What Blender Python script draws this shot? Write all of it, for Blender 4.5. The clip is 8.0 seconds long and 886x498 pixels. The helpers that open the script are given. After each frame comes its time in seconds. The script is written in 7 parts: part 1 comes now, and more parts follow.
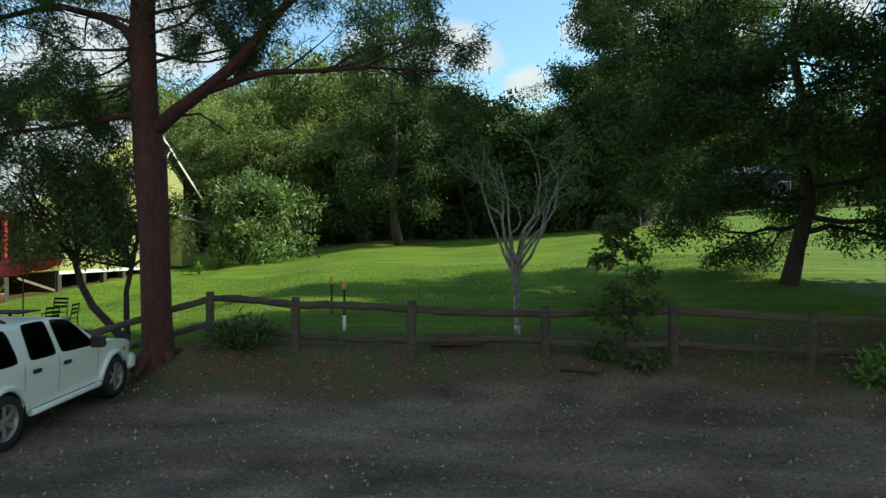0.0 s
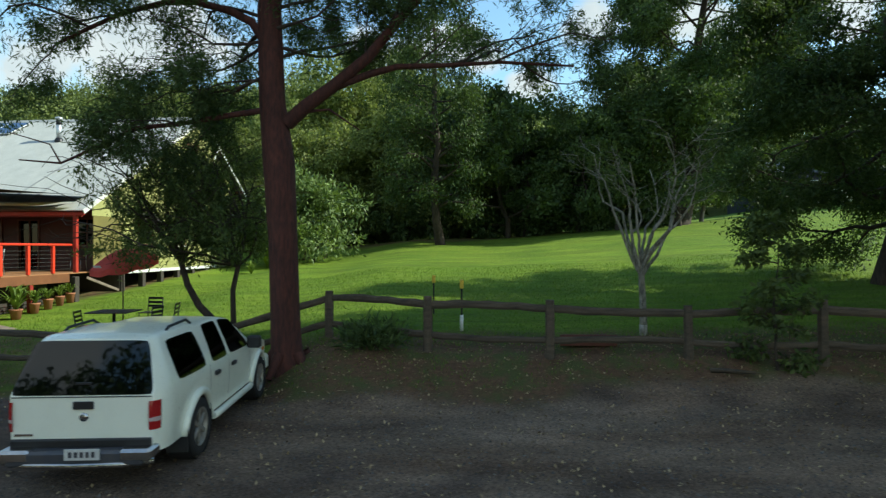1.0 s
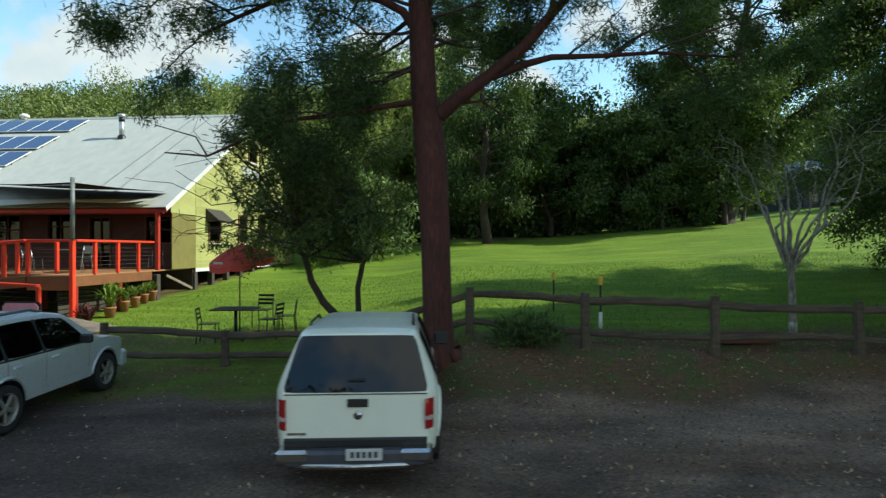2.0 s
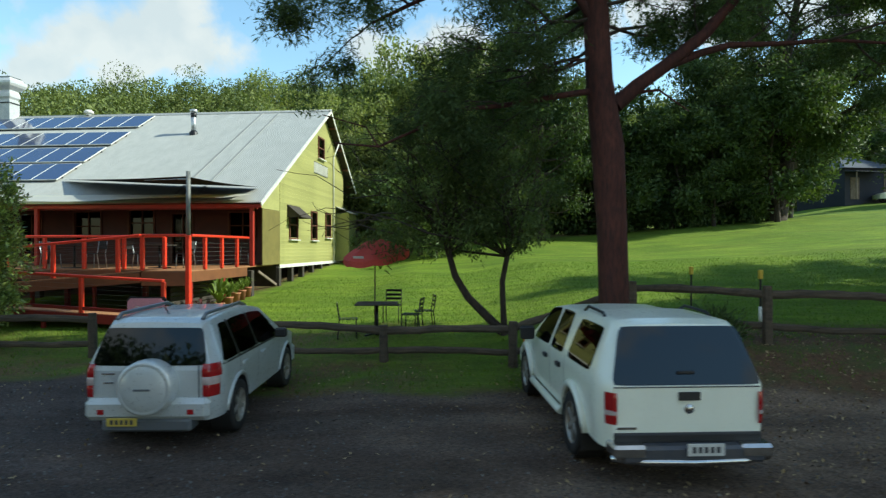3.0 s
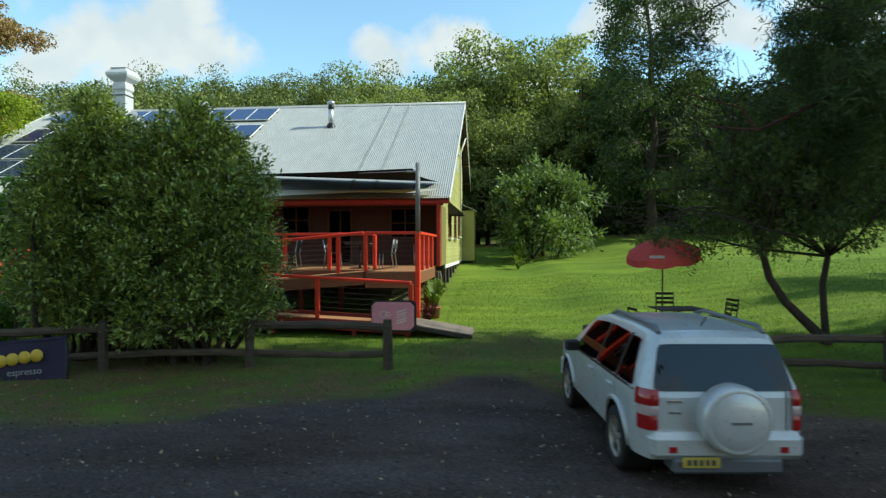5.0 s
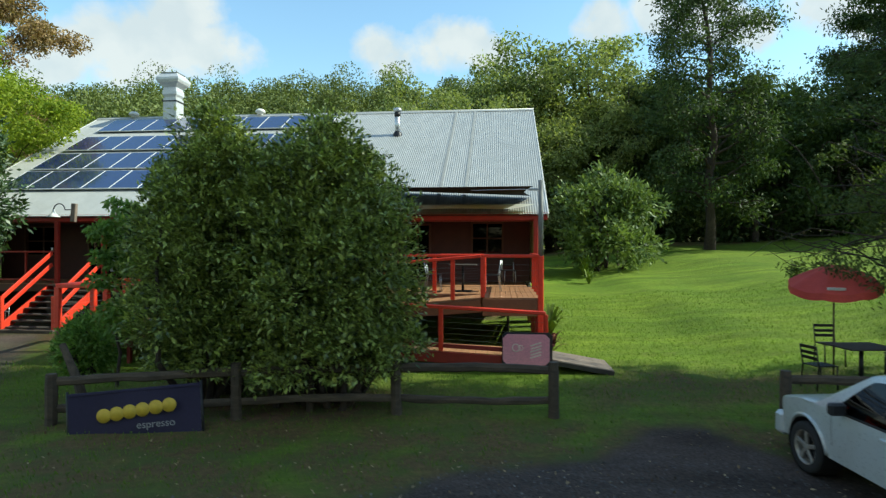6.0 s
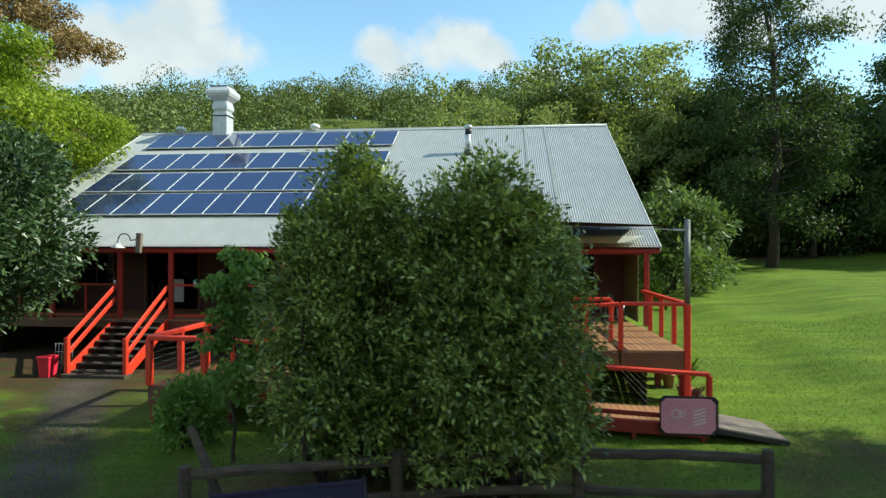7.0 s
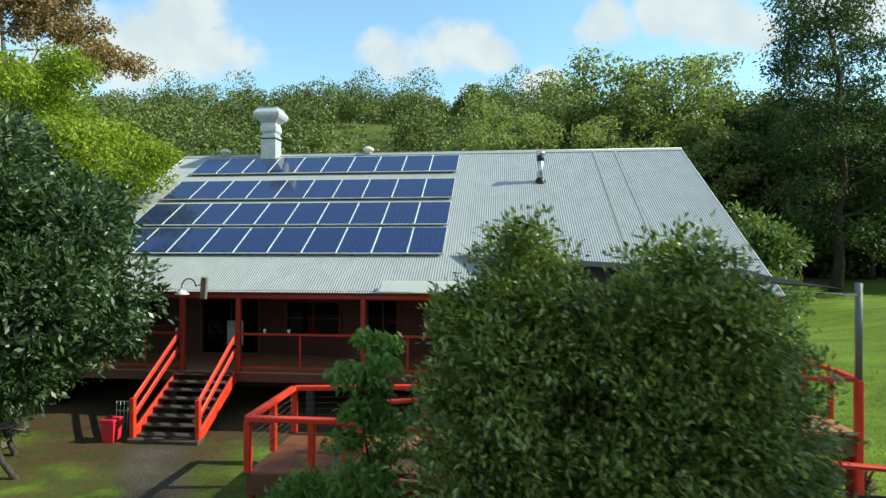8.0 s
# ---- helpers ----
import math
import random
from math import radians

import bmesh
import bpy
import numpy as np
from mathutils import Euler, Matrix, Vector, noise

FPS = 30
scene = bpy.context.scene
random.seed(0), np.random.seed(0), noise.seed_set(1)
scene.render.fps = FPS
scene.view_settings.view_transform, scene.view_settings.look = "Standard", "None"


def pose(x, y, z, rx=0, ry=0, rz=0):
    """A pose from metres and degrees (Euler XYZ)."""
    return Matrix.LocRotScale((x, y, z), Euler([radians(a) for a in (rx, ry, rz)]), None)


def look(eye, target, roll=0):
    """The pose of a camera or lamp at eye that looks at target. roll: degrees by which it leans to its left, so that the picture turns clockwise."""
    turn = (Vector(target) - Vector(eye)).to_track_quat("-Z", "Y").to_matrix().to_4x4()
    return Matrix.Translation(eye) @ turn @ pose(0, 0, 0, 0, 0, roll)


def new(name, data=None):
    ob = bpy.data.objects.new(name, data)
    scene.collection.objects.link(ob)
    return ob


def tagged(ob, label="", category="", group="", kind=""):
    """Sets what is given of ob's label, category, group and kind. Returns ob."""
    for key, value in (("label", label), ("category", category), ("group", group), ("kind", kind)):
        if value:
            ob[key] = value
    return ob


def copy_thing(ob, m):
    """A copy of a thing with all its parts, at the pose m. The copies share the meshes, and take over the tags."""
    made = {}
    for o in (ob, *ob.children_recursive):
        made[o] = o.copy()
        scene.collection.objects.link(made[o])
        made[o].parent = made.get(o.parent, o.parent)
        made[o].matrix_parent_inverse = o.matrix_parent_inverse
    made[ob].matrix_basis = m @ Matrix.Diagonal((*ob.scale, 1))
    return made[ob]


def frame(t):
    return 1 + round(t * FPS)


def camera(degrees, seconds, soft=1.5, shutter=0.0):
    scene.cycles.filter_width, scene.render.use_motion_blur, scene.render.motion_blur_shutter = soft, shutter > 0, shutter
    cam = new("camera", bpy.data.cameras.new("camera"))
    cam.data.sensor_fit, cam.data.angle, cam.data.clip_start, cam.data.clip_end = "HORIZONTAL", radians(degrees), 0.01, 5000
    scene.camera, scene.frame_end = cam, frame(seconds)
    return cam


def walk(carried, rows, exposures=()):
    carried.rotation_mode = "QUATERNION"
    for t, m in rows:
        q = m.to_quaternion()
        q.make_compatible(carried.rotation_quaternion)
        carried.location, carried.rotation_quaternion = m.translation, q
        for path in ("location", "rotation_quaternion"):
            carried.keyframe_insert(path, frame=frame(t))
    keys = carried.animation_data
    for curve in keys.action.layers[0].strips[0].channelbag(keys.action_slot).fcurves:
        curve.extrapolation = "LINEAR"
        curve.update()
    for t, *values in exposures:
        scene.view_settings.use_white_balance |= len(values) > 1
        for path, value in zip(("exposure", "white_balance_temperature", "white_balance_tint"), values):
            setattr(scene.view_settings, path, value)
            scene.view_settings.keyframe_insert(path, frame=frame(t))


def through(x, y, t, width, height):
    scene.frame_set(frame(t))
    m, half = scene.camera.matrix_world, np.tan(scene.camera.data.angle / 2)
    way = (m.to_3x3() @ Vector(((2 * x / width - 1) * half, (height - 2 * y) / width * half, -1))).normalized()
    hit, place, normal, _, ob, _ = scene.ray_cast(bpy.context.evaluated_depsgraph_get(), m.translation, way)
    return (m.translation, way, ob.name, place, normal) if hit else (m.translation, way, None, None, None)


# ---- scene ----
cam = camera(74.3, 8.0, soft=1.3, shutter=0.28)
METRES, EYE, TILT, LEAN, TURN, DEEP = 28.0, 2.7, 0.0, 0.0, 0.0, 0.519
ROWS = [
    (0.0, 0.0, 0.0, 0.0, 0.0, 0.0, 0.0),
    (0.5, -0.0438, 0.0068, -0.0004, 0.04, -0.0, 0.01),
    (1.0, -0.0956, 0.0164, -0.001, 0.06, -0.02, 0.01),
    (1.5, -0.1476, 0.0272, -0.0028, 0.08, 0.01, -0.0),
    (3.0, -0.3241, 0.0517, -0.0093, 0.23, -0.04, 0.03),
    (3.5, -0.382, 0.0645, -0.012, 0.29, -0.06, 0.06),
    (4.0, -0.4429, 0.0859, -0.0142, 0.33, -0.06, 0.03),
    (4.5, -0.4967, 0.1112, -0.0151, 0.4, -0.06, -0.01),
    (5.0, -0.5542, 0.1446, -0.01, 0.46, -0.06, -0.0),
    (6.5, -0.711, 0.2706, 0.0262, 0.59, -0.02, -0.1),
    (7.0, -0.7625, 0.3205, 0.046, 0.63, -0.01, -0.09),
    (7.5, -0.808, 0.3677, 0.0664, 0.69, 0.01, -0.09),
    (8.0, -0.8544, 0.4197, 0.0905, 0.72, 0.04, -0.06),
]
walk(cam, [(t, pose(0, 0, EYE, TILT, LEAN, TURN) @ pose(METRES * x, METRES * DEEP * y, METRES * z, 90 + pitch / DEEP, roll, yaw / DEEP)) for t, x, y, z, yaw, pitch, roll in ROWS],
     exposures=[(0.0, 0.62, 6180.0, -4.0), (8.0, 0.62, 6180.0, -4.0)])

# ---- sky and sun ----
SUN_HEIGHT, SUN_TURN = 37.0, 0.5      # elevation; degrees from +x towards +y
SUN_STRENGTH, SKY_STRENGTH = 4.2, 0.15


CLOUDS = [(-0.60, 0.36, 0.18, 0.085), (-0.45, 0.34, 0.11, 0.05), (-0.69, 0.32, 0.10, 0.05), (-0.48, 0.41, 0.08, 0.06), (-0.11, 0.335, 0.07, 0.045),
          (-0.015, 0.35, 0.075, 0.052), (0.055, 0.33, 0.06, 0.035), (0.25, 0.383, 0.048, 0.04), (0.365, 0.41, 0.06, 0.04), (0.445, 0.388, 0.085, 0.044),
          (0.51, 0.368, 0.04, 0.04), (0.15, 0.28, 0.045, 0.03), (0.03, 0.272, 0.03, 0.02), (-0.92, 0.34, 0.12, 0.07), (0.66, 0.40, 0.09, 0.05)]
CLOUD_WHITE, CLOUD_GREY = (3.9, 3.78, 3.75, 1), (3.35, 3.4, 3.5, 1)


def make_sky():
    world = bpy.data.worlds.new("sky")
    scene.world = world
    world.use_nodes = True
    nt = world.node_tree
    nt.nodes.clear()
    out = nt.nodes.new("ShaderNodeOutputWorld")
    back = nt.nodes.new("ShaderNodeBackground")
    sky = nt.nodes.new("ShaderNodeTexSky")
    sky.sky_type = "NISHITA"
    sky.sun_disc = False
    sky.sun_elevation = radians(SUN_HEIGHT)
    sky.sun_rotation = radians(90 - SUN_TURN)
    sky.air_density, sky.dust_density, sky.ozone_density = 1.5, 0.12, 3.5
    back.inputs["Strength"].default_value = SKY_STRENGTH
    # a few fair-weather clouds
    co = nt.nodes.new("ShaderNodeTexCoord").outputs["Generated"]
    split = nt.nodes.new("ShaderNodeSeparateXYZ")
    nt.links.new(co, split.inputs[0])

    def calc(op, a, b=0.0):
        n = nt.nodes.new("ShaderNodeMath")
        n.operation = op
        for s, v in zip(n.inputs, (a, b)):
            if hasattr(v, "is_output"):
                nt.links.new(v, s)
            else:
                s.default_value = v
        return n.outputs[0]

    puff = nt.nodes.new("ShaderNodeTexNoise")
    puff.inputs["Scale"].default_value, puff.inputs["Detail"].default_value, puff.inputs["Roughness"].default_value = 12.0, 9.0, 0.58
    nt.links.new(co, puff.inputs["Vector"])
    ahead = calc("MAXIMUM", split.outputs["Y"], 0.05)
    u, v = calc("DIVIDE", split.outputs["X"], ahead), calc("DIVIDE", split.outputs["Z"], ahead)
    cover = None
    for cu, cv, ru, rv in CLOUDS:
        du, dv = calc("DIVIDE", calc("SUBTRACT", u, cu), ru * 1.12), calc("DIVIDE", calc("SUBTRACT", v, cv), rv * 1.12)
        one = calc("SUBTRACT", 1.0, calc("ADD", calc("MULTIPLY", du, du), calc("MULTIPLY", dv, dv)))
        cover = one if cover is None else calc("MAXIMUM", cover, one)
    # unseen clouds in the rest of the sky, added for fill light and reflections
    broad = nt.nodes.new("ShaderNodeTexNoise")
    broad.inputs["Scale"].default_value, broad.inputs["Detail"].default_value = 2.6, 6.0
    nt.links.new(co, broad.inputs["Vector"])
    rest = calc("SUBTRACT", calc("MULTIPLY", calc("SUBTRACT", broad.outputs[0], 0.48), 6.0), calc("MULTIPLY", calc("MAXIMUM", calc("ADD", split.outputs["Y"], 0.1), 0.0), 12.0))
    cover = calc("MAXIMUM", cover, rest)
    dense = calc("ADD", calc("MULTIPLY", cover, 1.3), calc("MULTIPLY", calc("SUBTRACT", puff.outputs[0], 0.5), 4.6))
    soft = nt.nodes.new("ShaderNodeMapRange")
    soft.inputs["From Min"].default_value, soft.inputs["From Max"].default_value = -0.15, 0.95
    nt.links.new(dense, soft.inputs["Value"])
    mix = nt.nodes.new("ShaderNodeMix")
    mix.data_type = "RGBA"
    nt.links.new(calc("MULTIPLY", soft.outputs[0], 0.9), mix.inputs[0])
    nt.links.new(sky.outputs[0], mix.inputs[6])
    tone = nt.nodes.new("ShaderNodeMix")
    tone.data_type = "RGBA"
    lumps = nt.nodes.new("ShaderNodeTexNoise")
    lumps.inputs["Scale"].default_value, lumps.inputs["Detail"].default_value = 17.0, 5.0
    nt.links.new(co, lumps.inputs["Vector"])
    shade = nt.nodes.new("ShaderNodeMapRange")
    shade.inputs["From Min"].default_value, shade.inputs["From Max"].default_value = 0.38, 0.62
    nt.links.new(lumps.outputs[0], shade.inputs["Value"])
    nt.links.new(shade.outputs[0], tone.inputs[0])
    tone.inputs[6].default_value, tone.inputs[7].default_value = CLOUD_GREY, CLOUD_WHITE
    nt.links.new(tone.outputs[2], mix.inputs[7])
    nt.links.new(mix.outputs[2], back.inputs["Color"])
    nt.links.new(back.outputs[0], out.inputs["Surface"])
    sun = bpy.data.lights.new("sun", "SUN")
    sun.energy, sun.angle, sun.color = SUN_STRENGTH, radians(0.6), (1.0, 0.93, 0.8)
    a, e = radians(SUN_TURN), radians(SUN_HEIGHT)
    way = Vector((math.cos(a) * math.cos(e), math.sin(a) * math.cos(e), math.sin(e)))
    new("sun", sun).matrix_world = look(way * 100, (0, 0, 0))


make_sky()


# ---- building helpers ----
class Shape:
    """Collects vertices and faces of one mesh."""

    def __init__(self):
        self.v, self.f, self.smooth = [], [], []

    def add(self, verts, faces, smooth=False):
        n = len(self.v)
        self.v.extend(tuple(p) for p in verts)
        self.f.extend(tuple(i + n for i in f) for f in faces)
        self.smooth.extend([smooth] * len(faces))
        return self

    def box(self, size, at=(0, 0, 0), turn=(0, 0, 0), c=0.006, m=None):
        """A box with chamfered edges; at is its centre."""
        hx, hy, hz = size[0] / 2, size[1] / 2, size[2] / 2
        c = min(c, hx * 0.45, hy * 0.45, hz * 0.45)
        verts, index = [], {}
        for sx in (-1, 1):
            for sy in (-1, 1):
                for sz in (-1, 1):
                    for k in range(3):
                        p = [sx * (hx - c), sy * (hy - c), sz * (hz - c)]
                        p[k] = (sx * hx, sy * hy, sz * hz)[k]
                        index[sx, sy, sz, k] = len(verts)
                        verts.append(p)
        faces = []
        for k in range(3):
            a, b = (k + 1) % 3, (k + 2) % 3
            for s in (-1, 1):
                ring = []
                for u, w in ((-1, -1), (1, -1), (1, 1), (-1, 1)):
                    key = [0, 0, 0]
                    key[k], key[a], key[b] = s, u, w
                    ring.append(index[(*key, k)])
                faces.append(ring if s > 0 else ring[::-1])
            for u in (-1, 1):
                for w in (-1, 1):
                    keys = []
                    for s in (-1, 1):
                        key = [0, 0, 0]
                        key[k], key[a], key[b] = s, u, w
                        keys.append(tuple(key))
                    q = [index[(*keys[0], a)], index[(*keys[1], a)], index[(*keys[1], b)], index[(*keys[0], b)]]
                    faces.append(q if u * w < 0 else q[::-1])
        for sx in (-1, 1):
            for sy in (-1, 1):
                for sz in (-1, 1):
                    q = [index[sx, sy, sz, k] for k in range(3)]
                    faces.append(q if sx * sy * sz > 0 else q[::-1])
        mat = pose(*at, *turn)
        if m is not None:
            mat = m @ mat
        return self.add([mat @ Vector(p) for p in verts], faces)

    def beam(self, a, b, w, h, c=0.006, roll=0.0):
        """A chamfered bar from a to b, w across and h deep."""
        a, b = Vector(a), Vector(b)
        d = b - a
        q = d.to_track_quat("X", "Z").to_matrix().to_4x4()
        m = Matrix.Translation((a + b) / 2) @ q @ pose(0, 0, 0, roll, 0, 0)
        return self.box((d.length, w, h), c=c, m=m)

    def tube(self, points, radii, sides=8, smooth=True, caps=True):
        """A round bar along points."""
        points = [Vector(p) for p in points]
        if not hasattr(radii, "__len__"):
            radii = [radii] * len(points)
        ref = None
        verts, faces = [], []
        for i, p in enumerate(points):
            d = (points[min(i + 1, len(points) - 1)] - points[max(i - 1, 0)]).normalized()
            if ref is None:
                ref = d.orthogonal().normalized()
            ref = (ref - d * ref.dot(d)).normalized()
            side = d.cross(ref)
            for k in range(sides):
                a = math.tau * k / sides
                verts.append(p + (ref * math.cos(a) + side * math.sin(a)) * radii[i])
        for i in range(len(points) - 1):
            for k in range(sides):
                k2 = (k + 1) % sides
                faces.append((i * sides + k, i * sides + k2, (i + 1) * sides + k2, (i + 1) * sides + k))
        self.add(verts, faces, smooth)
        if caps:
            n = len(self.v) - len(verts)
            self.f.append(tuple(n + k for k in reversed(range(sides))))
            self.f.append(tuple(n + (len(points) - 1) * sides + k for k in range(sides)))
            self.smooth.extend([False, False])
        return self

    def lathe(self, rings, sides=20, m=None, smooth=True):
        """A turned body from (radius, height) rings about z."""
        m = m or Matrix()
        verts, faces = [], []
        for r, z in rings:
            for k in range(sides):
                a = math.tau * k / sides
                verts.append(m @ Vector((r * math.cos(a), r * math.sin(a), z)))
        for i in range(len(rings) - 1):
            for k in range(sides):
                k2 = (k + 1) % sides
                faces.append((i * sides + k, i * sides + k2, (i + 1) * sides + k2, (i + 1) * sides + k))
        return self.add(verts, faces, smooth)

    def grid(self, fn, nu, nv, smooth=True, skip=None):
        """A sheet fn(u, v), u and v from 0 to 1."""
        verts = [fn(i / nu, j / nv) for j in range(nv + 1) for i in range(nu + 1)]
        faces = []
        for j in range(nv):
            for i in range(nu):
                if skip and skip((i + 0.5) / nu, (j + 0.5) / nv):
                    continue
                a = j * (nu + 1) + i
                faces.append((a, a + 1, a + nu + 2, a + nu + 1))
        return self.add(verts, faces, smooth)

    def prism(self, outline, depth, m=None):
        """A flat outline in x, z given a depth along y."""
        m = m or Matrix()
        n = len(outline)
        verts = [m @ Vector((x, -depth / 2, z)) for x, z in outline] + [m @ Vector((x, depth / 2, z)) for x, z in outline]
        faces = [tuple(range(n)), tuple(reversed(range(n, 2 * n)))]
        faces += [(i, n + i, n + (i + 1) % n, (i + 1) % n) for i in range(n)]
        return self.add(verts, faces)

    def mesh(self, name):
        me = bpy.data.meshes.new(name)
        me.from_pydata(self.v, [], self.f)
        me.polygons.foreach_set("use_smooth", self.smooth)
        me.update()
        return me


def thing(name, at=None, label="", category="", group="", kind=""):
    """An Empty at the base of a thing."""
    ob = new(name)
    ob.empty_display_size = 0.1
    if at is not None:
        ob.matrix_world = at if isinstance(at, Matrix) else Matrix.Translation(at)
    return tagged(ob, label, category, group, kind)


def part(name, shape, material, parent=None, label="", at=None):
    """One mesh object under a thing or a part."""
    ob = new(name, shape.mesh(name) if isinstance(shape, Shape) else shape)
    if material is not None and not ob.data.materials:
        ob.data.materials.append(material)
    if parent is not None:
        ob.parent = parent
    if at is not None:
        ob.matrix_basis = at
    return tagged(ob, label)


def smoothstep(a, b, x):
    t = np.clip((np.asarray(x, dtype=float) - a) / (b - a), 0, 1)
    return t * t * (3 - 2 * t)


# ---- materials ----
class Nodes:
    def __init__(self, name):
        self.mat = bpy.data.materials.new(name)
        self.mat.use_nodes = True
        self.nt = self.mat.node_tree
        self.bsdf = self.nt.nodes["Principled BSDF"]
        self.out = self.nt.nodes["Material Output"]

    def node(self, kind, **inputs):
        n = self.nt.nodes.new("ShaderNode" + kind)
        for key, value in inputs.items():
            self.put(n.inputs[key.replace("_", " ")], value)
        return n

    def put(self, socket, value):
        if hasattr(value, "is_output"):
            self.nt.links.new(value, socket)
        else:
            socket.default_value = value

    def coords(self, scale=(1, 1, 1), kind="Object"):
        n = self.node("Mapping", Scale=scale)
        self.nt.links.new(self.node("TexCoord").outputs[kind], n.inputs["Vector"])
        return n.outputs[0]

    def noise(self, vector, scale, detail=4.0, rough=0.6):
        return self.node("TexNoise", Vector=vector, Scale=scale, Detail=detail, Roughness=rough).outputs[0]

    def ramp(self, value, *stops):
        n = self.node("ValToRGB")
        el = n.color_ramp.elements
        while len(el) < len(stops):
            el.new(0.5)
        for e, (p, c) in zip(el, stops):
            e.position = p
            e.color = (*c, 1) if hasattr(c, "__len__") else (c, c, c, 1)
        self.put(n.inputs[0], value)
        return n.outputs[0]

    def mix(self, fac, a, b, blend="MIX"):
        n = self.nt.nodes.new("ShaderNodeMix")
        n.data_type, n.blend_type = "RGBA", blend
        self.put(n.inputs[0], fac)
        for sock, c in ((n.inputs[6], a), (n.inputs[7], b)):
            self.put(sock, (*c, 1) if isinstance(c, tuple) and len(c) == 3 else c)
        return n.outputs[2]

    def math(self, op, a, b=0.0):
        n = self.nt.nodes.new("ShaderNodeMath")
        n.operation = op
        self.put(n.inputs[0], a)
        self.put(n.inputs[1], b)
        return n.outputs[0]

    def bump(self, height, strength=0.3, distance=0.01):
        n = self.node("Bump", Strength=strength, Distance=distance, Height=height)
        self.nt.links.new(n.outputs[0], self.bsdf.inputs["Normal"])

    def set(self, **kw):
        for key, value in kw.items():
            s = self.bsdf.inputs[key.replace("_", " ")]
            if isinstance(value, tuple) and len(value) == 3 and s.type == "RGBA":
                value = (*value, 1)
            self.put(s, value)
        return self


def worn(name, base, dark, rough=0.6, scale=3.0, grain=40.0, metal=0.0, bump=0.25, stretch=(1, 1, 1), low=0.35, high=0.75, tone=0.15):
    """A surface with stains, fine grain and wear."""
    n = Nodes(name)
    co = n.coords(stretch)
    stain = n.ramp(n.noise(co, scale, 6), (low, 0.0), (high, 1.0))
    fine = n.noise(co, grain, 3)
    col = n.mix(stain, base, dark)
    vary = n.ramp(fine, (0.3, 1 - tone), (0.7, 1 + tone))
    col = n.mix(1.0, col, vary, "MULTIPLY")
    rnd = n.node("ObjectInfo").outputs["Random"]
    tint = n.ramp(rnd, (0.0, 1 - tone * 0.8), (1.0, 1.0 + tone * 0.3))
    col = n.mix(1.0, col, tint, "MULTIPLY")
    n.set(Base_Color=col, Roughness=n.ramp(fine, (0.2, max(0.0, rough - 0.12)), (0.8, min(1.0, rough + 0.12))), Metallic=metal)
    if bump:
        n.bump(n.math("ADD", fine, stain), bump, 0.004)
    return n.mat


def leafy(name, dark, light, through=0.3, rough=0.45, spread=0.5, patch=0.55, sheen=0.22):
    """Leaves: each its own tone, with light coming through."""
    n = Nodes(name)
    isl = n.node("NewGeometry").outputs["Random Per Island"]
    big = n.noise(n.coords(), patch, 2)
    f = n.math("ADD", n.math("MULTIPLY", isl, spread), n.math("MULTIPLY", big, 1 - spread))
    col = n.ramp(f, (0.15, dark), (0.8, light))
    n.set(Base_Color=col, Roughness=rough + 0.12)
    n.bsdf.inputs["Specular IOR Level"].default_value = sheen
    tr = n.node("BsdfTranslucent", Color=n.mix(1.0, col, (1.25, 1.3, 0.55), "MULTIPLY"))
    mix = n.node("MixShader")
    mix.inputs[0].default_value = through
    n.nt.links.new(n.bsdf.outputs[0], mix.inputs[1])
    n.nt.links.new(tr.outputs[0], mix.inputs[2])
    n.nt.links.new(mix.outputs[0], n.out.inputs["Surface"])
    return n.mat


def bark(name, base, dark, scale=6.0):
    n = Nodes(name)
    co = n.coords((3.0, 3.0, 0.6))
    a = n.noise(co, scale, 8, 0.7)
    b = n.noise(n.coords(), 1.3, 3)
    col = n.mix(n.ramp(a, (0.35, 0.0), (0.65, 1.0)), dark, base)
    col = n.mix(1.0, col, n.ramp(b, (0.3, 0.75), (0.7, 1.2)), "MULTIPLY")
    n.set(Base_Color=col, Roughness=0.9)
    n.bump(a, 0.9, 0.02)
    return n.mat


def paint(name, base, rough=0.35, coat=0.0, metal=0.0, dirt=(0.25, 0.2, 0.15), amount=0.3):
    """Vehicle or gloss paint with a thin dusty film."""
    n = Nodes(name)
    co = n.coords()
    d = n.ramp(n.noise(co, 2.2, 6, 0.65), (0.45, 0.0), (0.8, amount))
    col = n.mix(d, base, dirt)
    n.set(Base_Color=col, Roughness=n.ramp(n.noise(co, 30, 3), (0.3, rough * 0.85), (0.7, rough * 1.2)), Metallic=metal, Coat_Weight=coat, Coat_Roughness=0.06)
    return n.mat


def plain(name, base, rough=0.5, metal=0.0, **kw):
    n = Nodes(name)
    co = n.coords()
    v = n.ramp(n.noise(co, 14, 4), (0.3, 0.88), (0.7, 1.1))
    n.set(Base_Color=n.mix(1.0, base, v, "MULTIPLY"), Roughness=rough, Metallic=metal, **kw)
    return n.mat


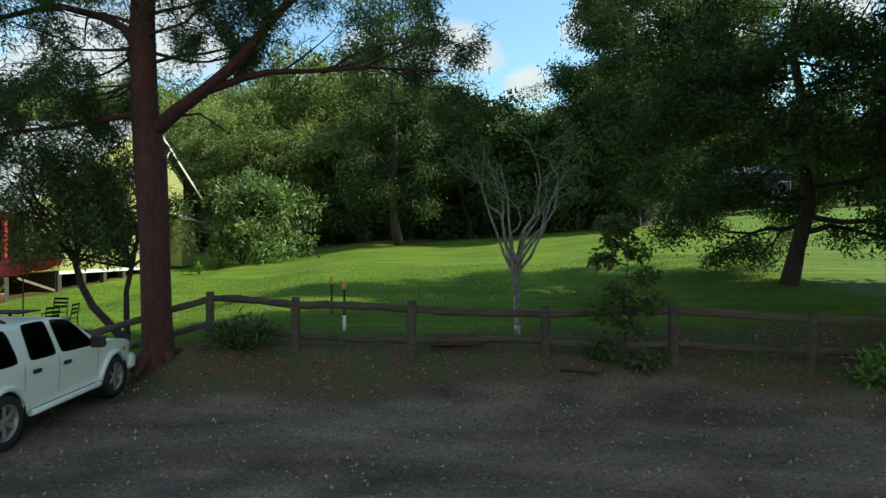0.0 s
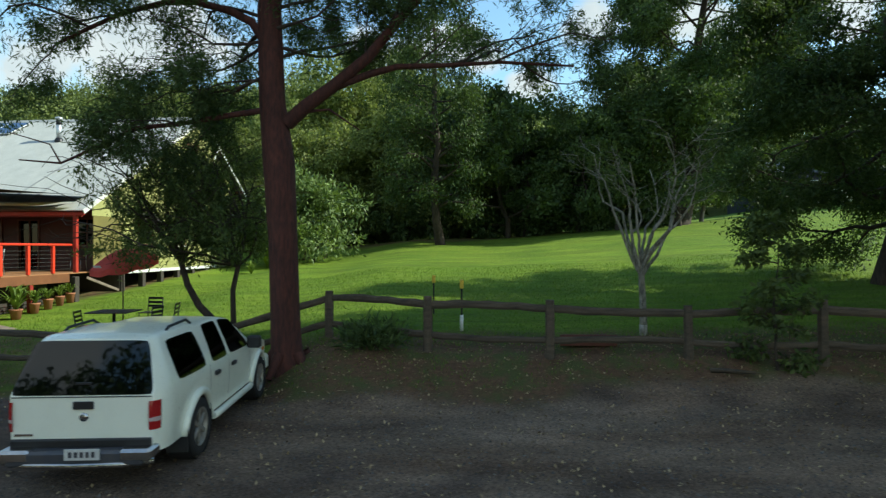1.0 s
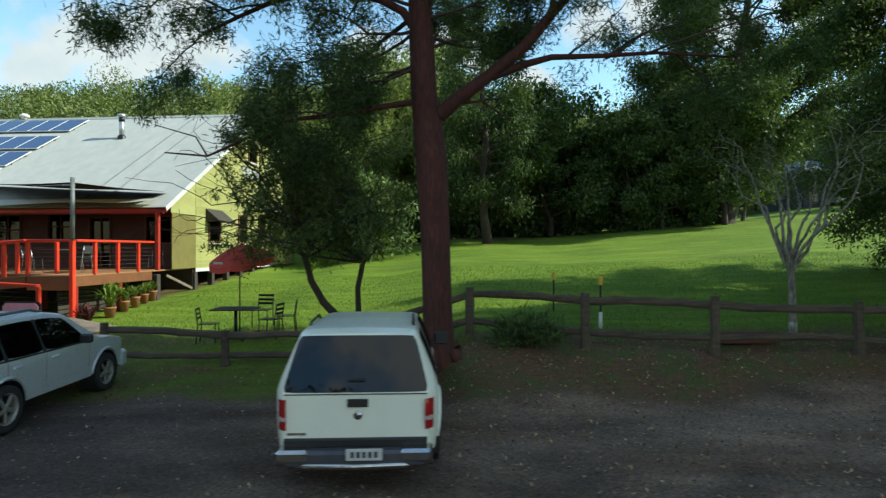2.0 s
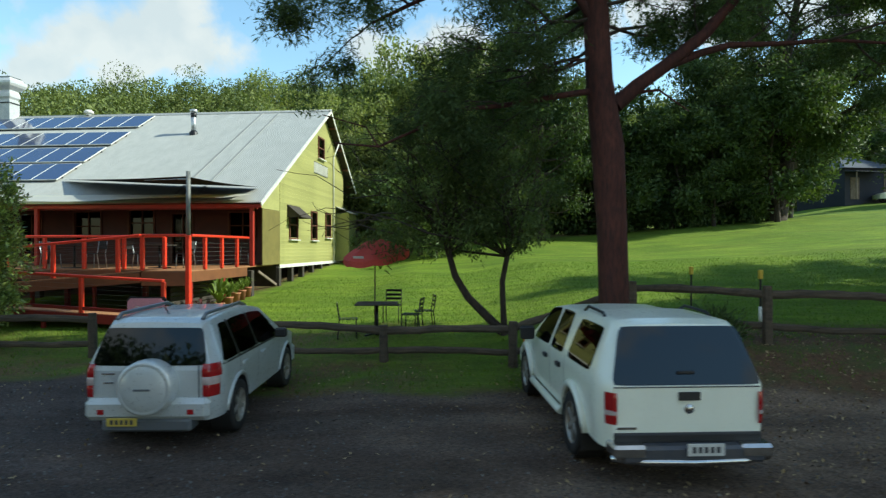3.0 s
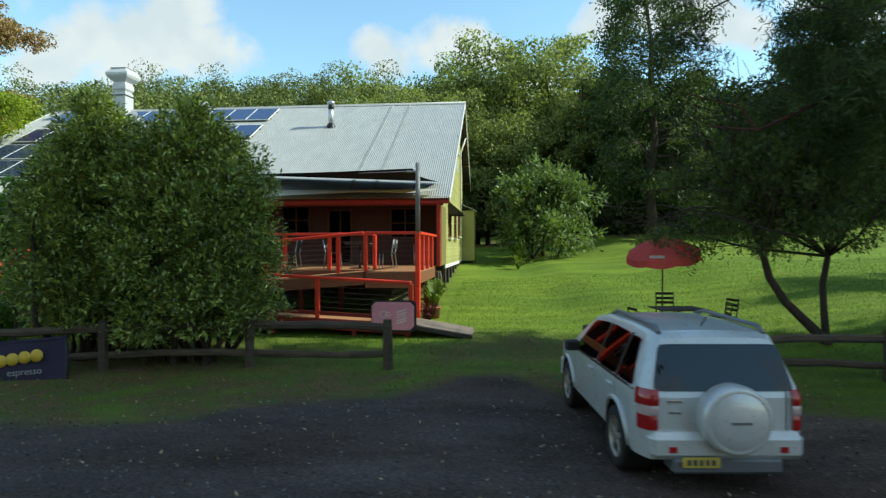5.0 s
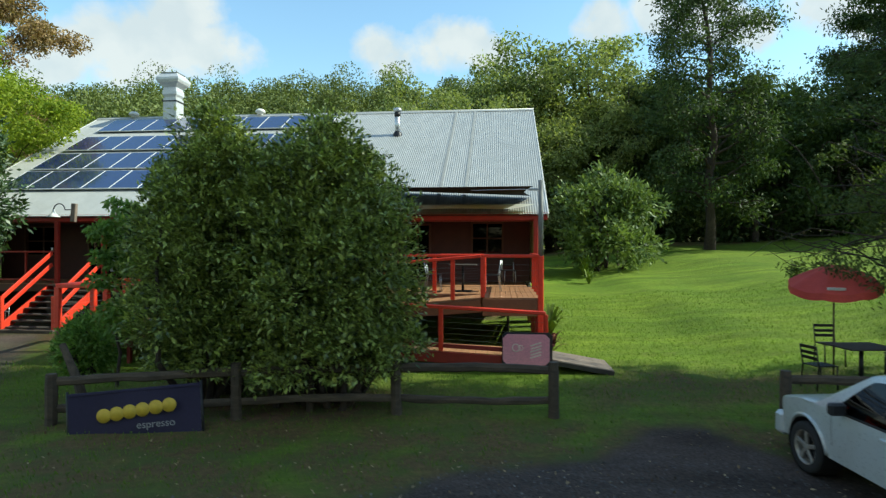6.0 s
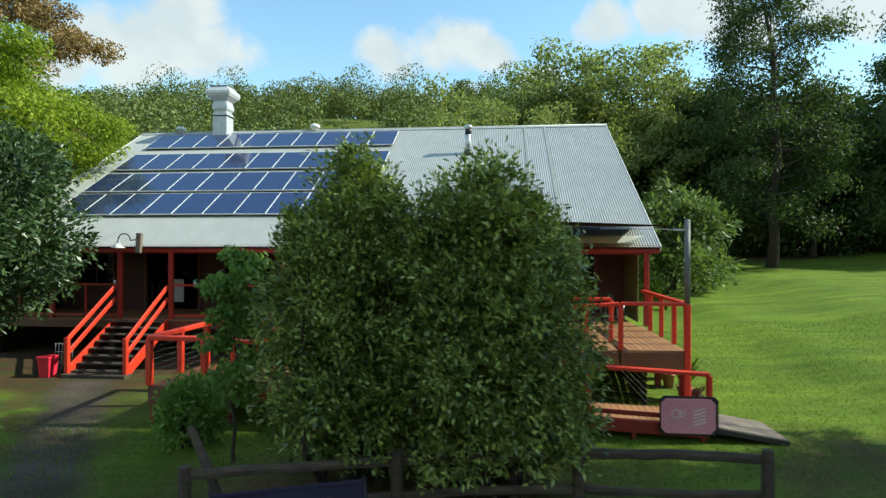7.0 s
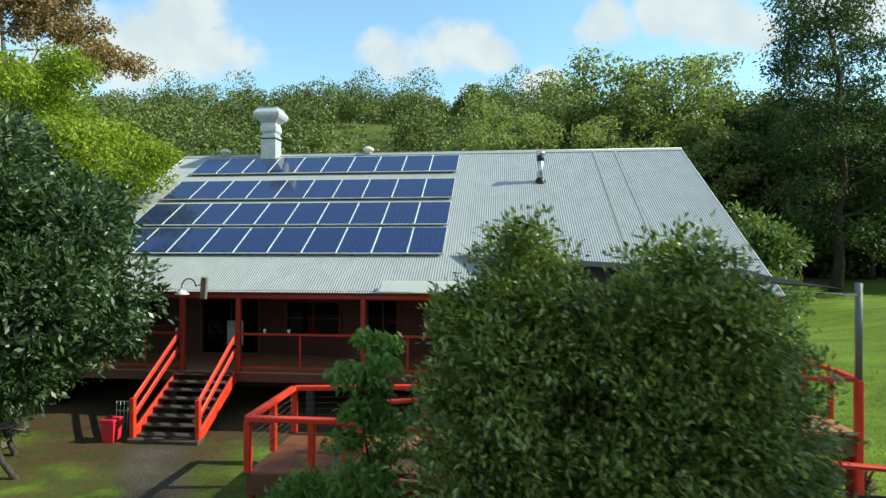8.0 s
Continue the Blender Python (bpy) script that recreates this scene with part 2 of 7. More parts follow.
def pane_glass(name, tint, rough=0.03, base=0.04, edge=0.5):
    n = Nodes(name)
    clear = n.node("BsdfTransparent", Color=(*tint, 1))
    gloss = n.node("BsdfGlossy", Roughness=rough)
    mix = n.node("MixShader")
    facing = n.node("LayerWeight").outputs["Facing"]
    n.put(mix.inputs[0], n.math("ADD", base, n.math("MULTIPLY", n.math("POWER", facing, 4.0), edge)))
    n.nt.links.new(clear.outputs[0], mix.inputs[1])
    n.nt.links.new(gloss.outputs[0], mix.inputs[2])
    n.nt.links.new(mix.outputs[0], n.out.inputs["Surface"])
    n.nt.nodes.remove(n.bsdf)
    return n.mat


def weathered_iron():
    n = Nodes("painted_corrugated_iron")
    co = n.coords((1, 0.12, 1))
    streak = n.ramp(n.noise(co, 2.6, 6, 0.65), (0.35, 0.0), (0.75, 1.0))
    fine = n.noise(n.coords(), 22, 3)
    col = n.mix(streak, (0.42, 0.425, 0.395), (0.345, 0.35, 0.325))
    col = n.mix(1.0, col, n.ramp(fine, (0.3, 0.9), (0.7, 1.08)), "MULTIPLY")
    n.set(Base_Color=col, Roughness=0.42, Metallic=0.15)
    return n.mat


M_IRON = weathered_iron()
M_LAP = worn("dull_lap_sheet", (0.33, 0.335, 0.31), (0.26, 0.265, 0.25), 0.6)
M_BOARD = worn("lime_weatherboard_paint", (0.44, 0.435, 0.165), (0.33, 0.33, 0.125), 0.55, 1.5, 30, stretch=(1, 0.25, 1))
M_OLIVE = worn("olive_panel_paint", (0.20, 0.17, 0.05), (0.15, 0.13, 0.04), 0.6)
M_TAN = worn("brown_wall_paint", (0.10, 0.028, 0.02), (0.068, 0.021, 0.015), 0.6)
M_RED = worn("bright_red_paint", (0.78, 0.055, 0.022), (0.60, 0.04, 0.018), 0.4, 2.0, 25, bump=0.1)
# the red paint darkened for the shade on the fascia and verandah rails
M_RED_SHADED = worn("shaded_red_paint", (0.46, 0.036, 0.02), (0.34, 0.028, 0.018), 0.5)
M_BEAM = worn("oiled_beam_timber", (0.20, 0.078, 0.032), (0.14, 0.055, 0.024), 0.55, 2.5, 30)
M_MAROON = worn("dark_red_paint", (0.30, 0.026, 0.018), (0.21, 0.02, 0.016), 0.5)
M_WHITE = worn("white_trim_paint", (0.78, 0.78, 0.74), (0.6, 0.6, 0.55), 0.5)
M_DECK = worn("decking_timber", (0.42, 0.21, 0.095), (0.30, 0.145, 0.065), 0.6, 2.5, 30, stretch=(1, 1, 1))
M_DARKWOOD = worn("stained_timber", (0.15, 0.055, 0.03), (0.10, 0.04, 0.024), 0.6, 2.5, 30)
M_GREYWOOD = worn("weathered_grey_timber", (0.115, 0.086, 0.058), (0.040, 0.031, 0.022), 0.85, 4.0, 35, bump=0.6, stretch=(0.5, 3, 3), tone=0.25)
M_PLANK = worn("silvered_plank", (0.24, 0.19, 0.145), (0.14, 0.11, 0.085), 0.8, 4.0, 35, bump=0.4)
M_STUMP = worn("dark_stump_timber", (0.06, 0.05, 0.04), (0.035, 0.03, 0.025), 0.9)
M_STEEL = worn("galvanised_steel", (0.55, 0.57, 0.58), (0.42, 0.44, 0.45), 0.35, 3.0, 20, metal=0.75, bump=0.05)
M_GALV = worn("bright_zinc_sheet", (0.62, 0.64, 0.64), (0.50, 0.52, 0.52), 0.45, 3.0, 20, metal=0.25, bump=0.05)
M_POLE = worn("dull_grey_pole_paint", (0.20, 0.21, 0.20), (0.14, 0.15, 0.14), 0.55)
M_BLACKSTEEL = plain("black_steel", (0.025, 0.025, 0.027), 0.4, 0.6)
M_SAIL = plain("charcoal_shade_cloth", (0.03, 0.032, 0.037), 0.95, Specular_IOR_Level=0.05)
M_PALESAIL = leafy("pale_sail_cloth", (0.55, 0.56, 0.54), (0.62, 0.63, 0.60), 0.35, 0.7, 0.0, 2.0, 0.1)
M_GLASS = pane_glass("window_glass", (0.75, 0.82, 0.82))
M_DARKGLASS = pane_glass("dim_room_glass", (0.025, 0.027, 0.03), 0.03, 0.02, 0.3)
M_TINT = pane_glass("tinted_car_glass", (0.03, 0.036, 0.05), 0.03, 0.06, 0.22)
M_RUBBER = plain("tyre_rubber", (0.022, 0.021, 0.02), 0.85)
M_ALLOY = worn("dusty_alloy_wheel", (0.42, 0.40, 0.36), (0.26, 0.22, 0.17), 0.4, 6.0, 30, metal=0.5, bump=0)
M_BLACKPLASTIC = plain("black_plastic", (0.02, 0.02, 0.021), 0.5)
M_TERRACOTTA = worn("terracotta", (0.42, 0.17, 0.085), (0.32, 0.13, 0.07), 0.8)
M_BARK_RED = bark("reddish_bark", (0.105, 0.033, 0.022), (0.036, 0.014, 0.012))
M_BARK_DARK = bark("dark_bark", (0.075, 0.055, 0.04), (0.028, 0.02, 0.016))
M_BARK_PALE = bark("lichen_grey_bark", (0.38, 0.36, 0.29), (0.06, 0.055, 0.042), 8.0)
M_BARK_WHITE = bark("whitened_bark", (0.6, 0.58, 0.52), (0.2, 0.18, 0.15), 5.0)
M_BARK_GUM = bark("gum_bark", (0.24, 0.21, 0.17), (0.12, 0.10, 0.08), 3.0)
M_LEAF_BIG = leafy("fine_dark_leaves", (0.030, 0.055, 0.020), (0.10, 0.145, 0.048), 0.32)
M_LEAF_SMALL = leafy("drooping_leaves", (0.034, 0.058, 0.020), (0.15, 0.19, 0.058), 0.34)
M_LEAF_HEDGE = leafy("glossy_hedge_leaves", (0.024, 0.052, 0.014), (0.42, 0.50, 0.115), 0.2, 0.3, 0.6, 1.5, 0.6)
M_LEAF_DARK = leafy("deep_wood_leaves", (0.032, 0.058, 0.024), (0.12, 0.17, 0.055), 0.3)
M_LEAF_HILL = leafy("hill_wood_leaves", (0.014, 0.034, 0.012), (0.24, 0.285, 0.08), 0.2, 0.45, 0.3, 0.11)
# hill leaves brightened, so sunlight on the nearer trees is in their colour
M_LEAF_SUNLIT = leafy("sunlit_wood_leaves", (0.06, 0.10, 0.036), (0.37, 0.41, 0.15), 0.4, 0.45, 0.5, 0.3)
M_LEAF_BRIGHT = leafy("bright_green_leaves", (0.085, 0.16, 0.014), (0.37, 0.43, 0.045), 0.42)
M_LEAF_MAGNOLIA = leafy("broad_shrub_leaves", (0.05, 0.09, 0.03), (0.25, 0.33, 0.12), 0.25, 0.35)
M_LEAF_FRESH = leafy("fresh_green_leaves", (0.075, 0.15, 0.035), (0.27, 0.40, 0.10), 0.38, 0.45)
M_LEAF_LEFT = leafy("dense_shiny_leaves", (0.018, 0.040, 0.013), (0.085, 0.14, 0.042), 0.2, 0.3, 0.55, 0.55, 0.6)
M_LEAF_BROWN = leafy("russet_leaves", (0.16, 0.10, 0.05), (0.42, 0.30, 0.14), 0.25)
M_LEAF_STRAP = leafy("strap_leaves", (0.07, 0.12, 0.02), (0.20, 0.27, 0.05), 0.25, 0.4)
M_GRASS = leafy("grass_blades", (0.08, 0.15, 0.014), (0.165, 0.255, 0.03), 0.3)
M_LITTER = leafy("fallen_leaves", (0.10, 0.06, 0.03), (0.50, 0.38, 0.22), 0.1, 0.7, 0.9)


def ground_material():
    n = Nodes("ground_cover")
    co = n.coords()
    gravel = n.node("Attribute")
    gravel.attribute_name = "gravel"
    bare = n.node("Attribute")
    bare.attribute_name = "bare"
    # lawn
    broad = n.noise(co, 0.35, 4)
    fine = n.noise(co, 9.0, 6, 0.7)
    blades = n.noise(n.coords((1, 1, 1)), 55.0, 3, 0.7)
    lawn = n.mix(n.ramp(broad, (0.35, 0.0), (0.7, 1.0)), (0.108, 0.180, 0.012), (0.165, 0.234, 0.018))
    swath = n.node("Mapping", Scale=(0.22, 1.9, 1.0), Rotation=(0, 0, 0.6))
    n.nt.links.new(co, swath.inputs["Vector"])
    lawn = n.mix(1.0, lawn, n.ramp(n.noise(swath.outputs[0], 1.1, 5, 0.65), (0.32, 0.66), (0.68, 1.2)), "MULTIPLY")
    thin = n.ramp(n.noise(co, 1.7, 6, 0.7), (0.55, 0.0), (0.72, 0.5))
    lawn = n.mix(thin, lawn, (0.16, 0.17, 0.035))
    lawn = n.mix(1.0, lawn, n.ramp(fine, (0.3, 0.72), (0.7, 1.25)), "MULTIPLY")
    lawn = n.mix(1.0, lawn, n.ramp(blades, (0.3, 0.65), (0.7, 1.3)), "MULTIPLY")
    # bare earth with leaf litter
    earth = n.mix(n.ramp(fine, (0.35, 0.0), (0.65, 1.0)), (0.092, 0.050, 0.028), (0.165, 0.096, 0.052))
    earth = n.mix(n.ramp(n.noise(co, 1.6, 6, 0.65), (0.44, 0.0), (0.6, 0.9)), earth, (0.078, 0.092, 0.026))
    # bare earth is multiplied darker towards the left yard
    dark_earth = n.node("Attribute")
    dark_earth.attribute_name = "dark_earth"
    earth = n.mix(dark_earth.outputs["Fac"], earth, n.mix(1.0, earth, (0.55, 0.50, 0.46), "MULTIPLY"))
    earth = n.mix(1.0, earth, n.ramp(blades, (0.3, 0.6), (0.7, 1.5)), "MULTIPLY")
    # blue-metal gravel
    vor = n.node("TexVoronoi", Vector=co, Scale=38.0)
    stones = n.mix(1.0, n.ramp(vor.outputs["Color"], (0.0, 0.55), (1.0, 1.6)), (0.148, 0.122, 0.098), "MULTIPLY")
    worn_tracks = n.ramp(n.noise(n.coords((0.35, 1.3, 1)), 0.7, 5), (0.4, 0.0), (0.65, 1.0))
    # gravel is darker towards -x, paler and browner towards +x
    gravel_tone = n.node("Attribute")
    gravel_tone.attribute_name = "gravel_tone"
    stones = n.mix(1.0, stones, n.mix(gravel_tone.outputs["Fac"], (0.53, 0.49, 0.52), (1.42, 1.25, 1.1)), "MULTIPLY")
    stones = n.mix(worn_tracks, stones, n.mix(1.0, stones, (0.74, 0.66, 0.60), "MULTIPLY"))
    stones = n.mix(1.0, stones, n.ramp(n.noise(n.coords((0.5, 1, 1)), 0.8, 6, 0.6), (0.3, 0.6), (0.7, 1.45)), "MULTIPLY")
    col = n.mix(bare.outputs["Fac"], lawn, earth)
    col = n.mix(gravel.outputs["Fac"], col, stones)
    n.set(Base_Color=col, Roughness=0.92)
    n.bsdf.inputs["Specular IOR Level"].default_value = 0.25
    n.bump(n.math("ADD", n.math("MULTIPLY", vor.outputs["Distance"], gravel.outputs["Fac"]), n.math("ADD", blades, fine)), 0.7, 0.03)
    return n.mat


M_GROUND = ground_material()


# ---- ground ----
def height(x, y):
    """The lie of the land."""
    x, y = np.asarray(x, dtype=float), np.asarray(y, dtype=float)
    later = smoothstep(-5, -7, x)      # the bank starts further back beside the parked cars
    bank = 0.7 * smoothstep(0, 1, (y - 9.2 - 3.1 * later) / (3.4 - 0.8 * later)) * (0.35 * smoothstep(-12.6, -10.4, x) + 0.65 * smoothstep(-9, -4.5, x))
    bank = bank + 0.03 * np.clip(x, 0, 10) * smoothstep(8, 13, y)
    lawn = (0.06 + 0.022 * smoothstep(-30, -14, x)) * np.clip(np.minimum(y, 45) - 12.3, 0, None)
    cross = 0.07 * np.log1p(np.exp(np.clip(x - 2, -30, 60) / 3)) * 3 * smoothstep(14, 38, y)
    hill = 42 * smoothstep(62, 200, y) * (1 - 0.3 * smoothstep(-20, 45, x)) + 0.10 * np.clip(y - 200, 0, 600)
    hill = hill + 3.0 * np.sin(x * 0.045 + 4.2) * smoothstep(90, 260, y)
    rough = 0.03 * np.sin(x * 0.9 + 0.7 * np.sin(y * 0.5)) * np.sin(y * 0.8) * smoothstep(12, 16, y)
    dip = -0.07 * np.exp(-((x + 12.8) / 2.5) ** 2 - ((y - 9.5) / 3.0) ** 2)
    rise = 1.0 * np.exp(-((x - 30) / 9) ** 2 - ((y - 57) / 8) ** 2)
    return bank + lawn + cross + hill + rough + dip + rise


def h(x, y):
    return float(height(x, y))


def gravel_edge(x):
    """Where the parking gravel ends, towards the fence."""
    x = np.asarray(x, dtype=float)
    e = 10.4 + 0.35 * np.sin(x * 0.6) + 0.2 * np.sin(x * 1.7 + 1)
    e = e + 0.3 * smoothstep(-9, -12, x)
    e = e + 2.4 * np.exp(-((x + 14.9) / 1.7) ** 2)      # worn way to the ramp
    e = e - 0.7 * smoothstep(-17.5, -20, x) + 3.2 * smoothstep(-26.2, -29.5, x)  # driveway
    return e


def wobble(x, y):
    return 0.25 * np.sin(3.1 * x + 1.7 * np.sin(2.3 * y)) + 0.18 * np.sin(5.3 * y + 2.0 * np.sin(3.7 * x))


def make_ground():
    xs = np.concatenate([-np.geomspace(900, 42, 26), np.arange(-41, 14, 0.2), np.geomspace(14.2, 900, 40)])
    ys = np.concatenate([-np.geomspace(400, 4, 14), np.arange(-3, 24, 0.2), np.arange(24, 60, 0.7), np.geomspace(61, 900, 36)])
    X, Y = np.meshgrid(xs, ys)
    Z = height(X, Y)
    near = smoothstep(60, 30, np.hypot(X, Y))
    Z = Z + near * 0.012 * wobble(X * 0.9, Y * 1.1)
    nx, ny = len(xs), len(ys)
    me = bpy.data.meshes.new("ground")
    idx = np.arange(nx * ny).reshape(ny, nx)
    quads = np.stack([idx[:-1, :-1], idx[:-1, 1:], idx[1:, 1:], idx[1:, :-1]], -1).reshape(-1, 4)
    me.from_pydata(np.stack([X, Y, Z], -1).reshape(-1, 3).tolist(), [], quads.tolist())
    me.polygons.foreach_set("use_smooth", [True] * len(me.polygons))
    w = wobble(X, Y)
    gravel = smoothstep(0.22, -0.22, Y - gravel_edge(X) + 0.35 * w)
    litter = smoothstep(0.5, -0.6, Y - (12.4 + 0.5 * w + 1.0 * smoothstep(-9, -5, X))) * smoothstep(-9, -6, X)
    litter = np.maximum(litter, 0.55 * smoothstep(0.4, -0.4, Y - gravel_edge(X) - 0.5 + 0.6 * w))
    # bare earth under the bushes, widened to stand in for their shadow
    under = np.exp(-(((X + 22.4) / 3.9) ** 2 + ((Y - 13.9) / 1.5) ** 2))
    track = smoothstep(1.1, 0.5, np.abs(Y - 14.6 - 0.10 * (X + 15) + 0.4 * w)) * smoothstep(-17, -15.4, X) * smoothstep(-8, -12.5, X) * 0.7
    # trodden way to the stairs, and the earth in front of them
    way = smoothstep(0.95, 0.45, np.abs(X + 29.1 + 0.5 * (Y - 15.9) + 0.35 * w)) * smoothstep(11, 13, Y) * smoothstep(20.6, 19.6, Y)
    gravel = np.maximum(gravel, 0.85 * way)
    path = 0.95 * smoothstep(4.2, 1.6, np.abs(X + 31.5 + 0.3 * (Y - 19) + 0.9 * w)) * smoothstep(22.5, 20, Y) * np.maximum(smoothstep(18.0, 19.3, Y + 0.6 * w), 0.8 * smoothstep(12, 14, Y) * smoothstep(-0.6, 0.05, w))
    wood = smoothstep(41, 43.5, Y + 1.5 * w - 3 * smoothstep(-4, 14, X) + 3 * smoothstep(20, 30, X)) * (1 - smoothstep(14, 17, X) * smoothstep(40, 36, X))
    verge = smoothstep(14.2, 12.6, Y + 0.8 * w) * smoothstep(-8, -11, X) * smoothstep(-0.75, 0.0, w + 0.2 * np.sin(X * 1.3))
    worn_spot = np.exp(-((X + 13.9 + 0.5 * w) / 1.2) ** 2 - ((Y - 15.5 + 0.4 * w) / 0.8) ** 2)
    cth, sth = math.cos(radians(4.6)), math.sin(radians(4.6))
    LX, LY = cth * (X + 15.46) - sth * (Y - 21.25), sth * (X + 15.46) + cth * (Y - 21.25)
    house_earth = smoothstep(-0.3, -1.0, LX + 0.3 * w) * smoothstep(-23, -21.5, LX) * smoothstep(0.2, 0.8, LY + 2.6 * smoothstep(-8, -12, LX) + 0.5 * w) * smoothstep(13.5, 12.5, LY)
    bare = np.clip(np.maximum.reduce([litter, under * 1.3, track, path, wood * 0.9 * smoothstep(72, 62, Y), 0.45 * smoothstep(66, 80, Y), house_earth, verge * 0.85, worn_spot]), 0, 1)
    # where the earth is made darker: left of about x = -24
    dark_earth = smoothstep(-24, -27, X + w) * smoothstep(10.5, 12.5, Y + w)
    # gravel tone by position, from dark at the left to pale brown
    gravel_tone = smoothstep(-12.5, 1.0, X + 1.5 * w + 0.25 * Y) * smoothstep(-0.9, 0.6, 0.6 + 0.5 * np.sin(Y * 1.7 + 0.25 * X) + w)
    for name, values in (("gravel", gravel), ("bare", bare), ("gravel_tone", gravel_tone), ("dark_earth", dark_earth)):
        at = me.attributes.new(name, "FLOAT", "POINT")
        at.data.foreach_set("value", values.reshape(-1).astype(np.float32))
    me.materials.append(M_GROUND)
    ob = new("ground", me)
    return tagged(ob, "sloping mown green lawn and dark gravel parking area", "ground", kind="structure")


make_ground()


# ---- house ----
HOUSE = Matrix.Translation((-15.46, 21.25, 0)) @ pose(0, 0, 0, 0, 0, -4.6)
EAVE, PITCH, RIDGE_Y, RIDGE_Z, LEFT, RIGHT = 4.12, 0.597, 8.75, 9.34, -21.25, -0.1
BACK_Y, BACK_Z = 14.0, 5.72
WALL_Y, WALL_X, FLOOR = 2.75, -0.52, 1.81


def roof_z(y):
    if y <= RIDGE_Y:
        return EAVE + PITCH * y
    return RIDGE_Z - (y - RIDGE_Y) * (RIDGE_Z - BACK_Z) / (BACK_Y - RIDGE_Y)


def ground_at(lx, ly):
    p = HOUSE @ Vector((lx, ly, 0))
    return h(p.x, p.y)


def corrugated(x0, x1, rows, wave=0.076, deep=0.011):
    """Corrugated sheet between x0 and x1; rows: (y, z) down the slope."""
    s = Shape()
    n = int((x1 - x0) / wave * 6)
    xs = [x0 + (x1 - x0) * i / n for i in range(n + 1)]
    verts = []
    for y, z in rows:
        for x in xs:
            verts.append((x, y, z + deep * math.sin(math.tau * x / wave)))
    faces = []
    for j in range(len(rows) - 1):
        for i in range(n):
            a = j * (n + 1) + i
            faces.append((a, a + 1, a + n + 2, a + n + 1))
    return s.add(verts, faces, True)


def weatherboards(parent, y0, y1, z0, z1, holes):
    """Lapped boards on the gable, cut round the openings."""
    tall = 0.155
    cache = {}
    z = z0
    while z < z1:
        lo = max(y0, (z + tall - EAVE + 0.075) / PITCH)
        hi = y1
        if roof_z(y1) < z + tall + 0.1:
            hi = RIDGE_Y + (RIDGE_Z - z - tall - 0.1) * (BACK_Y - RIDGE_Y) / (RIDGE_Z - BACK_Z)
        runs = [(lo, min(hi, y1))]
        for a, b, c, d in holes:
            if c < z + tall * 0.6 and d > z + tall * 0.4:
                cut = []
                for p, q in runs:
                    if b <= p or a >= q:
                        cut.append((p, q))
                    else:
                        cut += [(p, a), (b, q)]
                runs = cut
        for p, q in runs:
            if q - p < 0.05:
                continue
            key = round(q - p, 2)
            if key not in cache:
                cache[key] = Shape().box((0.026, key, tall + 0.03), turn=(0, 10, 0), c=0.003).mesh("weatherboard")
                cache[key].materials.append(M_BOARD)
            part("weatherboard", cache[key], None, parent, at=Matrix.Translation((WALL_X, (p + q) / 2, z + tall / 2)))
        z += tall


def ring(a0, a1, z0, z1, bar, depth):
    """A rectangular frame in x, z with a hole, depth along y."""
    s = Shape()
    verts, faces = [], []
    for y in (-depth / 2, depth / 2):
        for g in (bar / 2, -bar / 2):
            verts += [(a0 - g, y, z0 - g), (a1 + g, y, z0 - g), (a1 + g, y, z1 + g), (a0 - g, y, z1 + g)]
    for i in range(4):
        j = (i + 1) % 4
        faces += [(i, j, 4 + j, 4 + i), (8 + j, 8 + i, 12 + i, 12 + j), (j, i, 8 + i, 8 + j), (4 + i, 4 + j, 12 + j, 12 + i)]
    return s.add(verts, faces)


def sash_window(parent, y0, y1, z0, z1, name="window"):
    """A timber sash window in the gable wall, facing +x."""
    x = WALL_X + 0.02
    turn = Matrix.Translation((x, 0, 0)) @ pose(0, 0, 0, 0, 0, 90)
    w = ring(y0, y1, z0, z1, 0.07, 0.09)
    w.v = [tuple(turn @ Vector(v)) for v in w.v]
    frame_ob = part(name, w, M_DARKWOOD, parent, "dark timber sash window")
    part("meeting_rail", Shape().box((0.06, y1 - y0 - 0.07, 0.06), (x, (y0 + y1) / 2, (z0 + z1) / 2)), M_DARKWOOD, frame_ob)
    g = Shape().box((0.006, y1 - y0, z1 - z0), (x - 0.03, (y0 + y1) / 2, (z0 + z1) / 2), c=0.001)
    pane = part("pane", g, M_GLASS, frame_ob)
    pane.visible_shadow = False
    part("sill", Shape().box((0.16, y1 - y0 + 0.16, 0.045), (x + 0.05, (y0 + y1) / 2, z0 - 0.06)), M_WHITE, frame_ob, "white painted sill")
    return frame_ob


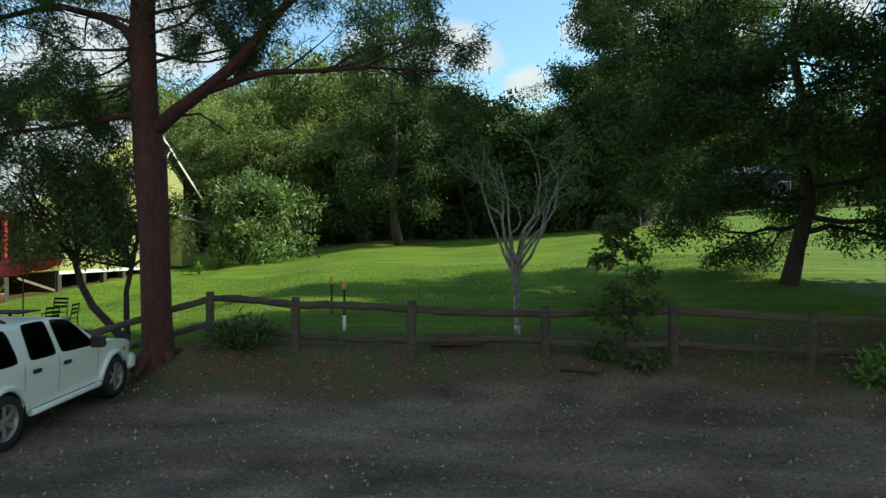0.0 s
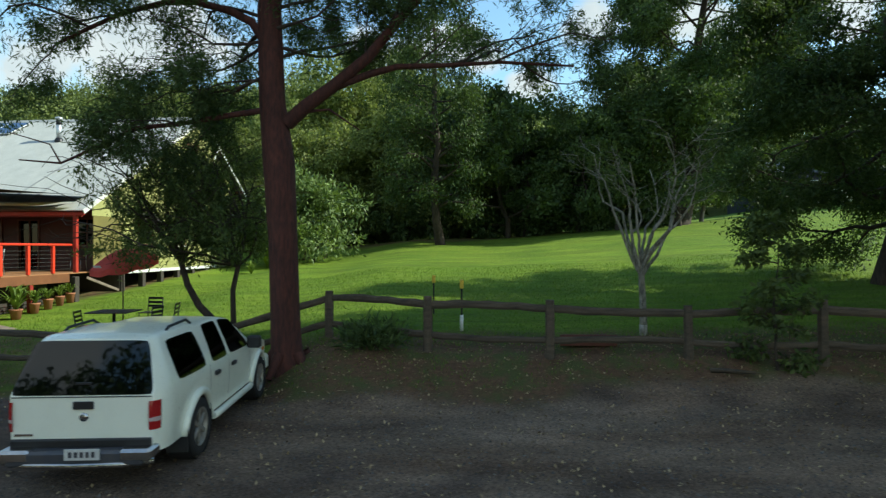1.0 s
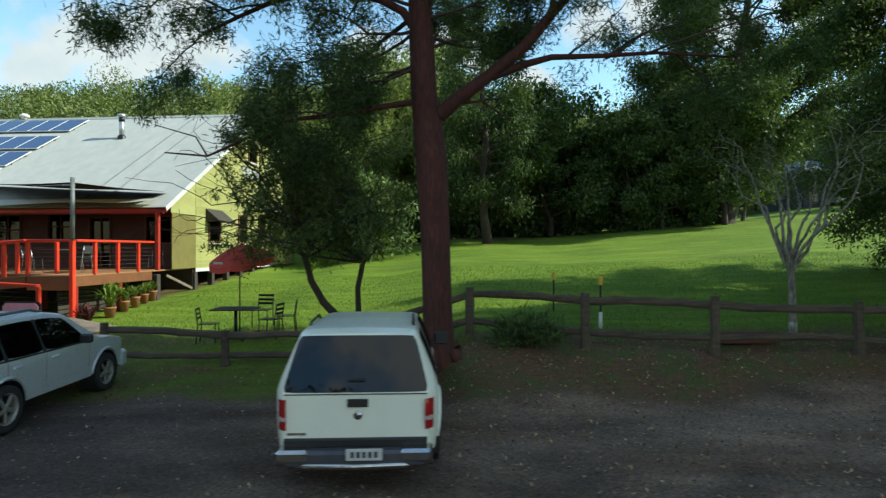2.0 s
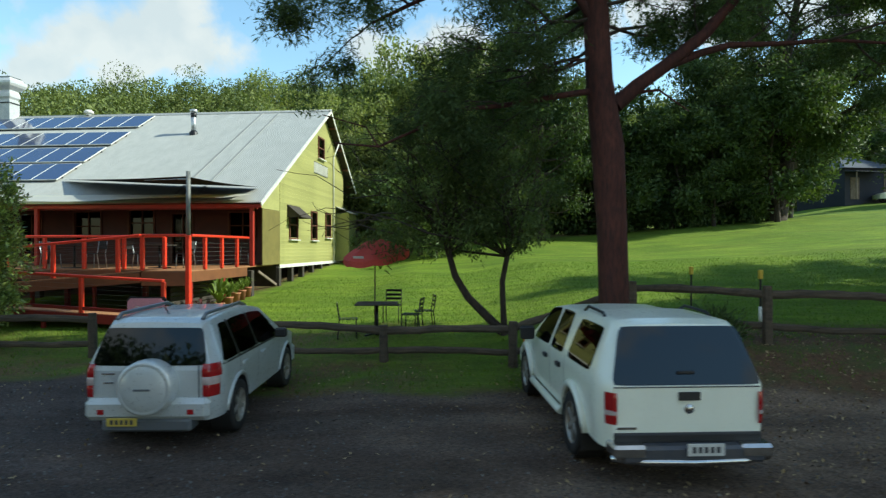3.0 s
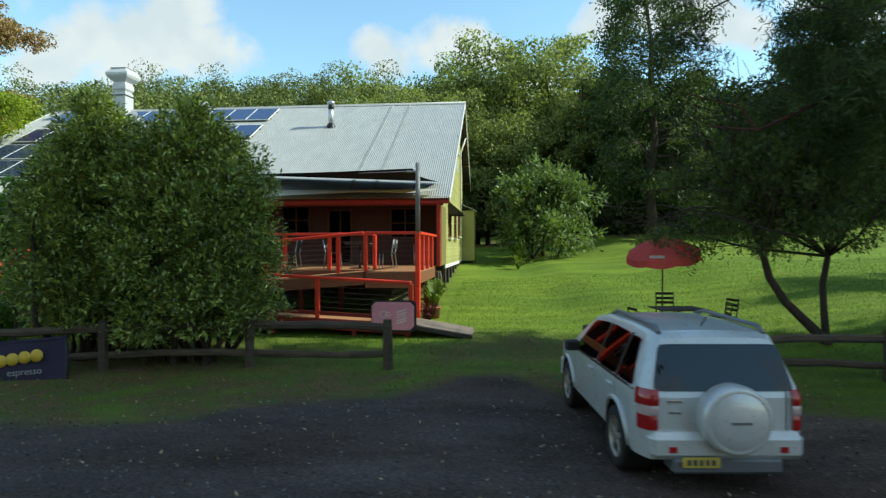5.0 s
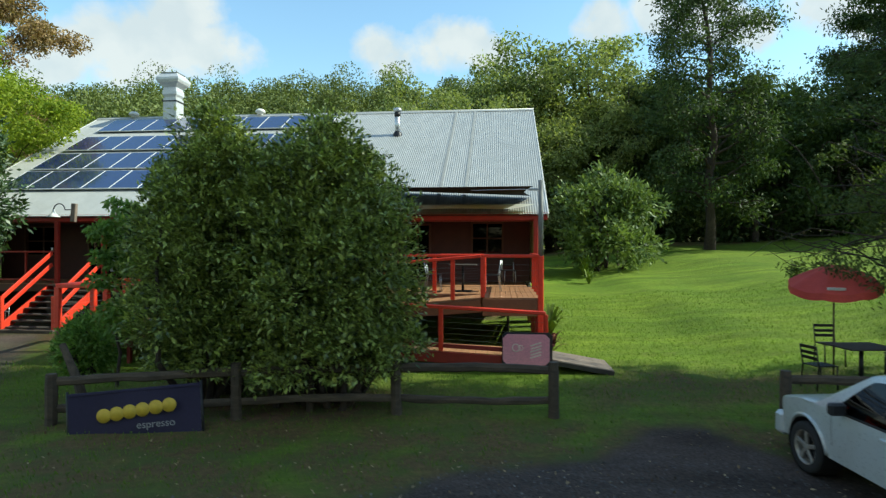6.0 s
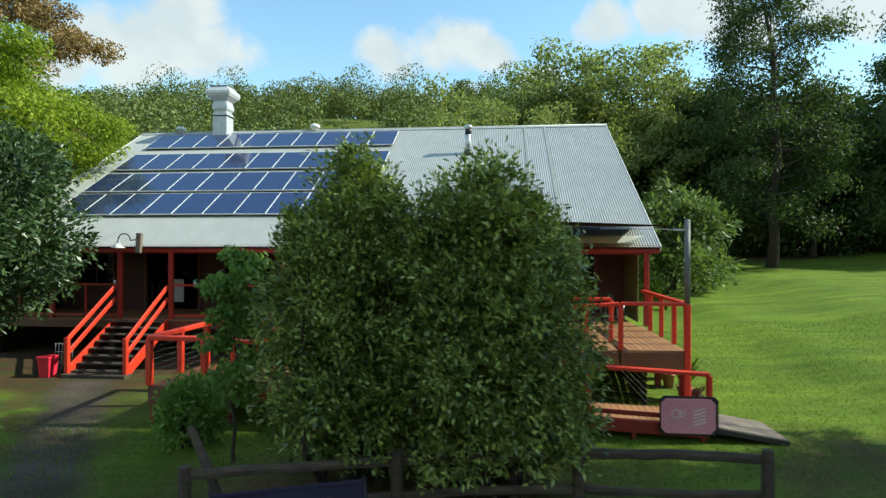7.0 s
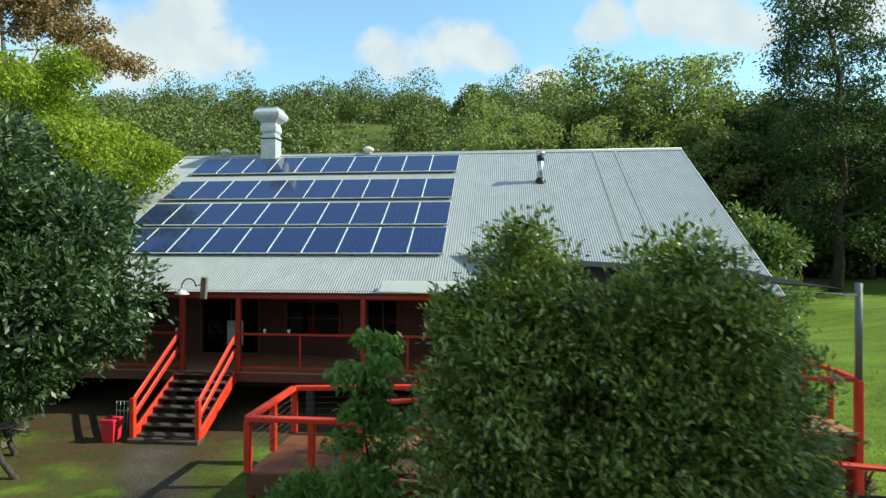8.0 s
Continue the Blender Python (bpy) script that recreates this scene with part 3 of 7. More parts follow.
def house():
    H = thing("house", HOUSE, "lime weatherboard house on stumps with grey corrugated gable roof", "house")
    # roof
    front = corrugated(LEFT, RIGHT, [(-0.12, roof_z(-0.12)), (4.3, roof_z(4.3)), (RIDGE_Y, RIDGE_Z)])
    rear = corrugated(LEFT, RIGHT, [(RIDGE_Y, RIDGE_Z), (BACK_Y, BACK_Z)])
    roof = part("roof", front, M_IRON, H, "pale grey corrugated iron roof")
    part("rear_slope", rear, M_IRON, roof)
    cap = Shape()
    for side in (-1, 1):
        cap.box((RIGHT - LEFT, 0.24, 0.012), ((LEFT + RIGHT) / 2, RIDGE_Y + side * 0.105, RIDGE_Z - 0.04), (side * -31, 0, 0))
    cap.tube([(LEFT, RIDGE_Y, RIDGE_Z + 0.012), (RIGHT, RIDGE_Y, RIDGE_Z + 0.012)], 0.035, 8)
    part("ridge_cap", cap, M_IRON, roof)
    for x in (-3.6, -2.75):
        lap = Shape().beam((x, 0.3, roof_z(0.3) + 0.014), (x, RIDGE_Y - 0.2, roof_z(RIDGE_Y - 0.2) + 0.014), 0.11, 0.012, 0.002)
        part("lap_flashing", lap, M_LAP, roof, "dull lapped roof flashing")
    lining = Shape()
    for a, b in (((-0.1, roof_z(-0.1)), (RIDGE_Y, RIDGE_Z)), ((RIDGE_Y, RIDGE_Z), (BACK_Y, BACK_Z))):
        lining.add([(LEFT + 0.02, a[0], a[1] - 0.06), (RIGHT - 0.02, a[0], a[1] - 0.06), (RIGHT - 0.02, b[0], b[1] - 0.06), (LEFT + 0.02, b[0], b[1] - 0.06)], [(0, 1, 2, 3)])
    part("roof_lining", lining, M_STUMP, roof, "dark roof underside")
    for x, lab in ((RIGHT - 0.03, "pale barge board"), (LEFT + 0.03, "pale barge board")):
        bb = Shape()
        bb.beam((x, -0.1, roof_z(-0.1) - 0.07), (x, RIDGE_Y, RIDGE_Z - 0.07), 0.035, 0.16)
        bb.beam((x, RIDGE_Y, RIDGE_Z - 0.07), (x, BACK_Y, BACK_Z - 0.07), 0.035, 0.16)
        part("barge_board", bb, M_WHITE, H, lab)
    for y in (9.6, 10.9, 12.2, 13.4):
        part("rafter", Shape().beam((WALL_X - 0.02, y, roof_z(y) - 0.16), (RIGHT - 0.06, y, roof_z(y) - 0.16), 0.09, 0.11), M_DARKWOOD, H)
    part("fascia", Shape().box((RIGHT - LEFT - 0.1, 0.04, 0.23), ((LEFT + RIGHT) / 2, -0.03, EAVE - 0.135)), M_RED_SHADED, H, "bright red fascia board under the eave")
    part("verandah_beam", Shape().box((RIGHT - LEFT - 0.5, 0.1, 0.14), ((LEFT + RIGHT) / 2, 0.12, EAVE - 0.22)), M_MAROON, H)
    # shell
    front_wall = part("front_wall", Shape().box((20.2, 0.16, 0.12), (-10.9, WALL_Y, FLOOR - 0.06)), M_TAN, H, "tan painted verandah wall")
    openings = [(-6.83, -5.73, 2.95, 4.0), (-5.0, -4.1, FLOOR, 3.85), (-9.2, -8.0, 2.75, 3.95), (-14.3, -12.5, 2.45, 3.55), (-17.2, -15.2, FLOOR, 3.85), (-2.6, -1.5, 2.8, 3.9), (-19.8, -18.4, 2.7, 3.8), (-11.6, -10.6, FLOOR, 3.85)]
    xs = sorted({LEFT + 0.4, WALL_X - 0.03, *[v for o in openings for v in o[:2]]})
    for a, b in zip(xs, xs[1:]):
        mid = (a + b) / 2
        zs = [(FLOOR, roof_z(WALL_Y) - 0.1)]
        for o in openings:
            if o[0] <= mid <= o[1]:
                zs = [(p, q) for p, q in ((FLOOR, o[2]), (o[3], roof_z(WALL_Y) - 0.1)) if q - p > 0.11]
        for p, q in zs:
            part("wall_panel", Shape().box((b - a, 0.14, q - p), (mid, WALL_Y, (p + q) / 2), c=0.0005), M_TAN, front_wall)
    for i, (a, b, c, d) in enumerate(openings):
        f = ring(a, b, c, d, 0.07, 0.2)
        f.v = [(v[0], v[1] + WALL_Y - 0.02, v[2]) for v in f.v]
        tall = c > FLOOR + 0.2
        fr = part("window" if tall else "door", f, M_DARKWOOD, H, "dark framed window under the verandah" if tall else "dark framed glass door under the verandah")
        part("mullion", Shape().box((0.045, 0.058, d - c - 0.07), ((a + b) / 2, WALL_Y - 0.02, (c + d) / 2)), M_DARKWOOD, fr)
        if tall:
            part("transom", Shape().box(((b - a) / 2 - 0.06, 0.05, 0.045), ((3 * a + b) / 4, WALL_Y - 0.02, (c + d) / 2)), M_DARKWOOD, fr)
            part("transom", Shape().box(((b - a) / 2 - 0.06, 0.05, 0.045), ((a + 3 * b) / 4, WALL_Y - 0.02, (c + d) / 2)), M_DARKWOOD, fr)
        pane = part("pane", Shape().box((b - a, 0.006, d - c), ((a + b) / 2, WALL_Y + 0.02, (c + d) / 2), c=0.001), M_DARKGLASS, fr)
        pane.visible_shadow = False
    holes = [(3.75, 4.75, 2.85, 4.0), (6.65, 7.5, 2.85, 4.15), (8.95, 9.85, 3.0, 4.2), (7.75, 8.7, 6.85, 7.85), (7.1, 9.4, 6.05, 6.55)]
    back_wall_y = 12.4
    gable = part("gable_wall", Shape().box((0.05, back_wall_y - WALL_Y + 0.05, 0.14), (WALL_X - 0.02, (WALL_Y + back_wall_y) / 2, 1.72)), M_WHITE, H, "white strip at the foot of the boards")
    weatherboards(gable, WALL_Y - 0.05, back_wall_y, 1.8, 9.1, holes)
    others = Shape()
    others.box((0.1, back_wall_y - WALL_Y, 3.9), (LEFT + 0.4, (WALL_Y + back_wall_y) / 2, 3.75))
    others.box((LEFT * -1 - 0.9, 0.1, 5.0), (LEFT / 2 - 0.05, back_wall_y - 0.02, 4.3))
    part("rear_wall", others, M_BOARD, H)
    part("room_floor", Shape().box((20.2, back_wall_y - WALL_Y - 0.2, 0.1), (-10.8, (back_wall_y + WALL_Y) / 2, 1.72)), M_STUMP, H)
    part("room_ceiling", Shape().box((20.1, back_wall_y - WALL_Y - 0.3, 0.05), (-10.8, (back_wall_y + WALL_Y) / 2, 4.9)), M_TAN, H)
    for a, b, c, d in holes[:4]:
        sash_window(H, a, b, c, d)
    lv = Shape()
    a, b, c, d = holes[4]
    for i in range(5):
        lv.box((0.03, b - a, 0.1), (WALL_X, (a + b) / 2, c + 0.05 + i * 0.1), (0, 35, 0))
    part("louvre_vent", lv, M_WHITE, H, "white louvred gable vent")
    # window hood
    a, b = 3.5, 5.0
    hood = Shape()
    hood.add([(WALL_X + 0.02, a, 4.25), (WALL_X + 0.02, b, 4.25), (WALL_X + 0.62, b, 3.75), (WALL_X + 0.62, a, 3.75),
              (WALL_X + 0.02, a, 4.22), (WALL_X + 0.02, b, 4.22), (WALL_X + 0.62, b, 3.72), (WALL_X + 0.62, a, 3.72)],
             [(0, 3, 2, 1), (4, 5, 6, 7), (0, 1, 5, 4), (2, 3, 7, 6), (1, 2, 6, 5), (3, 0, 4, 7)])
    for y in (a + 0.02, b - 0.02):
        hood.prism([(WALL_X + 0.02, 4.22), (WALL_X + 0.6, 3.72), (WALL_X + 0.02, 3.72)], 0.02, Matrix.Translation((0, y, 0)))
    part("window_hood", hood, M_STUMP, H, "dark timber window hood")
    # projecting closet at the far end of the gable
    box = Shape()
    for i in range(17):
        box.box((0.022, 1.45, 0.17), (WALL_X + 0.72, 11.7, 1.85 + i * 0.15), (0, 4, 0), 0.004)
        box.box((0.7, 0.022, 0.17), (WALL_X + 0.36, 10.97, 1.85 + i * 0.15), (4, 0, 0), 0.004)
    cl = part("closet_wall", box, M_BOARD, H)
    part("closet_roof", Shape().box((0.95, 1.7, 0.03), (WALL_X + 0.42, 11.7, 4.5), (0, 24, 0)), M_IRON, cl, "small corrugated skillion roof")
    part("downpipe", Shape().tube([(WALL_X + 0.07, 10.3, 1.75), (WALL_X + 0.07, 10.3, 7.2), (RIGHT - 0.1, 10.45, roof_z(10.45) - 0.2)], 0.04, 8), M_WHITE, H, "white downpipe")
    # closed end of the verandah
    part("end_panel", Shape().box((0.04, 1.75, 2.1), (WALL_X, 1.82, 2.86)), M_OLIVE, H, "olive flat panel closing the verandah end")
    top = Shape().add([(WALL_X, 0.9, 3.92), (WALL_X, 2.7, 3.92), (WALL_X, 2.7, roof_z(2.7) - 0.1), (WALL_X, 0.9, roof_z(0.9) - 0.1)], [(0, 1, 2, 3)])
    part("end_infill", top, M_BOARD, H)
    # verandah
    fl = Shape()
    fl.box((20.3, 2.75, 0.05), (-10.9, 1.3, FLOOR - 0.027))
    part("verandah_floor", fl, M_DECK, H, "timber verandah floor")
    part("edge_beam", Shape().box((20.3, 0.06, 0.24), (-10.9, -0.09, FLOOR - 0.15)), M_DARKWOOD, H)
    posts = [-0.5, -8.6, -11.08, -14.66, -16.32, -18.6, -20.8]
    pm = Shape().box((0.13, 0.13, EAVE - 0.25 - FLOOR), c=0.01).mesh("verandah_post")
    pm.materials.append(M_RED_SHADED)
    for x in posts:
        part("verandah_post", pm, None, H, at=Matrix.Translation((x, 0.0, (EAVE - 0.25 + FLOOR) / 2)))
    for a, b in ((-14.66, -11.08), (-11.08, -8.6), (-18.6, -16.32), (-20.8, -18.6)):
        r = Shape().box((b - a, 0.1, 0.06), ((a + b) / 2, 0, FLOOR + 1.05))
        r.box((b - a, 0.05, 0.06), ((a + b) / 2, 0, FLOOR + 0.12))
        part("verandah_rail", r, M_RED_SHADED, H)
        part("baluster", Shape().box((0.06, 0.06, 1.0), ((a + b) / 2, 0, FLOOR + 0.52)), M_RED_SHADED, H)
    # stumps
    sm = Shape().box((0.22, 0.22, 1.0), c=0.015).mesh("stump")
    sm.materials.append(M_STUMP)
    for ly in (0.1, 2.75, 4.2, 5.6, 7.0, 8.4, 9.8, 11.2, 12.3):
        for lx in (WALL_X - 0.1, -4.5, -8.6, -12.6, -16.6, -20.6):
            g = ground_at(lx, ly) - 0.1
            part("stump", sm, None, H, at=Matrix.LocRotScale((lx, ly, (g + 1.66) / 2), None, (1, 1, 1.66 - g)))
    st = Shape()
    st.beam((WALL_X, 0.6, 1.6), (WALL_X - 0.1, 2.6, 1.0), 0.05, 0.1)
    part("brace", st, M_PLANK, H)
    # dark sheets standing in for shade under the floor and beside the verandah
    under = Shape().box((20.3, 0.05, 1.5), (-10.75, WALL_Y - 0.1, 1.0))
    part("under_floor_screen", under, M_STUMP, H, "added dark sheet in place of the shade under the floor")
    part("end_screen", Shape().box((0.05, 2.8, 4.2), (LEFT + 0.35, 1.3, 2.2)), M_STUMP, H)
    part("notice", Shape().box((0.55, 0.01, 0.8), (-16.0, WALL_Y - 0.16, 2.5)), M_WHITE, H, "white notice sheet")
    return H


house()


def flue():
    t = thing("flue_pipe", HOUSE @ Matrix.Translation((-5.9, 6.1, roof_z(6.1))), "grey steel stove flue on the iron roof", "flue")
    part("pipe", Shape().tube([(0, 0, -0.1), (0, 0, 0.95)], 0.115, 14), M_STEEL, t)
    part("cowl", Shape().lathe([(0.06, 0.95), (0.17, 0.97), (0.17, 1.1), (0.05, 1.14)], 14), M_STEEL, t)
    part("band", Shape().lathe([(0.118, 0.75), (0.13, 0.76), (0.13, 0.94), (0.118, 0.95)], 14), M_BLACKSTEEL, t)
    part("boot", Shape().lathe([(0.2, -0.12), (0.19, 0.04), (0.12, 0.14)], 14), M_BLACKSTEEL, t)


def kitchen_vent():
    base = Vector((-17.2, 8.45, roof_z(8.45)))
    t = thing("exhaust_vent", HOUSE @ Matrix.Translation(base), "large galvanised square exhaust duct with flared top", "vent")
    d = Shape()
    d.box((0.66, 0.66, 1.2), (0, 0, 0.35), c=0.01)
    part("duct", d, M_GALV, t)
    part("seam", Shape().box((0.74, 0.74, 0.04), (0, 0, 0.8), c=0.005), M_BLACKSTEEL, t)
    s = Shape()
    rings = [(0.33, 0.96), (0.34, 1.02), (0.41, 1.12), (0.41, 1.28), (0.35, 1.46), (0.60, 1.66), (0.66, 1.78), (0.66, 1.88), (0.42, 2.14)]
    s.lathe([(r * 1.2, z) for r, z in rings], 4, pose(0, 0, 0, 0, 0, 45), False)
    s.add([(0.42, 0.42, 2.14), (-0.42, 0.42, 2.14), (-0.42, -0.42, 2.14), (0.42, -0.42, 2.14)], [(0, 1, 2, 3)])
    part("hood", s, M_GALV, t)
    for x in (-19.4, -13.0):
        w = thing("roof_vent", HOUSE @ Matrix.Translation((x, 8.75, RIDGE_Z)), "small white domed roof ventilator on the ridge", "vent", "roof ventilators")
        part("dome", Shape().lathe([(0.14, 0), (0.15, 0.1), (0.24, 0.12), (0.22, 0.22), (0.12, 0.29), (0.0, 0.31)], 14), M_WHITE, w)


def solar_material():
    n = Nodes("blue_solar_cells")
    co = n.coords()
    br = n.node("TexBrick", Vector=co, Scale=1.0, Mortar_Size=0.0035, Brick_Width=0.158, Row_Height=0.158,
                Color1=(0.012, 0.022, 0.085, 1), Color2=(0.016, 0.028, 0.10, 1), Mortar=(0.05, 0.06, 0.11, 1))
    br.offset = 0.0
    col = n.mix(1.0, br.outputs["Color"], n.ramp(n.noise(co, 9, 5), (0.3, 0.8), (0.7, 1.25)), "MULTIPLY")
    n.set(Base_Color=col, Roughness=0.12, Coat_Weight=0.6, Coat_Roughness=0.05)
    return n.mat


def solar_panels():
    cells = solar_material()
    turn = math.degrees(math.atan(PITCH))
    first = None
    for row, ly in enumerate((7.52, 5.5, 3.78, 2.2)):
        for k in range(10):
            x = -9.05 - 1.09 * (k + 0.5) + (0, 0, 0, 0.02)[row]
            m = HOUSE @ Matrix.Translation((x, ly, roof_z(ly) + 0.10)) @ pose(0, 0, 0, turn, 0, 0)
            if first is None:
                first = thing("solar_panel", m, "dark blue framed solar panel on the iron roof", "solar panel", "solar panels on the roof")
                fr = Shape()
                for sx in (-1, 1):
                    fr.box((0.02, 1.63, 0.045), (sx * 0.533, 0, 0), c=0.004)
                for sy in (-1, 1):
                    fr.box((1.045, 0.02, 0.044), (0, sy * 0.805, 0), c=0.004)
                part("frame", fr, M_WHITE, first, "pale aluminium frame")
                part("cell_sheet", Shape().box((1.05, 1.594, 0.02), (0, 0, 0.008), c=0.001), cells, first)
                for sy in (-0.45, 0.45):
                    part("rail", Shape().box((1.09, 0.045, 0.06), (0, sy, -0.055)), M_BLACKSTEEL, first)
            else:
                copy_thing(first, m)


def lamp_on_fascia():
    t = thing("barn_lamp", HOUSE @ Matrix.Translation((-15.6, -0.16, 3.85)), "white goose-neck barn lamp on a weathered timber block", "lamp")
    part("block", Shape().box((0.18, 0.12, 0.62), (0, 0, 0.3), (0, 4, 0), 0.02), M_PLANK, t)
    pts = [(-0.08, -0.05, 0.4)] + [(-0.28 + 0.2 * math.cos(a), -0.3, 0.38 + 0.2 * math.sin(a)) for a in np.linspace(0, math.pi, 9)]
    part("arm", Shape().tube(pts, 0.018, 8), M_BLACKSTEEL, t)
    part("shade", Shape().lathe([(0.03, 0.40), (0.05, 0.3), (0.10, 0.24), (0.2, 0.15), (0.195, 0.145), (0.09, 0.22)], 18, Matrix.Translation((-0.48, -0.3, 0))), M_WHITE, t)


flue()
kitchen_vent()
solar_panels()
lamp_on_fascia()


# ---- deck, ramp and stairs ----
def boards(parent, x0, x1, y0, y1, z0, z1, along, mat, name="board", wide=0.14, thick=0.035):
    """Deck boards between two edges; z0 at x0 and z1 at x1."""
    n = max(1, round(((y1 - y0) if along == "x" else (x1 - x0)) / wide))
    cache = None
    for i in range(n):
        if along == "x":
            y = y0 + (i + 0.5) * (y1 - y0) / n
            m = Matrix.Translation(((x0 + x1) / 2, y, (z0 + z1) / 2 - thick / 2)) @ pose(0, 0, 0, 0, -math.degrees(math.atan2(z1 - z0, x1 - x0)), 0)
            if cache is None:
                cache = Shape().box((math.hypot(x1 - x0, z1 - z0), (y1 - y0) / n - 0.006, thick), c=0.004).mesh(name)
        else:
            f = (i + 0.5) / n
            m = Matrix.Translation((x0 + f * (x1 - x0), (y0 + y1) / 2, z0 + f * (z1 - z0) - thick / 2)) @ pose(0, 0, 0, 0, -math.degrees(math.atan2(z1 - z0, x1 - x0)), 0)
            if cache is None:
                cache = Shape().box(((x1 - x0) / n - 0.006, y1 - y0, thick), c=0.004).mesh(name)
        if not cache.materials:
            cache.materials.append(mat)
        part(name, cache, None, parent, at=m)


def railing(parent, a, b, posts, tall=1.0, wires=6, mat=None, wide=0.1, low=0.0, rail=0.075):
    """A red rail from a to b (points on the floor) with posts and steel wires."""
    mat = mat or M_RED
    a, b = Vector(a), Vector(b)
    up = Vector((0, 0, tall))
    part("top_rail", Shape().beam(a + up, b + up, 0.15, rail, 0.014), mat, parent)
    for f in posts:
        p = a.lerp(b, f)
        part("post", Shape().box((wide, wide, tall - 0.03 + low), (p.x, p.y, p.z + (tall - 0.03 - low) / 2), c=0.012), mat, parent)
    for i in range(wires):
        z = Vector((0, 0, 0.14 + i * (tall - 0.22) / wires))
        part("wire", Shape().tube([a + z, b + z], 0.0022, 5, caps=False), M_POLE, parent)


def front_deck():
    D = thing("deck", HOUSE, "raised timber deck with bright red post-and-wire railing", "deck")
    x0, xm, x1, y0, ym = -8.5, -2.0, -0.62, -4.08, -2.95
    boards(D, x0, xm, ym, -0.13, FLOOR, FLOOR, "y", M_DECK)
    boards(D, xm + 0.004, x1, y0 + 0.03, -0.13, FLOOR, FLOOR, "y", M_DECK)
    part("front_beam", Shape().box((x1 - xm, 0.06, 0.4), ((xm + x1) / 2, y0, FLOOR - 0.235)), M_BEAM, D, "warm brown deck fascia")
    part("inner_beam", Shape().box((xm - x0, 0.05, 0.3), ((xm + x0) / 2, ym, FLOOR - 0.185)), M_BEAM, D, "warm brown deck fascia")
    part("side_beam", Shape().box((0.06, 3.9, 0.3), (x1, y0 / 2 - 0.1, FLOOR - 0.185)), M_BEAM, D, "warm brown deck fascia")
    railing(D, (xm, y0 + 0.02, FLOOR), (x1, y0 + 0.02, FLOOR), [0.0])
    railing(D, (x0, ym + 0.02, FLOOR), (xm, ym + 0.02, FLOOR), [0.0, 0.2, 0.4, 0.6, 0.8, 1.0])
    railing(D, (x1, y0 + 0.1, FLOOR), (x1, -0.1, FLOOR), [0.22, 0.5, 0.78])
    part("corner_post", Shape().box((0.13, 0.13, 3.0), (x1, y0, FLOOR - 0.5), c=0.015), M_RED, D)
    # dark strips added where only shade lies below the deck
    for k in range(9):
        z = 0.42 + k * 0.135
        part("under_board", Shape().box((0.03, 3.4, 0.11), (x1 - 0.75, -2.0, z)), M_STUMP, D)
    for x in (x1, -3.2, -5.9, -8.4):
        for y in (y0 + 0.15, -1.9):
            if y < ym and x < xm:
                continue
            g = ground_at(x, y) - 0.1
            part("support_post", Shape().box((0.14, 0.14, FLOOR - 0.1 - g), (x - 0.05, y, (FLOOR - 0.1 + g) / 2), c=0.012), M_MAROON, D)


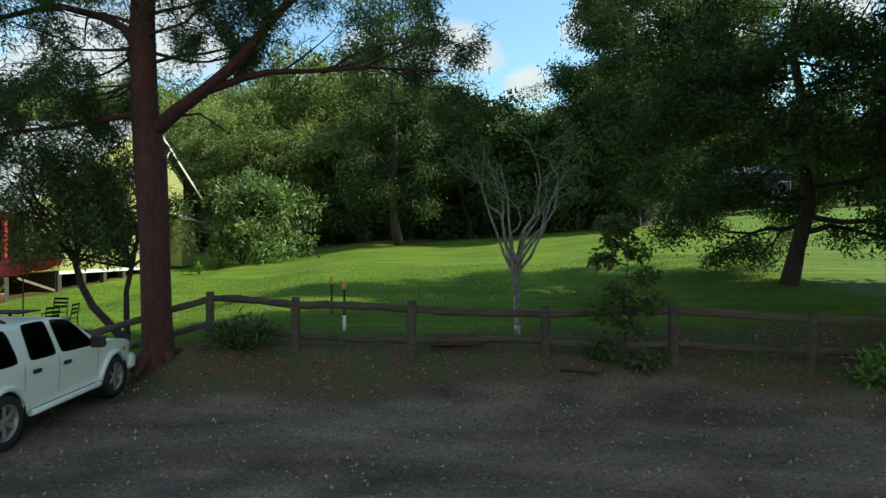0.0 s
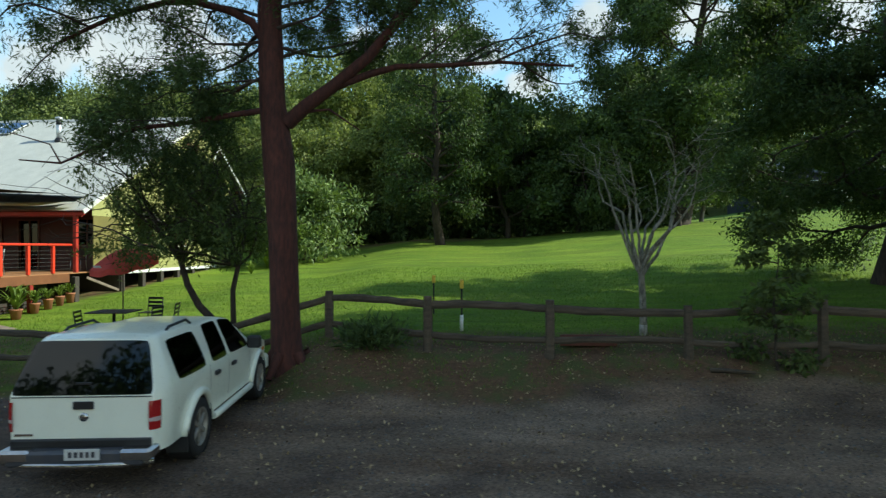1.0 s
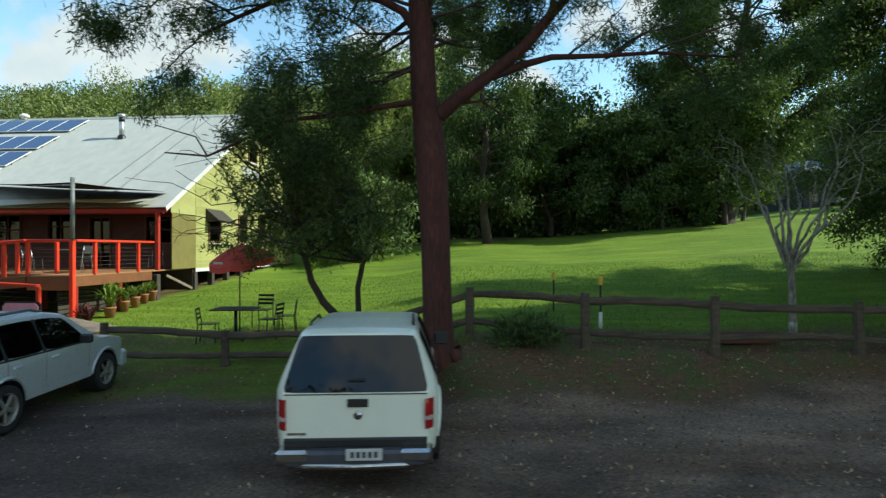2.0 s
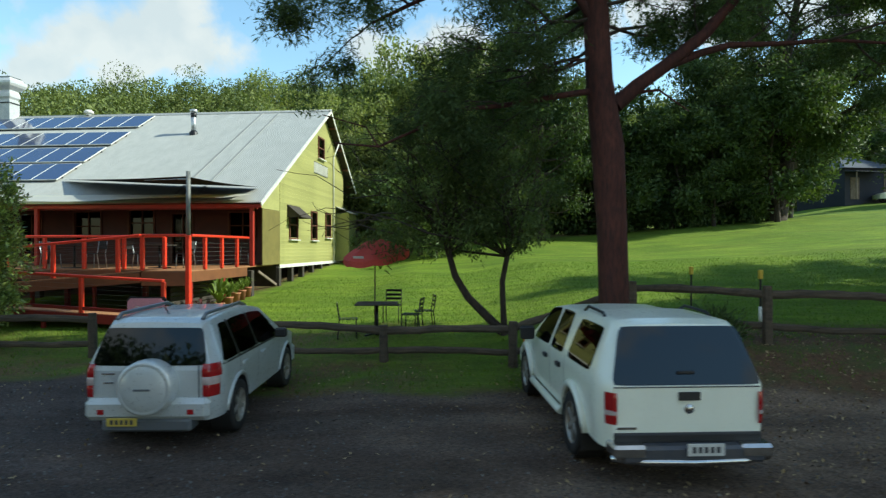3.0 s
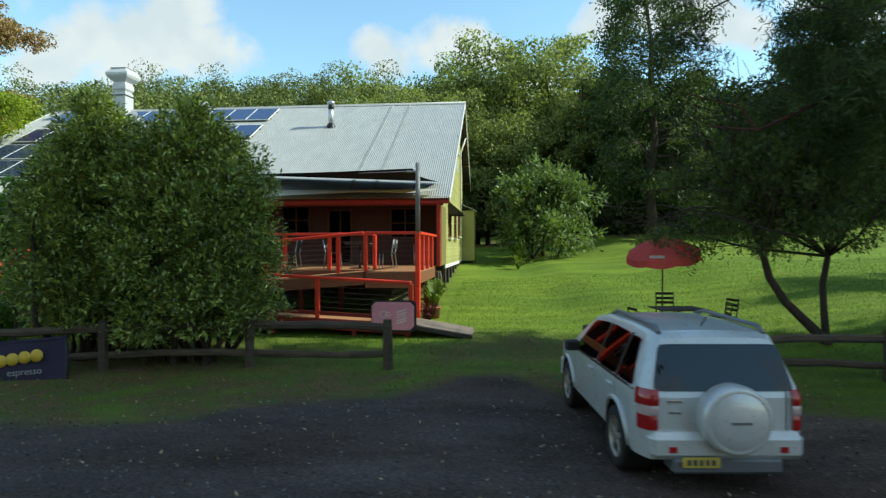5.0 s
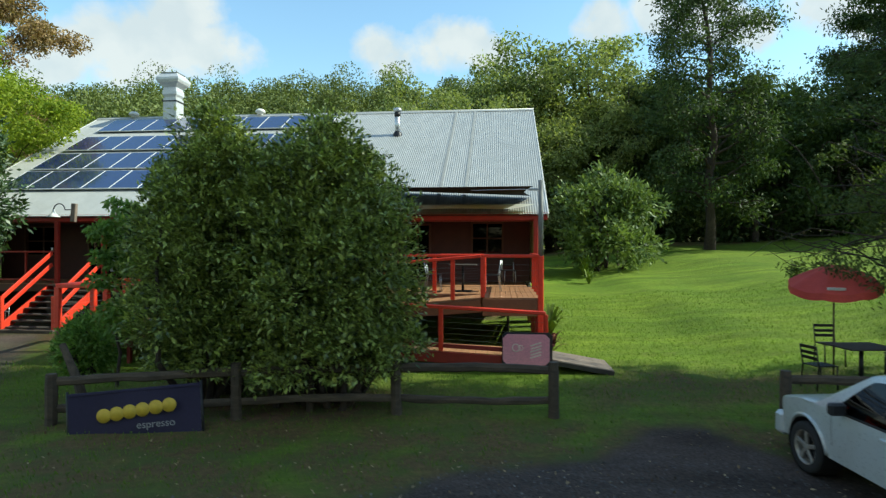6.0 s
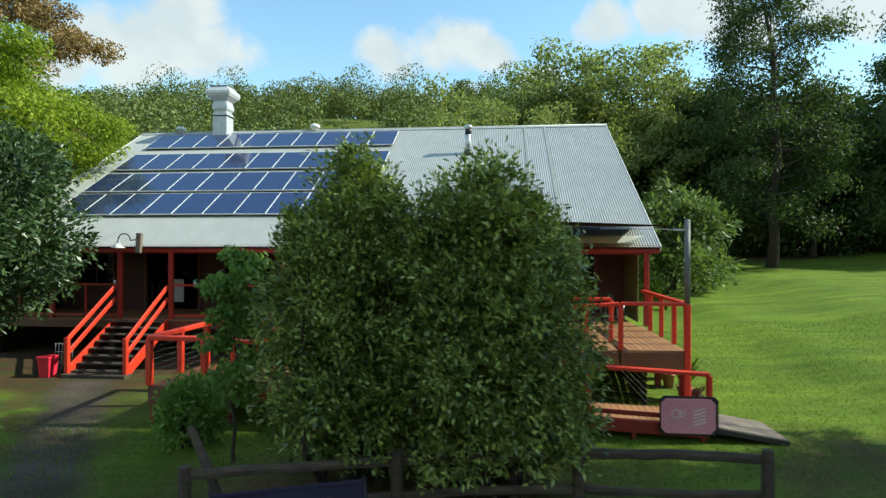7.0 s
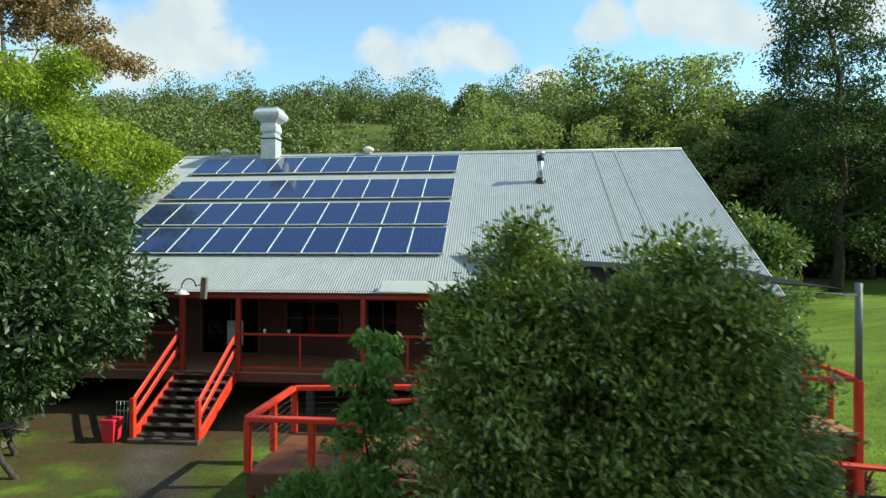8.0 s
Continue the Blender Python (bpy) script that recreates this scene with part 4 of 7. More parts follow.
def access_ramp():
    R = thing("access_ramp", HOUSE, "long red-railed timber access ramp with a landing", "ramp")
    yf, yb = -5.36, -4.22
    xl, xr, xm = -10.1, -0.6, -2.04
    zl, zr = 1.10, 0.62
    boards(R, xl, xr, yf + 0.04, yb, zl, zr, "y", M_DECK)
    boards(R, -11.95, xl, yf + 0.04, -2.95, zl, zl, "y", M_BEAM)
    part("skirt", Shape().beam((xl, yf, zl - 0.14), (xr, yf, zr - 0.14), 0.04, 0.24), M_MAROON, R)
    part("landing_skirt", Shape().box((1.89, 0.05, 0.4), (-11.03, yf, zl - 0.21)), M_DARKWOOD, R, "brown timber landing fascia")
    part("landing_side", Shape().box((0.05, 2.4, 0.4), (-11.95, -4.15, zl - 0.21)), M_DARKWOOD, R, "brown timber landing fascia")
    railing(R, (xl, yf, zl), (xr, yf, zr), [0.0, 0.26, 0.51, 0.76, 1.0], 0.97, 6)
    part("kick_rail", Shape().beam((xl, yf - 0.01, zl + 0.12), (xr, yf - 0.01, zr + 0.12), 0.05, 0.09), M_MAROON, R)
    railing(R, (-11.95, yf, zl), (xl, yf, zl), [0.0, 0.66], 1.0, 6, wide=0.125, rail=0.1)
    railing(R, (-11.95, yf, zl), (-11.95, -2.95, zl), [0.5, 1.0], 1.0, 6, wide=0.125, rail=0.1)
    railing(R, (-11.95, -2.95, zl), (-9.0, -2.95, zl + 0.1), [0.5, 1.0], 1.0, 6, wide=0.125, rail=0.1)
    # the upper run, rising beside the deck
    boards(R, xl + 0.004, xm, yb + 0.17, -2.98, zl, FLOOR - 0.005, "y", M_DECK)
    railing(R, (xl, yb + 0.14, zl), (xm, yb + 0.14, FLOOR), [0.0, 0.17, 0.42, 0.67, 0.915], 1.0, 6)
    part("upper_skirt", Shape().beam((xl, yb + 0.13, zl - 0.16), (xm, yb + 0.13, FLOOR - 0.2), 0.05, 0.3), M_BEAM, R, "warm brown ramp fascia")
    for x in (-11.9, -10.2, -8.0, -6.0, -4.0, -2.0, -0.7):
        f = min(1, max(0, (x - xl) / (xr - xl)))
        top = zl + f * (zr - zl) - 0.05
        for y in (yf + 0.06, yb - 0.05):
            g = ground_at(x, y) - 0.1
            part("support_post", Shape().box((0.09, 0.09, top - g), (x, y, (top + g) / 2)), M_MAROON, R)
        if -10 < x < -2.5:
            g = ground_at(x, -3.2) - 0.1
            top = zl + (x - xl) / (xm - xl) * (FLOOR - zl) - 0.08
            part("support_post", Shape().box((0.09, 0.09, top - g), (x, -3.3, (top + g) / 2)), M_MAROON, R)
    # plank apron down to the grass
    g = ground_at(0.85, -4.8)
    boards(R, xr, 0.85, yf - 0.02, yb + 0.05, zr, g + 0.05, "x", M_PLANK, "plank", 0.19, 0.045)
    part("apron_edge", Shape().beam((xr, yf - 0.04, zr - 0.07), (0.85, yf - 0.04, g - 0.01), 0.04, 0.1), M_STUMP, R)


def front_stairs():
    S = thing("stairs", HOUSE, "red timber stairs with dark open treads and double rails", "stairs")
    x0, x1 = -16.38, -14.68
    yb, yt = -2.05, -0.15
    zg = ground_at(-15.5, -2.1)
    n = 8
    rise = (FLOOR - zg) / n
    for i in range(n):
        y = yb + (i + 0.5) * (yt - yb) / n
        part("tread", Shape().box((x1 - x0 - 0.1, 0.27, 0.05), ((x0 + x1) / 2, y, zg + (i + 0.75) * rise), c=0.01), M_STUMP, S, "dark worn timber tread" if i == 0 else "")
        part("nosing", Shape().box((x1 - x0 - 0.12, 0.02, 0.035), ((x0 + x1) / 2, y - 0.145, zg + (i + 0.75) * rise), c=0.006), M_GREYWOOD, S)
    for x in (x0, x1):
        part("stringer", Shape().beam((x, yb - 0.1, zg + 0.1), (x, yt, FLOOR - 0.1), 0.06, 0.28), M_RED, S)
        part("newel", Shape().box((0.12, 0.12, 1.1), (x, yb - 0.1, zg + 0.52), c=0.015), M_RED, S)
        for k in (1.0, 0.62):
            part("hand_rail", Shape().beam((x, yb - 0.05, zg + k + 0.03), (x, yt, FLOOR + k + 0.02), 0.05, 0.13, 0.012), M_RED, S)
    part("bottom_step", Shape().box((x1 - x0 + 0.16, 0.3, 0.12), ((x0 + x1) / 2, yb - 0.1, zg + 0.03), c=0.02), M_GREYWOOD, S, "grey weathered bottom step")


front_deck()
access_ramp()
front_stairs()


def shade_sail():
    base = HOUSE @ Vector((-0.62, -4.08, FLOOR + 1.0))
    P = thing("sail_post", Matrix.Translation(base), "grey steel post holding the shade sail", "post")
    z = 4.62 - base.z
    part("pole", Shape().tube([(0, 0, -0.002), (0, 0, z)], 0.06, 14), M_POLE, P)
    part("bracket", Shape().box((0.3, 0.05, 0.05), (-0.14, 0, z - 0.22)), M_STEEL, P)
    part("tie_wire", Shape().tube([(-0.1, 0, z - 0.22), (-0.5, 0.2, z - 0.2), (-1.65, 0.75, z - 0.17)], 0.008, 5), M_STEEL, P)
    a, b = Vector((-0.78, -3.92, 4.50)), Vector((-8.8, 1.6, roof_z(1.6) + 0.06))
    c = Vector((-0.6, 0.85, roof_z(0.85) + 0.06))

    def sail(u, v):
        """u along the free edges, v from the pole's corner to the roof."""
        far = b.lerp(c, u)
        p = a.lerp(far, v)
        p += (Vector((-2.8, -0.8, 4.55)) - p) * 0.10 * math.sin(math.pi * v) * (2 * u - 1) ** 2
        p.z -= 0.10 * math.sin(math.pi * u) * math.sin(math.pi * v)
        return p

    top = thing("shade_sail", HOUSE, "dark three-cornered shade sail stretched from post to roof", "shade sail")
    part("cloth", Shape().grid(sail, 20, 14), M_SAIL, top)
    light = thing("shade_sail", HOUSE, "pale grey shade sail slung along the eave", "shade sail")
    e, f = Vector((-0.5, 0.1, 4.37)), Vector((-10.5, 0.1, 4.38))
    g, k = Vector((-10.5, -0.9, 4.10)), Vector((-1.6, -1.0, 4.12))

    def low(u, v):
        p = e.lerp(f, u).lerp(k.lerp(g, u), v)
        p.z += 0.05 * v * math.sin(u * math.pi * 2.4 + 0.4) - 0.04 * math.sin(math.pi * v)
        return p

    part("cloth", Shape().grid(low, 30, 6), M_PALESAIL, light)


shade_sail()


# ---- fence ----
def rough_rail(a, b, seed, thick=0.15, bow=0.05):
    """A split rail with a natural bow and uneven girth."""
    rng = random.Random(seed)
    a, b = Vector(a), Vector(b)
    pts, rad = [], []
    k1, k2 = rng.uniform(-1, 1), rng.uniform(-1, 1)
    for i in range(9):
        f = i / 8
        p = a.lerp(b, f)
        p.z += bow * k1 * math.sin(math.pi * f) + 0.012 * rng.uniform(-1, 1)
        p.y += bow * 0.5 * k2 * math.sin(math.pi * f)
        pts.append(p)
        rad.append(thick / 2 * rng.uniform(0.88, 1.12))
    s = Shape()
    s.tube(pts, rad, 7, smooth=False)
    for i, v in enumerate(s.v):
        p = Vector(v)
        near = min(pts, key=lambda q: (q - p).length)
        s.v[i] = (p.x, near.y + (p.y - near.y) * 0.55, p.z)
    return s


def rough_post(x, y, top, seed, w=0.19):
    rng = random.Random(seed)
    s = Shape()
    g = h(x, y)
    lean = rng.uniform(-0.03, 0.03), rng.uniform(-0.02, 0.02)
    pts = [(x + lean[0] * i / 4, y + lean[1] * i / 4, g - 0.15 + (top - g + 0.15) * i / 4) for i in range(5)]
    rad = [w / 2 * k * rng.uniform(0.95, 1.05) for k in (1.1, 1.02, 0.98, 1.0, 0.9)]
    s.tube(pts, rad, 8, smooth=False)
    return s


def fence(points, label, rails=((0.84, 0.16), (0.30, 0.14)), thin=0.0):
    """points: (x, y, height of the post)."""
    F = thing("fence", (points[0][0], points[0][1], 0), label, "fence")
    inv = Matrix.Translation((-points[0][0], -points[0][1], 0))
    for i, (x, y, tall) in enumerate(points):
        s = rough_post(x, y, h(x, y) + tall, i + 7)
        s.v = [tuple(inv @ Vector(v)) for v in s.v]
        part("post", s, M_GREYWOOD, F)
    for i, (p, q) in enumerate(zip(points, points[1:])):
        for j, (k, w) in enumerate(rails):
            a = (p[0], p[1] + 0.02, h(p[0], p[1]) + k * p[2])
            b = (q[0], q[1] + 0.02, h(q[0], q[1]) + k * q[2])
            s = rough_rail(a, b, i * 5 + j, w)
            s.v = [tuple(inv @ Vector(v)) for v in s.v]
            part("rail", s, M_GREYWOOD, F)


fence([(-13.0, 13.0, 0.95), (-10.4, 12.95, 0.74), (-7.75, 12.6, 0.92), (-5.2, 13.05, 1.02), (-3.0, 11.9, 1.1), (-0.62, 11.6, 1.12), (2.03, 11.5, 1.0), (4.4, 11.15, 1.2), (6.88, 10.9, 1.05), (9.5, 10.7, 1.1), (12.5, 10.5, 1.1)],
      "weathered grey split-rail timber fence along the gravel")
fence([(-16.75, 13.35, 0.95), (-19.48, 13.5, 0.95), (-22.2, 13.2, 0.95), (-25.2, 12.9, 0.85)], "weathered grey split-rail fence beside the clipped bushes")


# ---- plants ----
def leaf_mesh(name, pts, length, width, rng, droop=0.3, axis=None, flat=0.0, face=None):
    """Many single leaves, each a small folded blade at a point of pts."""
    n = len(pts)
    d = rng.normal(size=(n, 3))
    d /= np.linalg.norm(d, axis=1)[:, None] + 1e-9
    if axis is not None:
        d = d * 0.7 + axis
    d[:, 2] -= droop
    d /= np.linalg.norm(d, axis=1)[:, None] + 1e-9
    r = rng.normal(size=(n, 3))
    r[:, 2] += flat
    if face is not None:
        r = r * 0.6 + face
    s = np.cross(d, r)
    s /= np.linalg.norm(s, axis=1)[:, None] + 1e-9
    up = np.cross(s, d)
    ln = length * rng.uniform(0.65, 1.3, n)[:, None]
    wd = width * rng.uniform(0.7, 1.25, n)[:, None]
    v = np.empty((n, 4, 3))
    v[:, 0] = pts
    v[:, 1] = pts + d * ln * 0.45 + s * wd * 0.5 + up * wd * 0.18
    v[:, 2] = pts + d * ln
    v[:, 3] = pts + d * ln * 0.45 - s * wd * 0.5 + up * wd * 0.18
    return quads_mesh(name, v)


def quads_mesh(name, v):
    n = len(v)
    me = bpy.data.meshes.new(name)
    me.vertices.add(n * 4)
    me.vertices.foreach_set("co", v.reshape(-1).astype(np.float32))
    me.loops.add(n * 4)
    me.loops.foreach_set("vertex_index", np.arange(n * 4, dtype=np.int32))
    me.polygons.add(n)
    me.polygons.foreach_set("loop_start", np.arange(0, n * 4, 4, dtype=np.int32))
    me.update(calc_edges=True)
    return me


def around(centres, radii, total, rng, squash=0.7):
    """Leaf places scattered in clumps round the centres."""
    centres, radii = np.asarray(centres, float), np.asarray(radii, float)
    w = radii ** 2
    pick = rng.choice(len(centres), size=total, p=w / w.sum())
    off = rng.normal(size=(total, 3))
    off /= np.linalg.norm(off, axis=1)[:, None]
    off *= (rng.uniform(0.15, 1.0, total) ** 0.5)[:, None] * radii[pick][:, None]
    off[:, 2] *= squash
    return centres[pick] + off


def bend(a, b, rng, n=5, amount=0.12):
    a, b = np.asarray(a, float), np.asarray(b, float)
    size = np.linalg.norm(b - a)
    pts = []
    k = rng.normal(size=3) * amount * size
    for i in range(n + 1):
        f = i / n
        pts.append(a + (b - a) * f + k * math.sin(math.pi * f) + rng.normal(size=3) * 0.015 * size * (0 < i < n))
    return pts


def grow(shape, a, b, r0, rng, level, tips, r1=None, fork=3, twigs=None):
    """A limb from a to b with forks; tips collects where the leaves sit."""
    pts = bend(a, b, rng)
    r1 = r1 if r1 is not None else r0 * 0.35
    shape.tube(pts, list(np.linspace(r0, r1, len(pts))), 7 if level > 1 else 5 if level else 4, caps=False)
    size = np.linalg.norm(np.asarray(b, float) - np.asarray(a, float))
    if twigs is not None and level <= 1:
        twigs.append(np.array(pts))
    if level <= 0:
        tips.append((pts[-1], size))
        tips.append((pts[3], size))
        return
    way = (pts[-1] - pts[0]) / (size + 1e-9)
    for k in range(fork):
        i = min(len(pts) - 1, 2 + k + int(rng.integers(0, 2)))
        side = rng.normal(size=3)
        side -= way * side.dot(way)
        side /= np.linalg.norm(side) + 1e-9
        side[2] *= 0.55
        end = pts[i] + (way * 0.65 + side * 0.75) * size * rng.uniform(0.35, 0.6)
        grow(shape, pts[i], end, max(0.009, r1 * 1.1), rng, level - 1, tips, fork=fork, twigs=twigs)
    tips.append((pts[-1], size * 0.5))


def tree(name, at, tall, spread, trunk_r, leaves, leaf, mats, label, seed, crown_from=0.3, limbs=10, level=1, droop=0.3, clump=0.9,
         shape="round", category="tree", group="", lean=(0, 0), slim=0.3, spray=0.0, rises=(0.1, 0.55)):
    """A tree: tapered trunk, limbs, and a crown of separate leaves in clumps."""
    rng = np.random.default_rng(seed)
    T = thing(name, at, label, category, group)
    wood, tips, twigs = Shape(), [], []
    top = np.array([lean[0], lean[1], tall * 0.93])
    spine = bend((0, 0, -0.3), top, rng, 8, 0.03)
    rad = [trunk_r * (1.25 if i == 0 else 1) * (1 - 0.85 * i / 8) for i in range(9)]
    wood.tube(spine, rad, 10, caps=False)
    for k in range(limbs):
        f = crown_from + (0.97 - crown_from) * (k + rng.uniform(0.1, 0.9)) / limbs
        i = min(7, int(f * 8))
        start = spine[i] + (spine[i + 1] - spine[i]) * (f * 8 - i)
        g = (f - crown_from) / (1 - crown_from)
        if shape == "round":
            reach = spread * math.sqrt(max(0.05, 1 - (1.7 * g - 0.75) ** 2))
        elif shape == "cone":
            reach = spread * (1.05 - g)
        elif shape == "vase":
            reach = spread * (0.45 + 0.6 * g)
        else:
            reach = spread * (0.75 - 0.35 * abs(g - 0.4))
        ang = k * 2.4 + rng.uniform(-0.5, 0.5)
        rise = rng.uniform(*rises) * reach
        end = start + np.array([math.cos(ang) * reach, math.sin(ang) * reach, rise])
        grow(wood, start, end, max(0.02, trunk_r * (1 - f) * 0.5), rng, level, tips, fork=4 if spray else 3, twigs=twigs)
    part("trunk", wood, mats[0], T)
    centres = [p for p, s in tips] + [spine[-1]]
    radii = [clump * rng.uniform(0.6, 1.2) for p in centres]
    pts = sprays(twigs, leaves, rng, spray, spray) if spray else around(centres, radii, leaves, rng)
    me = leaf_mesh("crown", pts, leaf, leaf * slim * 1.6, rng, droop)
    part("crown", me, mats[1], T)
    return T


def sprays(twigs, total, rng, spread=0.16, hang=0.1):
    """Leaf places along the twigs, thickest towards their ends."""
    size = np.array([np.linalg.norm(t[-1] - t[0]) for t in twigs])
    pick = rng.choice(len(twigs), size=total, p=size / size.sum())
    f = rng.random(total) ** 0.6 * (len(twigs[0]) - 1)
    i = np.minimum(f.astype(int), len(twigs[0]) - 2)
    arr = np.array(twigs)
    p = arr[pick, i] + (arr[pick, i + 1] - arr[pick, i]) * (f - i)[:, None]
    off = rng.normal(size=(total, 3)) * spread
    off[:, 2] = off[:, 2] * 0.6 - hang * rng.random(total)
    return p + off


def tassels(twigs, clusters, each, rng, girth=0.17, hang=0.5):
    """Leaf places in hanging tufts along the outer part of the twigs."""
    arr = np.array(twigs)
    size = np.linalg.norm(arr[:, -1] - arr[:, 0], axis=1)
    pick = rng.choice(len(arr), size=clusters, p=size / size.sum())
    f = rng.uniform(0.25, 1.0, clusters) * (arr.shape[1] - 1)
    i = np.minimum(f.astype(int), arr.shape[1] - 2)
    heads = arr[pick, i] + (arr[pick, i + 1] - arr[pick, i]) * (f - i)[:, None]
    big = np.repeat(rng.uniform(0.6, 1.35, clusters), each)
    down = rng.random(clusters * each) ** 0.8
    off = rng.normal(size=(clusters * each, 3)) * (girth * big * (1.15 - 0.6 * down))[:, None]
    off[:, 2] = off[:, 2] * 0.5 - hang * big * down
    return np.repeat(heads, each, axis=0) + off


def on_ground(x, y, turn=0.0, size=1.0):
    return Matrix.LocRotScale((x, y, h(x, y)), Euler((0, 0, radians(turn))), (size, size, size))


def bush(name, at, clumps, leaves, leaf, mat, label, seed, category="bush", droop=0.1, stems=6, slim=0.42, stem_mat=None, flat=0.0, rough=0.16, clear=0.04):
    """A dense bush: leaves gathered on the outside of rounded clumps (x, y, z, radius)."""
    rng = np.random.default_rng(seed)
    B = thing(name, at, label, category)
    cl = np.array(clumps, float)
    w = cl[:, 3] ** 2
    tuft = 12
    leaves = leaves // tuft
    pick = rng.choice(len(cl), size=leaves, p=w / w.sum())
    off = rng.normal(size=(leaves, 3))
    off /= np.linalg.norm(off, axis=1)[:, None]
    ang = off * 4.0
    bump = 1 + 0.10 * np.sin(ang[:, 0] * 2.1 + pick) + 0.09 * np.sin(ang[:, 1] * 2.7 + pick * 2) + 0.08 * np.sin(ang[:, 2] * 3.1)
    depth = 1 - np.abs(rng.normal(size=leaves)) * rough
    spike = rng.random(leaves) < 0.2
    depth = np.where(spike, depth + rng.uniform(0, 0.3, leaves) * (0.5 + np.abs(off[:, 2])), depth)
    pts = cl[pick, :3] + off * (cl[pick, 3] * bump * depth)[:, None]
    # every tuft is a sprig of leaves that points outwards
    off[:, 2] += 0.35
    pts = np.repeat(pts, tuft, axis=0) + rng.normal(size=(leaves * tuft, 3)) * leaf * 0.62
    out = np.repeat(off, tuft, axis=0) * 0.75
    high = pts[:, 2] > clear * (1 + 0.4 * np.sin(pts[:, 0] * 4.0) * np.sin(pts[:, 0] * 1.7 + 1.0))
    pts, out = pts[high], out[high]
    me = leaf_mesh("foliage", pts, leaf, leaf * slim, rng, droop, axis=out, flat=flat)
    part("foliage", me, mat, B)
    s = Shape()
    for k in range(stems):
        c = cl[int(rng.integers(0, len(cl)))]
        s.tube(bend((c[0] * 0.5 + rng.normal() * 0.1, c[1] * 0.5, -0.1), c[:3], rng), [0.07, 0.06, 0.05, 0.04, 0.03, 0.02], 6, caps=False)
    part("stem", s, stem_mat or M_BARK_DARK, B)
    return B


